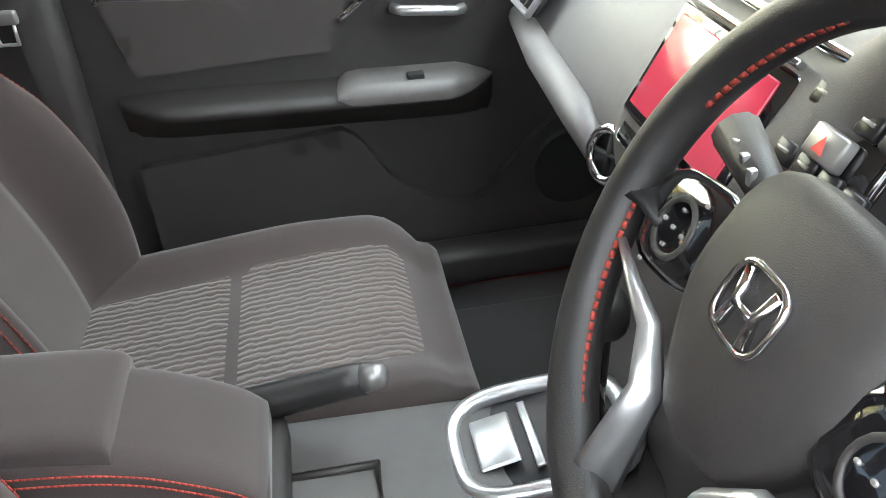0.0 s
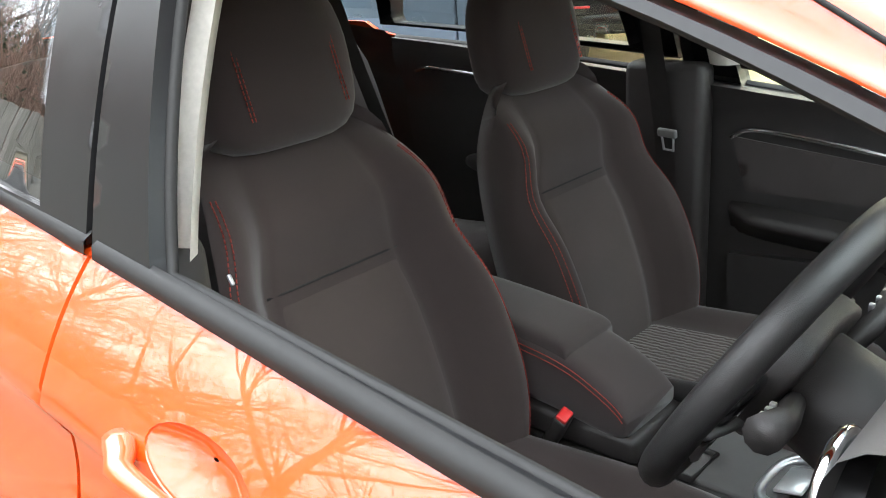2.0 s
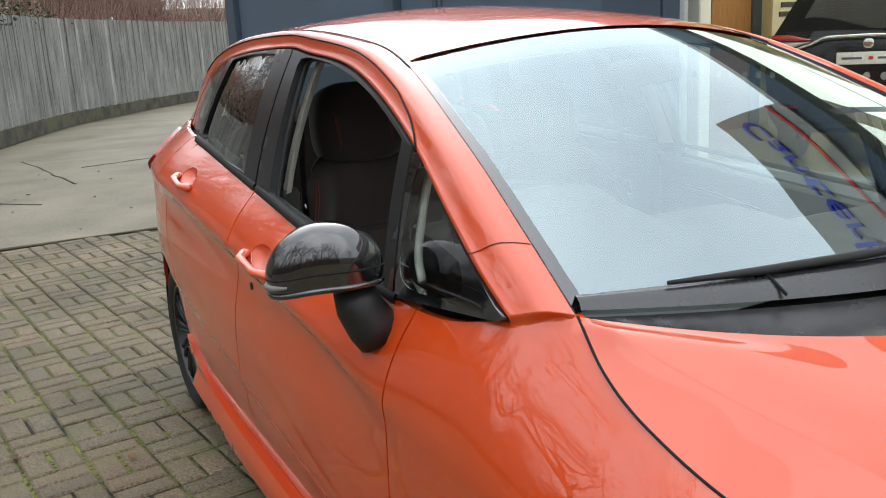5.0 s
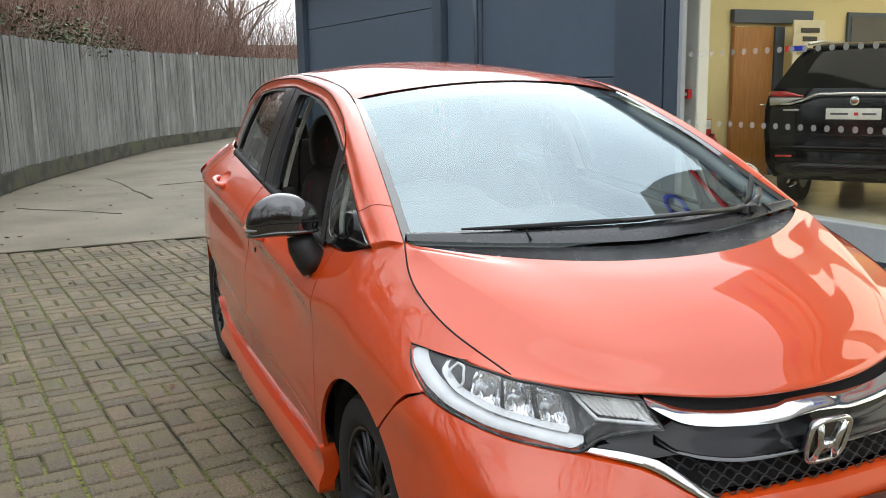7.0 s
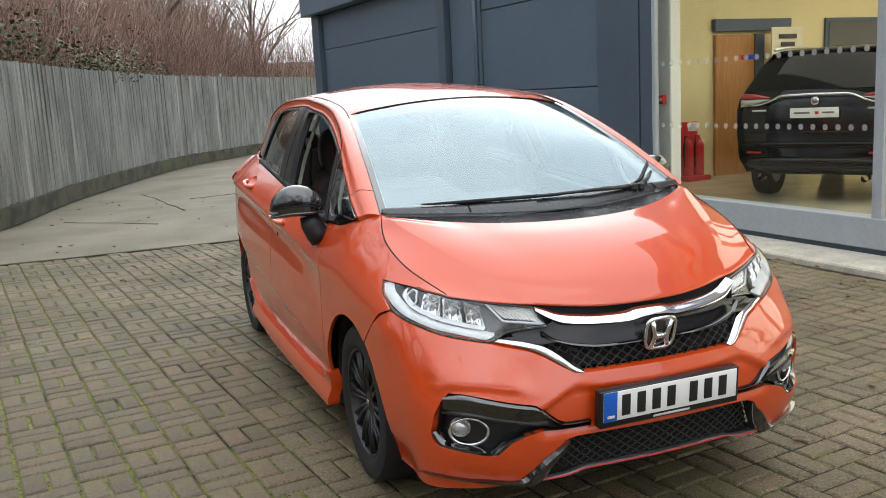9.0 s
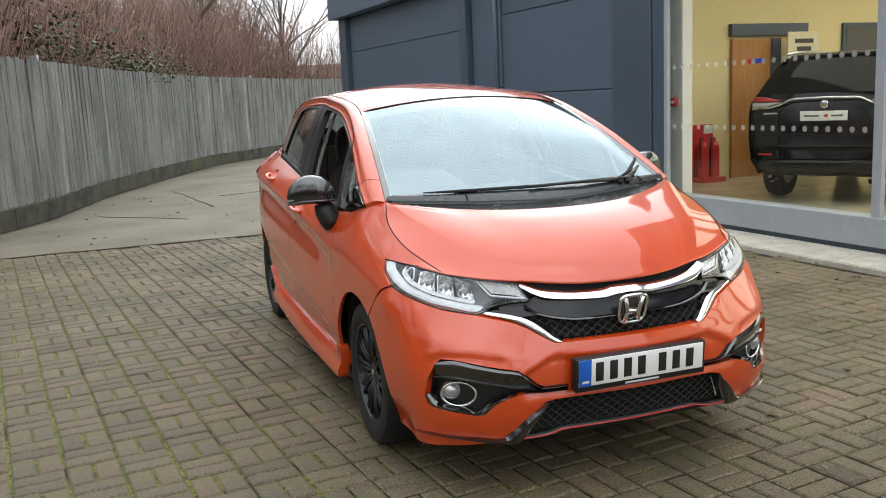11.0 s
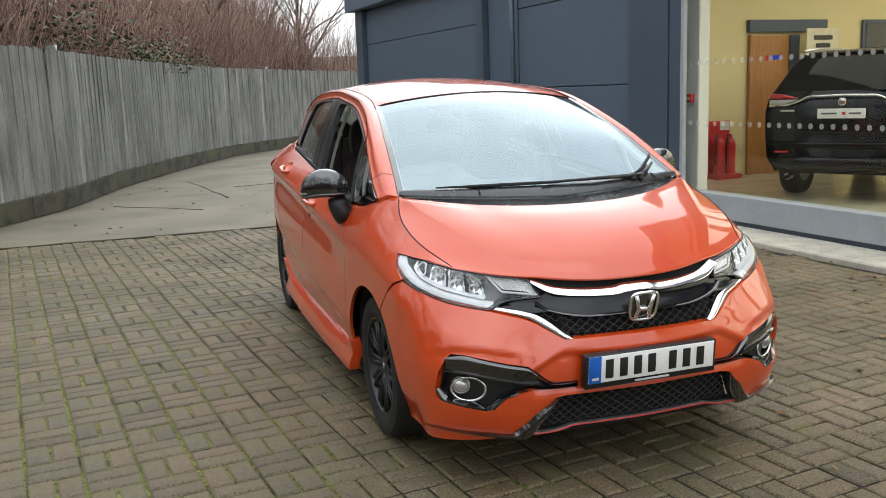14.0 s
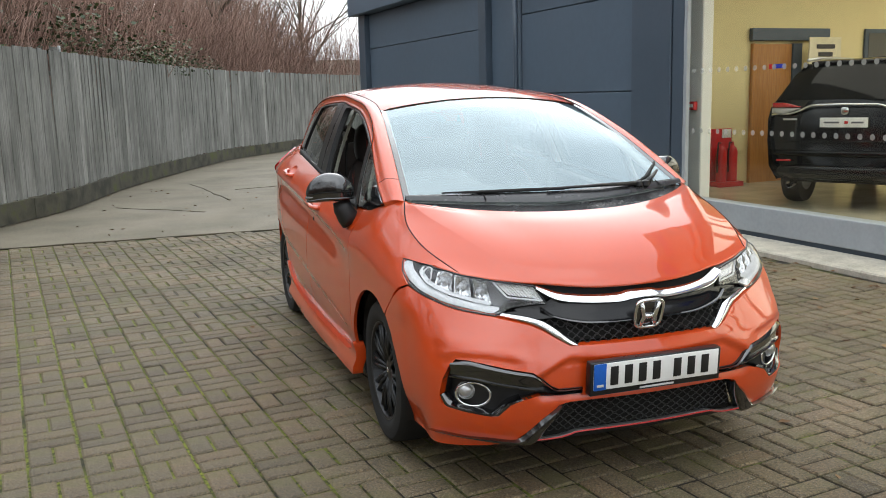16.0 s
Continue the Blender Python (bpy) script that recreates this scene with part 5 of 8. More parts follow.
def mesh_bars(z0, z1, a0, a1, off, parent, dz=0.017, da=0.085):
    b = bmesh.new()
    k = 0
    z = z0
    while z < z1:
        n = int((a1 - a0) / da)
        pts = []
        for i in range(n * 2 + 1):
            a = a0 + (a1 - a0) * i / (n * 2)
            pts.append(front(off)(a, z + (0.0055 if (i // 2 + k) % 2 else -0.0035), 0))
        tube(pts, 0.0022, 4, b)
        z += dz
        k += 1
    part("mesh", b, MESH_BLACK, parent, "black honeycomb mesh")


mesh_bars(0.580, 0.636, -1.28, 1.28, -0.014, grille, 0.0135)
mesh_bars(0.632, 0.665, -1.62, -1.15, -0.02, grille, 0.0135)
mesh_bars(0.632, 0.665, 1.15, 1.62, -0.02, grille, 0.0135)


def emblem(at, w, h, mat, parent, tilt=-14):
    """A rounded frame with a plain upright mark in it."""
    ring = [(w / 2 * math.copysign(abs(math.cos(t)) ** 0.5, math.cos(t)) * (1 - 0.07 * math.sin(t) * -1), 0, h / 2 * math.copysign(abs(math.sin(t)) ** 0.5, math.sin(t))) for t in np.linspace(0, 2 * math.pi, 33)[:-1]]
    b = tube(ring, w * 0.06, 8, closed=True)
    for s in (1, -1):
        tube([(s * w * 0.33, 0, h * 0.42), (s * w * 0.25, 0.003, h * 0.12), (s * w * 0.20, 0.004, -h * 0.08), (s * w * 0.22, 0.002, -h * 0.22), (s * w * 0.27, 0, -h * 0.42)], [w * 0.085, w * 0.08, w * 0.085, w * 0.085, w * 0.085], 8, b)
    tube([(-w * 0.2, 0.002, -h * 0.08), (w * 0.2, 0.002, -h * 0.08)], w * 0.085, 8, b)
    bmesh.ops.transform(b, matrix=pose(*at, tilt, 0, 0), verts=b.verts)
    return part("emblem", b, mat, parent, "chrome emblem")


emblem((0, 0.824, 0.662), 0.110, 0.108, CHROME, grille)
plate_b = pillow(0.107, 0.020, 0.106, (0, 0.812, 0.662), (-14, 0, 0), 6, seg=8)
part("emblem_back", plate_b, BLACK_GLOSS, grille)

# lower grille and splitter
lg = [(0, 0.378), (1.35, 0.380), (1.55, 0.368), (1.64, 0.33), (1.82, 0.262), (1.92, 0.228), (1.48, 0.230), (1.27, 0.238), (1.12, 0.247), (0, 0.246)]
lg_line = lg + [(-a, z) for a, z in lg[::-1] if a > 0]
low = part("lower_grille", skin(lg_line, front(-0.05), step=0.03, depth=0.02, ustep=0.12), DARK_VOID, car, "black lower air intake")
mesh_bars(0.262, 0.372, -1.68, 1.68, -0.030, low, 0.015)
FIN = ((0.0, -0.01), (0.0, 0.004), (0.3, 0.020), (0.7, 0.018), (1.0, 0.004), (1.0, -0.03))
strip("splitter_fin", [(4.2, 0.241), (3.77, 0.250), (3.23, 0.249), (2.77, 0.247), (2.29, 0.238), (2.1, 0.267), (1.87, 0.315), (1.62, 0.354), (1.54, 0.370)], [(4.2, 0.239), (3.77, 0.241), (3.23, 0.236), (2.77, 0.226), (2.1, 0.210), (1.92, 0.222), (1.76, 0.268), (1.6, 0.32), (1.50, 0.362)], FIN, BLACK_GLOSS, low, "gloss black splitter fin")
LINE = ((0.0, -0.03), (0.0, 0.0), (0.5, 0.003), (1.0, 0.0), (1.0, -0.03))
edge_low = [(0, 0.2485), (0.6, 0.2495), (1.12, 0.250), (1.27, 0.242), (1.48, 0.235), (1.88, 0.233)]
strip("silver_line", [(a, z + 0.004) for a, z in edge_low], [(a, z) for a, z in edge_low], LINE, SILVER, low, "thin silver line")
strip("red_line", [(a, z) for a, z in edge_low], [(a, z - 0.0065) for a, z in edge_low], tuple((k, o + 0.004) for k, o in LINE), RED_PAINT, low, "thin red splitter line")
under = [(0, 0.240), (1.1, 0.241), (1.3, 0.233), (1.9, 0.225), (2.6, 0.218), (2.6, 0.20), (0, 0.205)]
part("undertray", skin(under + [(-a, z) for a, z in under[::-1] if a > 0], front(-0.07), step=0.04, depth=0.05, ustep=0.12), BLACK_TRIM, low)

# fog lamp pockets
FOG_GLASS = plain("fog_lamp_glass", (0.55, 0.56, 0.57), 0.12, 0.7)
for s in (1, -1):
    fl = [(a * s, z) for a, z in fog_line]
    b = skin(fl, front(-0.060), step=0.02, depth=-0.055, ustep=0.08)
    bmesh.ops.recalc_face_normals(b, faces=b.faces)
    pk = part("fog_pocket", b, BLACK_TRIM, car, "black fog lamp pocket")
    strip("gloss_blade", [(3.44, 0.524), (3.09, 0.530), (2.79, 0.521), (2.34, 0.502), (2.02, 0.490), (1.89, 0.469), (1.69, 0.436), (1.55, 0.425), (1.12, 0.424)], [(3.58, 0.463), (3.03, 0.460), (2.64, 0.446), (2.3, 0.433), (2.1, 0.425), (1.9, 0.419), (1.7, 0.411), (1.55, 0.406), (1.12, 0.405)], ((0.0, -0.02), (0.0, -0.006), (0.16, 0.004), (0.2, 0.003), (0.55, -0.014), (0.88, -0.020), (0.92, -0.012), (1.0, -0.014), (1.0, -0.05)), BLACK_GLOSS, pk, "gloss black upper blade", 4, (s,))
    strip("gloss_chin", [(3.76, 0.40), (3.62, 0.372), (3.4, 0.364), (2.97, 0.354), (2.80, 0.348), (2.69, 0.351), (2.48, 0.386), (2.25, 0.402)], [(3.83, 0.39), (3.70, 0.354), (3.44, 0.350), (2.97, 0.342), (2.76, 0.336), (2.61, 0.339), (2.42, 0.377), (2.19, 0.396)], ((0.0, -0.06), (0.0, -0.02), (0.5, -0.006), (1.0, -0.004)), BLACK_GLOSS, pk, "gloss black lower trim", 4, (s,))
    c = Vector(front(-0.050)(3.18 * s, 0.400, 0))
    turn = pose(0, 0, 0, 0, 0, -28 * s)
    ring = [turn @ Vector((0.062 * math.cos(t), 0, 0.044 * math.sin(t))) + c for t in np.linspace(0, 2 * math.pi, 33)[:-1]]
    part("chrome_ring", tube(ring, 0.0055, 8, closed=True), CHROME, pk, "oval chrome ring")
    lamp = lathe([(-0.02, 0.034), (0.0, 0.034), (0.004, 0.030), (0.002, 0.027), (0.012, 0.022), (0.018, 0.012), (0.02, 0.0)], 24, "y")
    bmesh.ops.transform(lamp, matrix=Matrix.Translation(c + Vector((0.022 * s, -0.020, 0.012))) @ turn, verts=lamp.verts)
    part("fog_lamp", lamp, FOG_GLASS, pk, "round fog lamp")

# headlights
HOUSING = plain("headlight_housing", (0.11, 0.112, 0.115), 0.30, 0.5)
GUIDE = plain("frosted_light_guide", (0.80, 0.81, 0.82), 0.2)
INDICATOR = plain("indicator_cell", (0.86, 0.85, 0.83), 0.2, 0.25)
for s in (1, -1):
    o = [(a * s, z) for a, z in hl_line]
    b = skin(o, front(-0.055, True), step=0.02, depth=-0.05, ustep=0.08)
    bmesh.ops.recalc_face_normals(b, faces=b.faces)
    hl = part("headlight", b, HOUSING, car, "clear-lensed headlight with bright running strip")
    b = skin(o, front(0.003), step=0.02, depth=0, ustep=0.08)
    bmesh.ops.recalc_face_normals(b, faces=b.faces)
    part("lens", b, LAMP_GLASS, hl, "clear lens").visible_shadow = False
    rim = [front(-0.001)(a, z, 0) for a, z in refine(o, 0.04)]
    part("lens_edge", tube(rim, 0.0035, 5, closed=True), BLACK_FILM, hl, "dark edge of the lens")
    # running lights: a long outer line along the rim and a shorter inner one
    run = [(5.98, 0.831), (5.68, 0.807), (5.2, 0.779), (4.55, 0.758), (3.9, 0.737), (3.45, 0.718), (2.95, 0.702), (2.50, 0.685)]
    strip("running_strip", [(a - 0.10, z + 0.006) for a, z in run], [(a + 0.05, z - 0.005) for a, z in run], ((0.0, -0.03), (0.0, -0.007), (0.5, -0.003), (1.0, -0.006), (1.0, -0.03)), GUIDE, hl, "white running light strip", 4, (s,))
    run = [(5.12, 0.818), (4.95, 0.798), (4.5, 0.778), (3.95, 0.757), (3.5, 0.737), (3.0, 0.719), (2.58, 0.704)]
    strip("inner_strip", [(a - 0.05, z + 0.005) for a, z in run], run, ((0.0, -0.03), (0.0, -0.014), (0.5, -0.009), (1.0, -0.014), (1.0, -0.03)), GUIDE, hl, "grey inner light guide", 4, (s,))
    loop = [front(-0.020)(a * s, z, 0) for a, z in curve([(4.75, 0.817), (4.35, 0.811), (4.18, 0.790), (4.28, 0.774), (4.60, 0.784), (4.78, 0.805)], 4)]
    part("light_loop", tube(loop, 0.0035, 6, closed=True), GUIDE, hl, "white looped light guide")
    for a0, a1, z0, z1, lean in ((3.42, 3.95, 0.735, 0.818, 0.05), (2.95, 3.36, 0.722, 0.803, 0.06), (2.56, 2.88, 0.712, 0.786, 0.05)):
        rows = []
        for i in range(13):
            v = -1 + 2 * i / 12
            row = []
            for j in range(17):
                u = -1 + 2 * j / 16
                facet = 0.004 * ((j // 2) % 2) + 0.003 * ((i // 3) % 2)
                deep = -0.048 + 0.028 * max(abs(u), abs(v)) ** 2.2 + facet
                row.append(front(deep, True)(s * ((a0 + a1) / 2 + (a1 - a0) / 2 * u + lean * v), (z0 + z1) / 2 + (z1 - z0) / 2 * v - 0.012 * u * -0.6, 0))
            rows.append(row)
        b = grid(rows)
        bmesh.ops.recalc_face_normals(b, faces=b.faces)
        part("reflector", sharpen(b, 25), CHROME, hl, "bright faceted reflector")
        lamp = lathe([(-0.02, 0.014), (0.008, 0.014), (0.014, 0.010), (0.016, 0.0)], 16, "y", front(-0.042, True)(s * (a0 + a1) / 2, (z0 + z1) / 2, 0))
        part("bulb_cover", lamp, FOG_GLASS, hl)
    rows = []
    for i in range(9):
        v = i / 8
        row = []
        for j in range(21):
            u = j / 20
            top_a, top_z = 2.44 + (1.72 - 2.44) * u, 0.780 + (0.763 - 0.780) * u
            bot_a, bot_z = 2.20 + (1.60 - 2.20) * u, 0.736 + (0.722 - 0.736) * u
            row.append(front(-0.024 + 0.004 * (j % 2) + 0.003 * (i % 2))(s * (top_a + (bot_a - top_a) * v), top_z + (bot_z - top_z) * v, 0))
        rows.append(row)
    b = grid(rows)
    bmesh.ops.recalc_face_normals(b, faces=b.faces)
    part("turn_signal", sharpen(b, 20), INDICATOR, hl, "pale ribbed indicator cell")
    edge = [front(-0.016)(a * s, z, 0) for a, z in refine([(2.48, 0.785), (2.22, 0.730), (1.58, 0.717)], 0.05)[:-1]]
    part("cell_edge", tube(edge[: len(edge) * 2 // 3], 0.004, 6), GUIDE, hl, "white edge of the indicator")

# number plate, its characters as plain bars
plate = part("number_plate", box(0.535, 0.036, 0.124, (0, 0.866, 0.462), 0.004, (-4, 0, 0)), BLACK_FILM, car, "white number plate in a black holder")
part("plate_face", box(0.512, 0.004, 0.098, (0, 0.886, 0.469), 0.002, (-4, 0, 0)), plain("white_plate", (0.86, 0.86, 0.84), 0.4, 0.0, 0.03), plate, "white reflective plate")
part("blue_band", box(0.048, 0.004, 0.098, (0.232, 0.888, 0.469), 0.001, (-4, 0, 0)), plain("plate_blue", (0.01, 0.11, 0.52), 0.4), plate, "blue country band")
PLATE_BLACK = plain("plate_black", (0.012, 0.012, 0.012), 0.5)
for x in (0.175, 0.118, 0.061, 0.004, -0.082, -0.140, -0.198):
    part("bar", box(0.031, 0.003, 0.070, (x, 0.8893, 0.469), 0.001, (-4, 0, 0)), PLATE_BLACK, plate, "plain black bar")
part("bar", box(0.026, 0.002, 0.009, (0.232, 0.8897, 0.437), 0.0005, (-4, 0, 0)), WHITE_TRIM, plate, "small pale bar")
part("bar", box(0.14, 0.002, 0.007, (0.0, 0.8835, 0.410), 0.0005, (-4, 0, 0)), plain("holder_print", (0.6, 0.6, 0.6), 0.5), plate, "pale small print bar")

# ---- rear ----
VINYL_DARK = plain("black_load_trim", (0.03, 0.028, 0.028), 0.6)
tail = [[(s * w, y + 0.10 * (1 - s * s) * -1, z) for s in np.linspace(-1, 1, 17)] for w, y, z in ((0.455, -2.95, 1.33), (0.56, -3.03, 1.14), (0.70, -3.07, 0.98), (0.72, -3.10, 0.72), (0.72, -3.11, 0.52), (0.68, -3.08, 0.30), (0.6, -3.0, 0.22))]
part("tailgate", grid(tail[1:4], flip=True), ORANGE, car, "orange tailgate")
part("tailgate_trim", grid([[(p[0] * 0.97, p[1] + 0.05, p[2]) for p in r] for r in tail[1:4]]), VINYL_DARK, car, "dark inner tailgate trim")
part("rear_window", grid(tail[:2], flip=True), TINT_GLASS, car, "dark rear window").visible_shadow = False
part("rear_bumper", grid(tail[3:], flip=True), ORANGE, car, "orange rear bumper")
for m in (1, -1):
    tl = curve([(-2.80, 1.02), (-2.92, 0.93), (-3.05, 0.90), (-3.08, 0.98), (-3.05, 1.08), (-2.98, 1.115), (-2.88, 1.08)], 4)
    b = skin(tl, lambda y, z, d: (side_x(y, min(z, BELT_Z(y))) + 0.012 - d, y, z), step=0.03, depth=0.03, mirror=m < 0)
    part("tail_lamp", b, RED_LENS, car, "red tail lamp")
    # hidden pillar skin behind the side glass
    b = skin([(-2.61, 1.132), (-2.65, 1.19), (-2.605, TOP(-2.605) - 0.008)] + top_line(-2.64, -2.81, 4, -0.002) + [(-2.95, 1.135)], house(0.0), step=0.03, depth=0.01, mirror=m < 0)
    part("rear_pillar", b, ORANGE, car, "orange rear pillar")
    b = skin([(-2.60, 1.10), (-2.64, 1.19), (-2.60, TOP(-2.605) - 0.02)] + top_line(-2.64, -2.81, 4, -0.02) + [(-2.93, 1.10)], house(-0.035), step=0.05, depth=0.0, mirror=m < 0)
    part("rear_pillar_trim", b, VINYL_DARK, car, "dark inner rear pillar trim")

# floor pan and wheel wells keep light out of the body
part("floor_pan", box(1.40, 3.4, 0.06, (0, -1.25, 0.24), 0.01), DARK_VOID, car)
part("bulkhead", box(1.30, 0.03, 0.62, (0, 0.10, 0.57), 0.01), DARK_VOID, car)
for cy in (0.0, -2.53):
    for m in (1, -1):
        pr = [(0.52 * m, 0.35), (0.785 * m, 0.35)]
        b = bmesh.new()
        for r0 in range(20):
            a0, a1 = radians(-20 + r0 * 11), radians(-20 + (r0 + 1) * 11)
            q = [(x, cy + r * math.cos(a), ARCH_Z + r * math.sin(a)) for (x, r), a in ((pr[0], a0), (pr[1], a0), (pr[1], a1), (pr[0], a1))]
            b.faces.new([b.verts.new(v) for v in q])
        part("arch_liner", b, RUBBER, car, "black wheel arch liner")


# ---- wheels ----
tyre_profile = [(-0.075, 0.205), (-0.09, 0.225), (-0.096, 0.255), (-0.088, 0.288), (-0.07, 0.302), (-0.03, 0.306), (0.0, 0.3065), (0.03, 0.306), (0.07, 0.302), (0.088, 0.288), (0.096, 0.255), (0.09, 0.225), (0.075, 0.205)]
rim_profile = [(0.078, 0.207), (0.084, 0.211), (0.082, 0.203), (0.06, 0.193), (0.02, 0.183), (-0.06, 0.183), (-0.07, 0.205)]


def spoke():
    """One pair of bars from the hub to the rim."""
    b = bmesh.new()
    for da in (-0.085, 0.085):
        c0, c1 = da * 1.5, da * 1.25
        p0 = Vector((0.052, 0.045 * math.cos(c0), 0.045 * math.sin(c0)))
        p1 = Vector((0.070, 0.12 * math.cos(c1), 0.12 * math.sin(c1)))
        p2 = Vector((0.068, 0.196 * math.cos(c1), 0.196 * math.sin(c1)))
        tube([p0, p1, p2], [0.011, 0.009, 0.010], 6, b)
    return b


SPOKE_ME = bpy.data.meshes.new("spoke")
sp_bm = spoke()
for f in sp_bm.faces:
    f.smooth = True
sp_bm.to_mesh(SPOKE_ME)
sp_bm.free()
SPOKE_ME.materials.append(ALLOY)


def build_wheel(x, y, m, steer=0):
    t = part("wheel", lathe(tyre_profile, 56, "x", caps=False), TYRE, car, "black tyre on a dark multi-spoke alloy")
    rim = part("rim", lathe(rim_profile, 48, "x", caps=False), ALLOY, t, "dark grey alloy rim")
    for k in range(10):
        ob = new("spoke", SPOKE_ME)
        ob.parent = t
        ob.matrix_local = pose(0, 0, 0, 36 * k, 0, 0)
    part("hub_cap", lathe([(0.04, 0.055), (0.056, 0.052), (0.062, 0.03), (0.064, 0.0)], 24, "x"), ALLOY, t, "dark centre cap")
    part("centre_mark", lathe([(0.064, 0.012), (0.066, 0.010), (0.066, 0.0)], 12, "x"), CHROME, t, "small bright mark")
    part("brake_disc", lathe([(-0.02, 0.13), (-0.01, 0.13), (-0.005, 0.06)], 32, "x"), SILVER, t, "steel brake disc")
    t.matrix_local = pose(x, y, 0.3065, 0, 0, (0 if m > 0 else 180) + steer)
    return t


for m in (1, -1):
    build_wheel(0.702 * m, 0.0, m)
    build_wheel(0.702 * m, -2.53, m)


# ---- door mirrors and handles ----
def mirror(m):
    def cap(p):
        q = p.copy()
        if p.z < -0.02:
            q.z = -0.012 + (p.z + 0.02) * 0.55
            k = 1 + 0.10 * smooth01((-0.02 - p.z) / 0.04)
            q.x, q.y = p.x * k, p.y * k
        else:
            q.z += 0.016 * (1 - (p.x / 0.115) ** 2) + 0.008 * (1 - smooth01((p.z + 0.02) / 0.05))
        q.y += 0.017 * (1 - (p.x / 0.13) ** 2)
        q.z -= 0.012 * smooth01(p.x / 0.11)
        q.y = max(q.y, -0.050)
        return q

    c = (0.878, -0.495, 1.030)
    b = pillow(0.222, 0.13, 0.150, (0, 0, 0), (0, 0, 0), 2.5, shape=cap, seg=26)
    bmesh.ops.transform(b, matrix=pose(*c, 3, 0, -20), verts=b.verts)
    if m < 0:
        b = mirrored(b)
    mir = part("door_mirror", b, BLACK_GLOSS, car, "gloss black door mirror housing")
    b = tube([(0.792, -0.455, 0.888), (0.808, -0.458, 0.915), (0.828, -0.465, 0.955), (0.835, -0.47, 0.99)], [0.048, 0.050, 0.046, 0.04], 14)
    part("stalk", b if m > 0 else mirrored(b), BLACK_TRIM, mir, "matt black mirror stalk")
    hm = pose(*c, 3, 0, -20)

    def rim_at(a, z, out):
        x, y = 0.111 * math.copysign(abs(math.cos(a)) ** 0.8, math.cos(a)), 0.065 * math.copysign(abs(math.sin(a)) ** 0.8, math.sin(a))
        return tuple(hm @ Vector((x * out, y * out + 0.017 * (1 - (x / 0.13) ** 2), z - 0.012 * smooth01(x / 0.11))))

    seam = tube([rim_at(radians(a), 0.004, 0.998) for a in range(-10, 181, 10)], 0.0022, 5)
    part("housing_seam", seam if m > 0 else mirrored(seam), DARK_VOID, mir, "joint round the mirror cap")
    lip = tube([rim_at(radians(a), -0.026, 0.955) for a in range(-10, 181, 10)], 0.006, 6)
    part("lower_lip", lip if m > 0 else mirrored(lip), BLACK_GLOSS, mir, "gloss black lower lip")
    b = tube([rim_at(radians(a), -0.010, 0.985) for a in range(-8, 62, 7)], [0.002, 0.006, 0.007, 0.007, 0.007, 0.006, 0.006, 0.005, 0.004, 0.002], 8)
    part("repeater", b if m > 0 else mirrored(b), plain("repeater_lens", (0.2, 0.2, 0.2), 0.12), mir, "slim side repeater")
    b = pillow(0.140, 0.005, 0.078, (0, -0.0495, 0.016), (0, 0, 0), 4, seg=10)
    bmesh.ops.transform(b, matrix=hm, verts=b.verts)
    part("mirror_glass", b if m > 0 else mirrored(b), Mat("mirror_silver", (0.9, 0.9, 0.9), 0.01, 1.0).m, mir, "mirror glass")


for m in (1, -1):
    mirror(m)


def door_handle(y, z, m, dr, slope):
    x = side_x(y, z)
    n = 14
    pts, rad = [], []
    for k in range(n + 1):
        t = k / n
        yy = y - 0.115 + 0.23 * t
        out_ = 0.006 + 0.026 * min(1.0, 4.5 * min(t, 1 - t)) ** 1.5
        pts.append(((side_x(yy, z + slope * (yy - y)) + out_) * m, yy, z + slope * (yy - y)))
        rad.append((0.0108 + 0.008 * abs(2 * t - 1) ** 1.5) * (0.75 if k in (0, n) else 1.0))
    h = part("door_handle", tube(pts, rad, 14, flat=0.72), ORANGE, dr, "orange pull handle")
    rows = []
    for s in (1.04, 1.0, 0.96, 0.85, 0.65, 0.4, 0.05):
        ring = [(y + 0.008 + (u - y - 0.008) * s, z + 0.012 + (v - z - 0.012) * s) for u, v in cup_line(y, z)]
        rows.append([((side_x(u, v) - 0.002 - 0.022 * (1 - min(1, s) ** 2.2)) * m, u, v) for u, v in ring])
    b = grid(rows, closed=True)
    bmesh.ops.recalc_face_normals(b, faces=b.faces)
    part("handle_cup", b, ORANGE, dr, "orange recess behind the handle")


for m, i in ((1, 0), (-1, 1)):
    door_handle(*HANDLE_F, m, doors[i], -0.09)
    door_handle(*HANDLE_R, m, rear_doors[i], -0.09)
part("key_lock", lathe([(0.0, 0.011), (0.004, 0.010), (0.004, 0.0)], 14, "x", (side_x(-1.255, 0.811) - 0.001, -1.255, 0.811)), DARK_VOID, doors[0], "dark key hole")

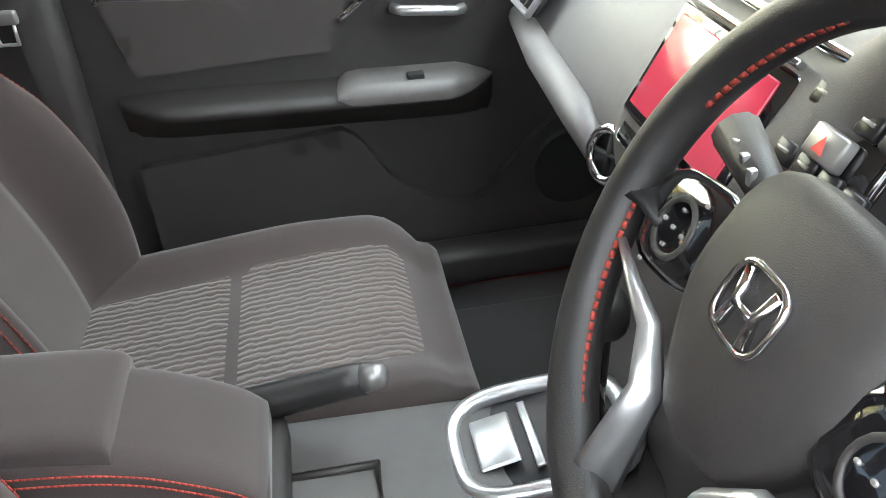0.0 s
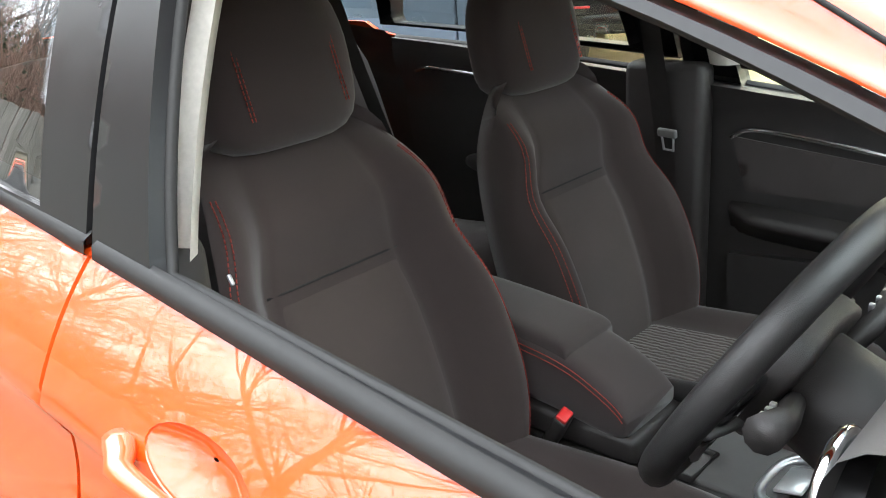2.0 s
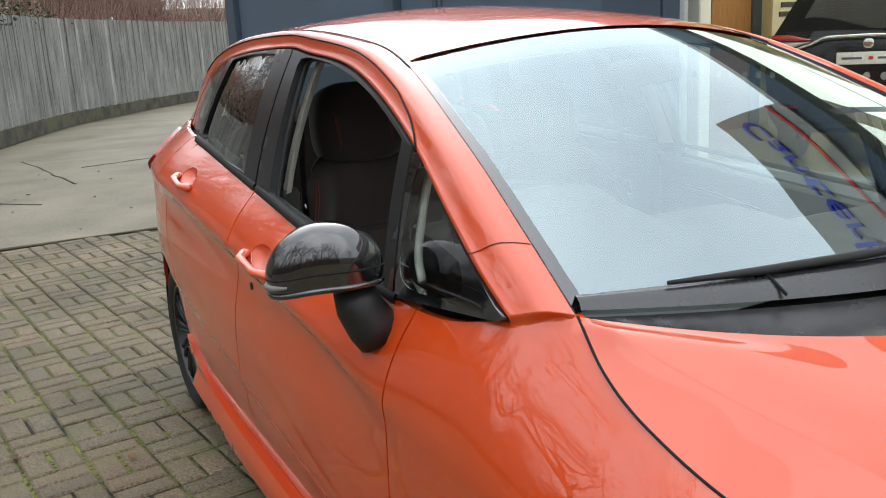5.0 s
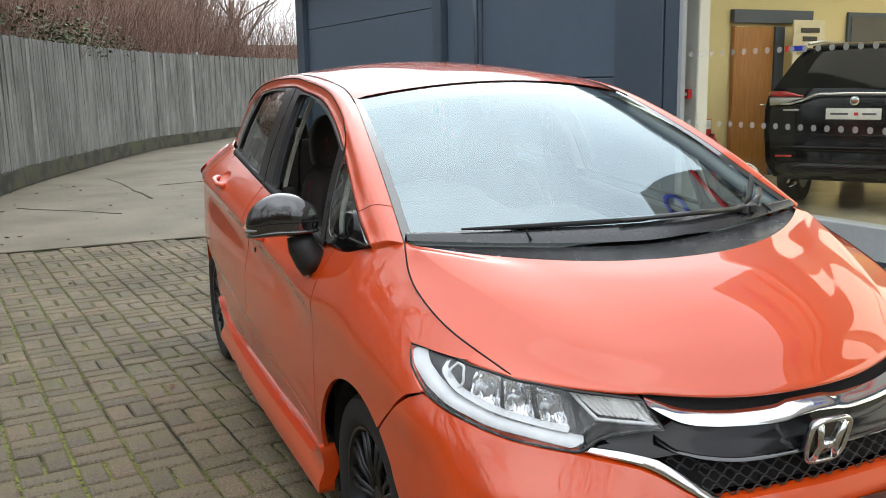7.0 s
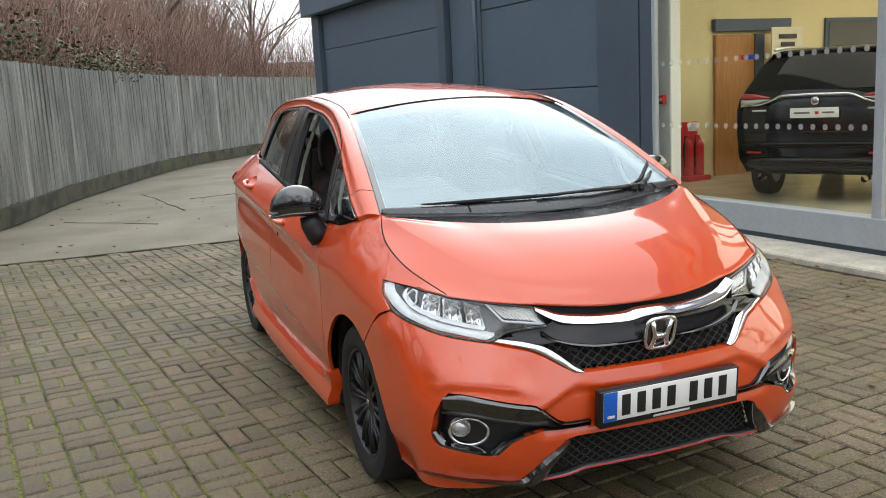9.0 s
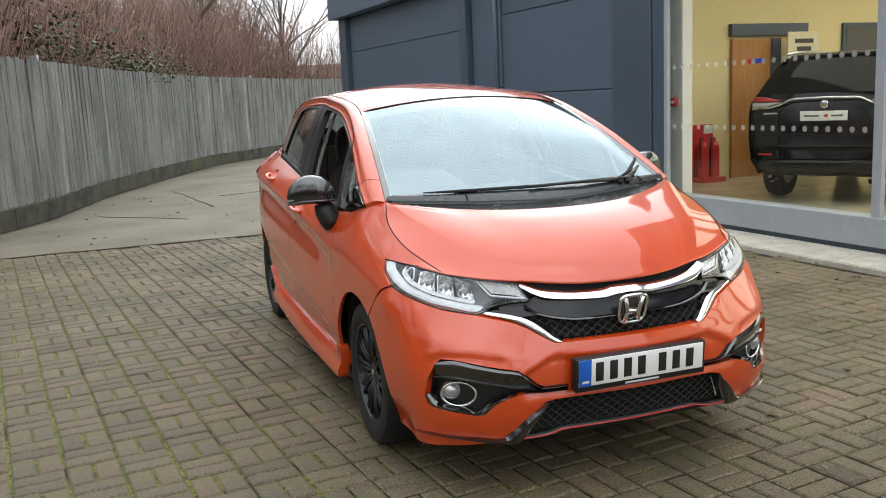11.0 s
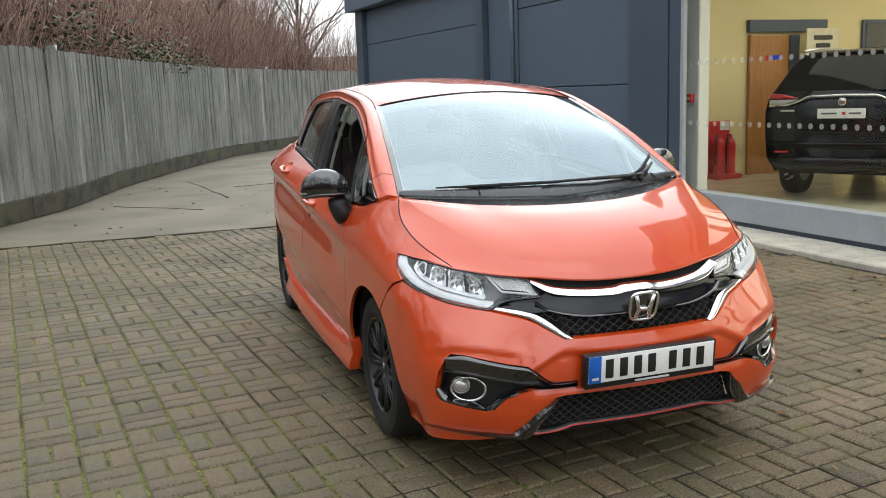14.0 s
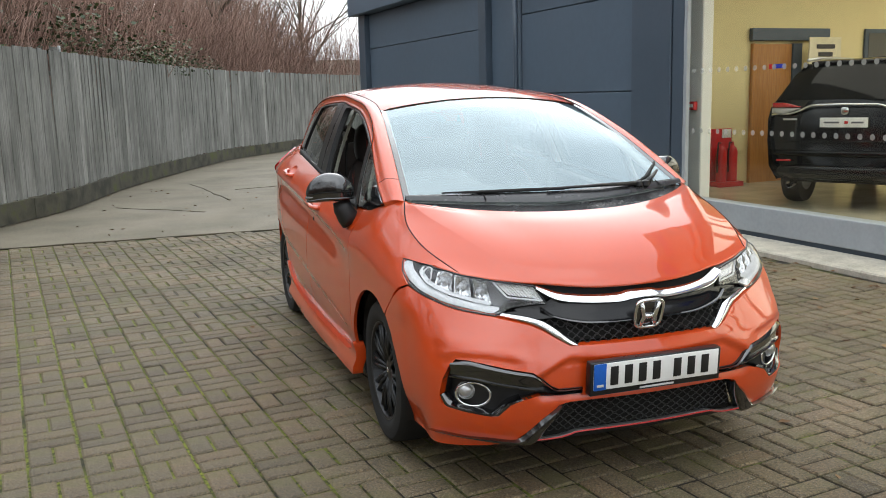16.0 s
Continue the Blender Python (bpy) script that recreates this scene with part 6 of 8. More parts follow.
# ---- cabin ----
def cloth(name, color, ribs=False, scale=900.0):
    m = Mat(name, color, 0.9, 0.0)
    m.b.inputs["Sheen Weight"].default_value = 0.25
    m.b.inputs["Sheen Roughness"].default_value = 0.5
    big = m.noise(5.0, 4.0)
    c = m.ramp(big, ((0.3, tuple(v * 0.82 for v in color)), (0.7, tuple(v * 1.18 for v in color))))
    weave = m.noise(scale, 2.0)
    c = m.mix(0.4, c, m.ramp(weave, ((0.35, tuple(v * 0.6 for v in color)), (0.65, tuple(v * 1.45 for v in color)))))
    # grooves between the ribs are darkened in the colour as well as bumped
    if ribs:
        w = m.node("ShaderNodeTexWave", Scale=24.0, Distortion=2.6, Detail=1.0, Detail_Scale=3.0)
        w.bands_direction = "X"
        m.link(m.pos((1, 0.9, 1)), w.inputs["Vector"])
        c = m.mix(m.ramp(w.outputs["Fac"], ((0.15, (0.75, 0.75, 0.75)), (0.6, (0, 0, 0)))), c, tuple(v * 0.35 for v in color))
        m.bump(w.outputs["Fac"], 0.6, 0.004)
    else:
        m.bump(weave, 0.25, 0.001)
    m.base(c)
    return m.m


SEAT = cloth("charcoal_seat_cloth", (0.036, 0.025, 0.023))
SEAT_IN = cloth("brown_grey_seat_insert", (0.050, 0.037, 0.033))
ARM_CLOTH = cloth("charcoal_armrest_cloth", (0.040, 0.030, 0.029))
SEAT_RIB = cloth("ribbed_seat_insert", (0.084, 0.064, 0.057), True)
VINYL = plain("black_grained_vinyl", (0.030, 0.027, 0.026), 0.48, 0.0, 0.15, 6.0, bump=0.4, bscale=1100)
DOOR_TRIM = plain("charcoal_door_moulding", (0.038, 0.036, 0.0355), 0.42, 0.0, 0.15, 4.0, bump=0.35, bscale=900)
DOOR_CLOTH = cloth("charcoal_door_cloth", (0.060, 0.052, 0.050))
DASH = plain("dark_soft_dashboard", (0.088, 0.083, 0.081), 0.5, 0.0, 0.1, 5.0, bump=0.35, bscale=1000)
ROLL = plain("satin_grey_roll", (0.115, 0.108, 0.105), 0.42, 0.0, 0.08)
SATIN = plain("satin_grey_plastic", (0.26, 0.255, 0.25), 0.32, 0.5, 0.08)
THREAD = plain("red_thread", (0.30, 0.04, 0.028), 0.8)
BUCKLE_RED = plain("red_buckle_plastic", (0.75, 0.03, 0.03), 0.35)
WEB = plain("dark_belt_webbing", (0.035, 0.032, 0.031), 0.6, 0.0, 0.2, 60.0, bump=0.3, bscale=700)
LEATHER = plain("black_wheel_leather", (0.022, 0.021, 0.021), 0.42, 0.0, 0.15, 8.0, bump=0.35, bscale=900)
CARPET = cloth("black_carpet", (0.016, 0.015, 0.015), scale=500)
LINER = plain("pale_headlining", (0.55, 0.53, 0.48), 0.9, 0.0, 0.05, 3.0)


def stitch(path, parent, r=0.0016, gap=0.008, length=0.006):
    """A run of short red stitches along a path."""
    pts = [Vector(p) for p in path]
    b = bmesh.new()
    total = [0.0]
    for p, q in zip(pts, pts[1:]):
        total.append(total[-1] + (q - p).length)

    def at(s):
        for i in range(len(pts) - 1):
            if s <= total[i + 1] or i == len(pts) - 2:
                return pts[i].lerp(pts[i + 1], (s - total[i]) / max(1e-6, total[i + 1] - total[i]))

    s = 0.0
    while s < total[-1] - length:
        tube([at(s), at(s + length)], r, 4, b)
        s += gap
    return part("stitching", b, THREAD, parent, "red stitching")


def front_seat(cx, yb, zc, inner, lean=17.0):
    """yb: where the back meets the cushion; zc: the cushion's height; inner: +1 or -1, the side of the tunnel."""
    L, H = 0.50, 0.655
    wide = Line((0.0, 0.236), (0.5, 0.25), (0.85, 0.240), (1.0, 0.205))
    lift = Line((0.0, -0.012), (0.3, -0.004), (0.8, 0.014), (0.93, 0.004), (1.0, -0.03))
    top = Line((0.0, 0.0), (0.52, 0.0), (0.60, 0.004), (0.80, 0.030), (0.93, 0.016), (1.0, -0.035))

    def cush(t, a, off=0.0):
        """On the cushion: t from the back to the front, a across from -1 to 1."""
        e = abs(a)
        k = 1 - 0.55 * smooth01((t - 0.6) / 0.4)
        return (cx + a * wide(t), yb - 0.03 + (L + 0.03) * t, zc + lift(t) + (top(e) * k if e < 0.93 else top(e)) + off)

    def cush_row(t, drop=0.0):
        n = 30
        row = [cush(t, -1 + 2 * k / n) for k in range(n + 1)]
        w = wide(t)
        low = [(cx + w * 0.98, row[0][1], zc - 0.09), (cx + w * 0.90, row[0][1], zc - 0.135), (cx, row[0][1], zc - 0.14), (cx - w * 0.90, row[0][1], zc - 0.135), (cx - w * 0.98, row[0][1], zc - 0.09)]
        return row + low

    rows = [cush_row(k / 22) for k in range(23)]
    for s_, dy in ((0.9, 0.018), (0.68, 0.03), (0.35, 0.034), (0.0, 0.034)):
        mid = zc - 0.065
        rows.append([(cx + (p[0] - cx) * (0.86 + 0.14 * s_), p[1] + dy, mid + (p[2] - mid) * s_) for p in cush_row(1.0)])
    seat = part("front_seat", grid(rows, closed=True, flip=True), SEAT, car, "dark cloth front seat with red stitching")
    for t0, t1, a0 in ((0.02, 0.450, 0.57), (0.456, 0.95, 0.60)):
        r = []
        for k in range(11):
            t = t0 + (t1 - t0) * k / 10
            h = 0.0025 if 0 < k < 10 else -0.001
            r.append([cush(t, a0 * (-1 + 2 * i / 16) * (1 + 0.1 * t), h if 0 < i < 16 else -0.003) for i in range(17)])
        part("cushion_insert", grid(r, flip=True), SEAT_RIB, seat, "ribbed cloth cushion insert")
    for sgn in (inner, -inner):
        for dz in (0.0, -0.008):
            stitch([cush(0.1 + 0.9 * k / 16, sgn * 0.985)[:2] + (cush(0.1 + 0.9 * k / 16, sgn * 0.985)[2] + 0.004 + dz,) for k in range(17)], seat, 0.0011)
    base_m = pose(cx, yb, zc - 0.06, lean, 0, 0)
    bw = Line((0.0, 0.225), (0.2, 0.25), (0.5, 0.252), (0.7, 0.235), (0.86, 0.205), (0.95, 0.18), (1.0, 0.15))
    bfront = Line((0.0, 0.0), (0.50, 0.002), (0.57, -0.002), (0.80, 0.085), (0.92, 0.08), (1.0, 0.04))
    bamp = Line((0.0, 0.75), (0.25, 1.0), (0.5, 0.95), (0.75, 0.5), (0.9, 0.18), (1.0, 0.0))
    belly = Line((0.0, 0.0), (0.25, 0.012), (0.5, 0.004), (0.655, -0.012), (0.82, 0.012), (1.0, -0.045))

    def back(t, a, off=0.0):
        e = abs(a)
        return tuple(base_m @ Vector((a * bw(t), bfront(e) * bamp(t) + belly(t) + off, t * H)))

    def back_row(t):
        n = 32
        row = [back(t, -1 + 2 * k / n) for k in range(n + 1)]
        d = -0.085 + 0.03 * smooth01((t - 0.8) / 0.2)
        return row + [tuple(base_m @ Vector((x * bw(t), d + dd, t * H))) for x, dd in ((1.0, 0.05), (0.92, 0.0), (0.4, -0.02), (-0.4, -0.02), (-0.92, 0.0), (-1.0, 0.05))]

    rows = [back_row(k / 26) for k in range(27)]
    cap = rows[-1]
    mid = Vector((0, 0, 0))
    for p in cap:
        mid += Vector(p) / len(cap)
    for s_, up in ((0.88, 0.012), (0.55, 0.02), (0.0, 0.022)):
        rows.append([tuple(mid + (Vector(p) - mid) * s_ + Vector((0, 0, up))) for p in cap])
    bk = part("backrest", grid(rows, closed=True, flip=True), SEAT, seat, "bolstered dark cloth backrest")
    r = [[back(0.04 + 0.612 * k / 12, 0.53 * (-1 + 2 * i / 16), 0.003 if 0 < i < 16 and 0 < k < 12 else -0.004) for i in range(17)] for k in range(13)]
    part("back_insert", grid(r, flip=True), SEAT_IN, bk, "brown-grey backrest insert")
    # thin black rod in place of the shaded groove above the insert
    part("crease", tube([back(0.655, 0.55 * (-1 + 2 * i / 10), -0.001) for i in range(11)], 0.0026, 6), RUBBER, bk)
    for sgn in (1, -1):
        for da in (0.0, 0.035):
            stitch([back(0.05 + 0.85 * k / 22, sgn * (0.93 - da), 0.001) for k in range(23)], bk, 0.0012)

    def put(b):
        bmesh.ops.transform(b, matrix=base_m, verts=b.verts)
        return b

    def head(p):
        q = p.copy()
        q.x *= 1 - 0.12 * smooth01(p.z / 0.12)
        q.y += 0.01 * math.cos(p.x * 12) if p.y > 0 else 0
        return q

    hr = part("headrest", put(pillow(0.292, 0.12, 0.245, (0, -0.035, H + 0.102), (-8, 0, 0), 4.2, shape=head, seg=20)), SEAT, seat, "dark padded headrest")
    for sgn in (1, -1):
        part("headrest_post", put(tube([(sgn * 0.07, -0.04, H - 0.03), (sgn * 0.07, -0.035, H + 0.05)], 0.006, 8)), CHROME, hr, "steel headrest post")
        for dx in (0.0, 0.006):
            stitch([base_m @ Vector((sgn * (0.085 + dx), 0.029, H - 0.03 + z)) for z in (0.05, 0.09, 0.14, 0.2)], hr, 0.0012)
    part("seat_base", box(0.40, 0.40, 0.16, (cx, yb + 0.23, zc - 0.21), 0.03), VINYL, seat, "black seat base")
    part("recliner_cover", pillow(0.03, 0.30, 0.10, (cx + inner * 0.25, yb + 0.06, zc - 0.11), (0, 0, 0), 4, seg=8), VINYL, seat)
    return seat


front_seat(-0.365, -1.365, 0.492, 1)
front_seat(0.36, -1.305, 0.540, -1)

# rear bench
rb = part("rear_seat", pillow(1.22, 0.50, 0.22, (0, -2.02, 0.52), (4, 0, 0), 5, seg=16), SEAT, car, "dark cloth rear bench")
part("backrest", pillow(1.22, 0.16, 0.62, (0, -2.36, 0.86), (20, 0, 0), 5, seg=16), SEAT, rb, "dark rear backrest")
for x in (-0.40, 0.0, 0.40):
    part("headrest", pillow(0.25, 0.10, 0.15, (x, -2.50, 1.20), (12, 0, 0), 3.4, seg=12), SEAT, rb, "dark rear headrest")

# cabin floor, tunnel and roof lining
part("carpet", box(1.36, 2.2, 0.02, (0, -1.25, 0.285), 0.004), CARPET, car, "black carpet")
part("floor_mat", box(0.44, 0.5, 0.012, (-0.36, -0.62, 0.305), 0.005), CARPET, car, "black floor mat")
for m in (1, -1):
    part("sill_trim", box(0.07, 1.05, 0.07, (0.66 * m, -0.88, 0.36), 0.015), VINYL, car, "black sill trim")
rows = []
for g in GUTTER[25:-3]:
    rows.append([(g[0] * s * 0.99, g[1], g[2] - 0.02 + 0.045 * (1 - s * s)) for s in np.linspace(-1, 1, 13)])
part("headlining", grid(rows, flip=True), LINER, car, "pale headlining")
for m in (1, -1):
    pts = [(g[0] * m * 0.985 - 0.012 * m, g[1] - 0.03, g[2] - 0.028) for g in GUTTER[1:27]]
    part("pillar_trim", tube(pts, 0.024, 8), WHITE_TRIM, car, "pale windscreen pillar trim")
    sash = [((house_x(y, z) - 0.04) * m, y, z) for y, z in curve([(-0.492, 1.21), (-0.470, 1.10), (-0.452, 1.03), (-0.42, 0.99)], 4)]
    part("sash_trim", tube(sash, 0.009, 8), WHITE_TRIM, doors[0 if m > 0 else 1], "pale inner sash trim")
    # centre pillar: pale above, black below
    b = bmesh.new()
    rws = []
    for k in range(9):
        z = 1.045 + 0.365 * k / 8
        x = house_x(-1.35, z) - 0.045
        rws.append([(x * m, -1.285 - 0.005 * k, z), ((x - 0.02) * m, -1.30 - 0.005 * k, z), ((x - 0.026) * m, -1.325 - 0.005 * k, z), ((x - 0.012) * m, -1.35 - 0.005 * k, z)])
    part("centre_pillar", grid(rws, flip=m < 0), WHITE_TRIM, car, "pale upper centre pillar trim")
    part("centre_pillar", box(0.07, 0.20, 0.74, (0.665 * m, -1.44, 0.68), 0.02), VINYL, car, "black lower centre pillar trim")
    # orange jamb seen at the open window's rear edge
    if m > 0:
        part("door_jamb", box(0.008, 0.012, 0.075, (0.699 * m, -1.322, 1.085), 0.003, (-9, 0, 0)), ORANGE, car, "orange door jamb")
    # rubber runs inside the front door frame
    path = [((house_x(y, z) - (0.022 if m > 0 else 0.03)) * m, y, z - (0.004 if m > 0 else 0.0)) for y, z in refine(open_f, 0.05)]
    part("window_seal", tube(path, 0.008, 6, closed=True), RUBBER, doors[0 if m > 0 else 1], "black rubber window seal")

# rear quarters and inner skins
for m in (1, -1):
    for y0, y1, dr in ((-1.385, -0.42, doors), (-2.33, -1.53, rear_doors)):
        inner_line = [(y0, 0.34), (y1, 0.34)] + [(y1, BELT_Z(y1) + (0.012 + LOW[True] if m < 0 else -0.022))] + belt(y1, y0, 8, 0.012 + LOW[True] if m < 0 else -0.022)[1:]

        def inner_fn(y, z, d, m=m):
            t = (z - 0.34) / 0.68
            x = 0.735 - 0.02 * t - (0.05 if m < 0 else 0.022) * smooth01((z - 0.90) / 0.12)
            x -= 0.012 * math.exp(-(((z - 0.86) / 0.10) ** 2))
            return (x + d, y, z)

        b = skin(inner_line, inner_fn, step=0.03, depth=0.03, mirror=m < 0, flip=True)
        lining = part("door_lining", b, DOOR_TRIM, dr[0 if m > 0 else 1], "charcoal door lining")
        if y0 > -2:
            k = [(-1.30, 0.882), (-0.92, 0.848), (-0.96, 0.76), (-1.27, 0.755)]
            b = skin(k, lambda y, z, d: (inner_fn(y, z, 0)[0] - 0.004 + d, y, z), step=0.03, depth=0.004, mirror=m < 0, flip=True)
            part("cloth_panel", b, DOOR_CLOTH, lining, "dark cloth door insert")
            path = [(inner_fn(y, z, 0)[0] - 0.012, y, z) for y, z in curve([(-1.30, 0.882), (-1.25, 0.903), (-1.1, 0.893), (-0.90, 0.866), (-0.885, 0.858), (-0.94, 0.815)], 5)]
            b = tube([(p[0] * m, p[1], p[2]) for p in path], 0.0065, 6)
            part("trim_strip", b, CHROME, lining, "slim bright trim strip")

            rows, pad = [], []
            for k in range(31):
                y = -1.305 + 0.61 * k / 30
                ends = min(1.0, 7 * min(k + 0.6, 30.4 - k) / 30) ** 0.6
                d, zt = 0.085 * ends, 0.722 - 0.05 * (y + 1.305)
                x0 = inner_fn(y, zt, 0)[0] + 0.012
                rows.append([((x0 - q * d) * m, y, zt + h) for q, h in ((0.0, 0.012), (0.3, 0.004), (0.75, 0.0), (0.95, -0.006), (1.0, -0.016), (0.9, -0.026), (0.55, -0.045), (0.0, -0.085))])
                if y > -0.965:
                    e = min(1.0, (y + 0.965) / 0.03) * min(1.0, (-0.690 - y) / 0.06)
                    pad.append([((x0 - q * d) * m, y, zt + h * e - 0.003 * (1 - e)) for q, h in ((0.1, 0.020), (0.3, 0.020), (0.85, 0.016), (1.0, 0.008), (1.04, -0.006), (1.0, -0.018))])
            b = grid(rows)
            bmesh.ops.recalc_face_normals(b, faces=b.faces)
            ar = part("armrest", b, VINYL, lining, "dark padded door armrest")
            b = grid(pad)
            bmesh.ops.recalc_face_normals(b, faces=b.faces)
            part("switch_panel", b, ROLL, ar, "satin grey window switch panel")
            part("window_switch", box(0.018, 0.028, 0.012, (0.672 * m, -0.83, 0.717), 0.003), RUBBER, ar, "black window switch")
            b = tube([(0.705 * m, -0.855, 0.822), (0.69 * m, -0.84, 0.82), (0.69 * m, -0.755, 0.810), (0.705 * m, -0.74, 0.808)], 0.009, 8)
            part("door_pull", b, SILVER, lining, "silver inner door handle")
            cup = [(-0.795 + 0.095 * math.cos(t), 0.815 + 0.036 * math.sin(t)) for t in np.linspace(0, 2 * math.pi, 25)[:-1]]
            b = skin(cup, lambda y, z, d: (inner_fn(y, z, 0)[0] - 0.003 + d, y, z), step=0.03, depth=0.006, mirror=m < 0, flip=True)
            part("pull_cup", b, VINYL, lining, "dark handle recess")
            pk = [(-1.30, 0.60)] + curve([(-0.96, 0.625), (-0.93, 0.60), (-0.88, 0.52), (-0.80, 0.462), (-0.73, 0.455), (-0.66, 0.53), (-0.58, 0.60), (-0.50, 0.62)], 5) + [(-0.44, 0.60), (-0.44, 0.36), (-1.30, 0.36)]
            b = skin(pk, lambda y, z, d: (inner_fn(y, z, 0)[0] - 0.022 + d, y, z), step=0.03, depth=0.022, mirror=m < 0, flip=True)
            part("door_pocket", b, DOOR_TRIM, lining, "moulded lower door pocket")
            sp = lathe([(0.0, 0.075), (0.008, 0.07), (0.006, 0.0)], 28, "x", (0, 0, 0))
            bmesh.ops.transform(sp, matrix=pose(0.702 * m, -0.56, 0.50, 0, 0, 180 if m > 0 else 0), verts=sp.verts)
            part("speaker", sp, RUBBER, lining, "round black speaker grille")
        else:
            b = tube([((inner_fn(y, z, 0)[0] - 0.012) * m, y, z) for y, z in ((-2.24, 0.985), (-2.18, 1.0), (-1.85, 0.975))], 0.006, 6)
            part("trim_strip", b, CHROME, lining, "slim bright trim strip")
            b = pillow(0.09, 0.45, 0.05, (0.68 * m, -1.85, 0.72), (-6, 0, 0), 3.5, seg=12)
            part("armrest", b, VINYL, lining, "dark padded door armrest")
    qb = skin([(-2.33, 0.5), (-2.33, 1.10)] + belt(-2.36, -2.9, 6)[1:] + [(-2.9, 0.5)], lambda y, z, d: (side_x(y, z) - 0.07 + d, y, z), step=0.06, depth=0, mirror=m < 0, flip=True)
    part("quarter_lining", qb, VINYL, car, "black rear quarter lining")
part("load_cover", box(1.2, 0.5, 0.02, (0, -2.75, 1.0), 0.004), CARPET, car, "black load cover")

# ---- tunnel, armrest, handbrake ----
part("console", box(0.19, 0.95, 0.24, (0.0, -1.03, 0.415), 0.02), VINYL, car, "black centre console")
con = car.children[-1]
part("console_top", box(0.165, 0.34, 0.014, (-0.005, -1.0, 0.536), 0.006, (-2, 0, 0)), DASH, con, "grey console tray")
part("storage_box", box(0.075, 0.09, 0.10, (0.045, -1.03, 0.492), 0.008), RUBBER, con, "black storage cup")
b = bmesh.new()
frame_p = [(0.045 + 0.042 * x, -1.03 + 0.05 * y, 0.545) for x, y in ((-1, -1), (1, -1), (1, 1), (-1, 1))]
part("storage_rim", tube(frame_p, 0.006, 6, closed=True), VINYL, con)


def arm_loft(rows, half, cx):
    """A padded block along the car: rows of (y, top, bottom), with a rounded cross-section."""
    loops = []
    for y, top, low in rows:
        ring = []
        for k in range(28):
            a = 2 * math.pi * k / 28
            cs, sn = math.cos(a), math.sin(a)
            ring.append((cx + half * math.copysign(abs(cs) ** 0.32, cs), y, (top + low) / 2 + (top - low) / 2 * math.copysign(abs(sn) ** 0.32, sn)))
        loops.append(ring)
    for ends, at in ((loops[0], 0), (loops[-1], len(loops))):
        mid = sum((Vector(p) for p in ends), Vector()) / len(ends)
        cap = [tuple(mid.lerp(Vector(p), 0.02)) for p in ends]
        loops = [cap] + loops if at == 0 else loops + [cap]
    b = grid(loops, closed=True)
    bmesh.ops.recalc_face_normals(b, faces=b.faces)
    return b


arm_rows = curve([(-1.54, 0.728, 0.605), (-1.40, 0.722, 0.600), (-1.26, 0.708, 0.590), (-1.19, 0.692, 0.582), (-1.14, 0.668, 0.576), (-1.105, 0.645, 0.576), (-1.084, 0.620, 0.588)], 4)
ab = part("armrest_box", arm_loft(arm_rows, 0.076, 0.030), ARM_CLOTH, car, "dark padded centre armrest with red stitching")
lid_rows = curve([(-1.54, 0.744, 0.66), (-1.40, 0.738, 0.66), (-1.26, 0.725, 0.66), (-1.215, 0.716, 0.66), (-1.204, 0.704, 0.66)], 4)
part("lid", arm_loft(lid_rows, 0.072, 0.026), ARM_CLOTH, ab, "raised rear part of the armrest lid")
for dz in (0.0, -0.010):
    stitch([(0.1065, y, (top + low) / 2 + (top - low) * 0.40 + dz) for y, top, low in arm_rows[:-1]], ab, 0.0013, 0.0055, 0.005)
part("console_side", box(0.17, 0.50, 0.05, (0.02, -1.32, 0.562), 0.012), VINYL, ab, "black console side under the armrest")
part("handbrake", tube([(-0.085, -1.24, 0.545), (-0.075, -1.12, 0.585), (-0.052, -1.0, 0.618), (-0.045, -0.98, 0.624)], [0.02, 0.021, 0.019, 0.018], 12), LEATHER, car, "black handbrake lever")
hb = car.children[-1]
part("release_button", tube([(-0.045, -0.98, 0.624), (-0.037, -0.96, 0.631)], [0.0165, 0.012], 12), SATIN, hb, "pale grey release button")
part("handbrake_boot", pillow(0.07, 0.16, 0.09, (-0.085, -1.18, 0.505), (20, 0, 0), 3, seg=10), VINYL, hb)


def buckle(at, tilt, name="seat_buckle"):
    b = box(0.034, 0.026, 0.085, (0, 0, 0.0), 0.006)
    bmesh.ops.transform(b, matrix=pose(*at, *tilt), verts=b.verts)
    bk = part(name, b, VINYL, car, "black seat belt buckle with red button")
    b = box(0.026, 0.020, 0.016, (0, 0, 0.041), 0.003)
    bmesh.ops.transform(b, matrix=pose(*at, *tilt), verts=b.verts)
    part("button", b, BUCKLE_RED, bk, "red release button")


buckle((0.122, -1.205, 0.575), (-30, 18, 0))
buckle((-0.078, -1.235, 0.578), (-25, 0, 0))
# gear selector
gx, gy, gz = 0.0, -0.80, 0.538
gear = part("gear_selector", pillow(0.17, 0.20, 0.03, (gx, gy, gz - 0.008), (8, 0, 0), 4, seg=12), BLACK_FILM, car, "black gear selector with bright surround")
ring = [(gx + 0.078 * math.copysign(abs(math.cos(t)) ** 0.6, math.cos(t)), gy + 0.095 * math.copysign(abs(math.sin(t)) ** 0.6, math.sin(t)), gz + 0.008 + 0.014 * math.sin(t)) for t in np.linspace(0, 2 * math.pi, 37)[:-1]]
part("surround", tube(ring, 0.011, 8, closed=True), SILVER, gear, "silver oval surround")
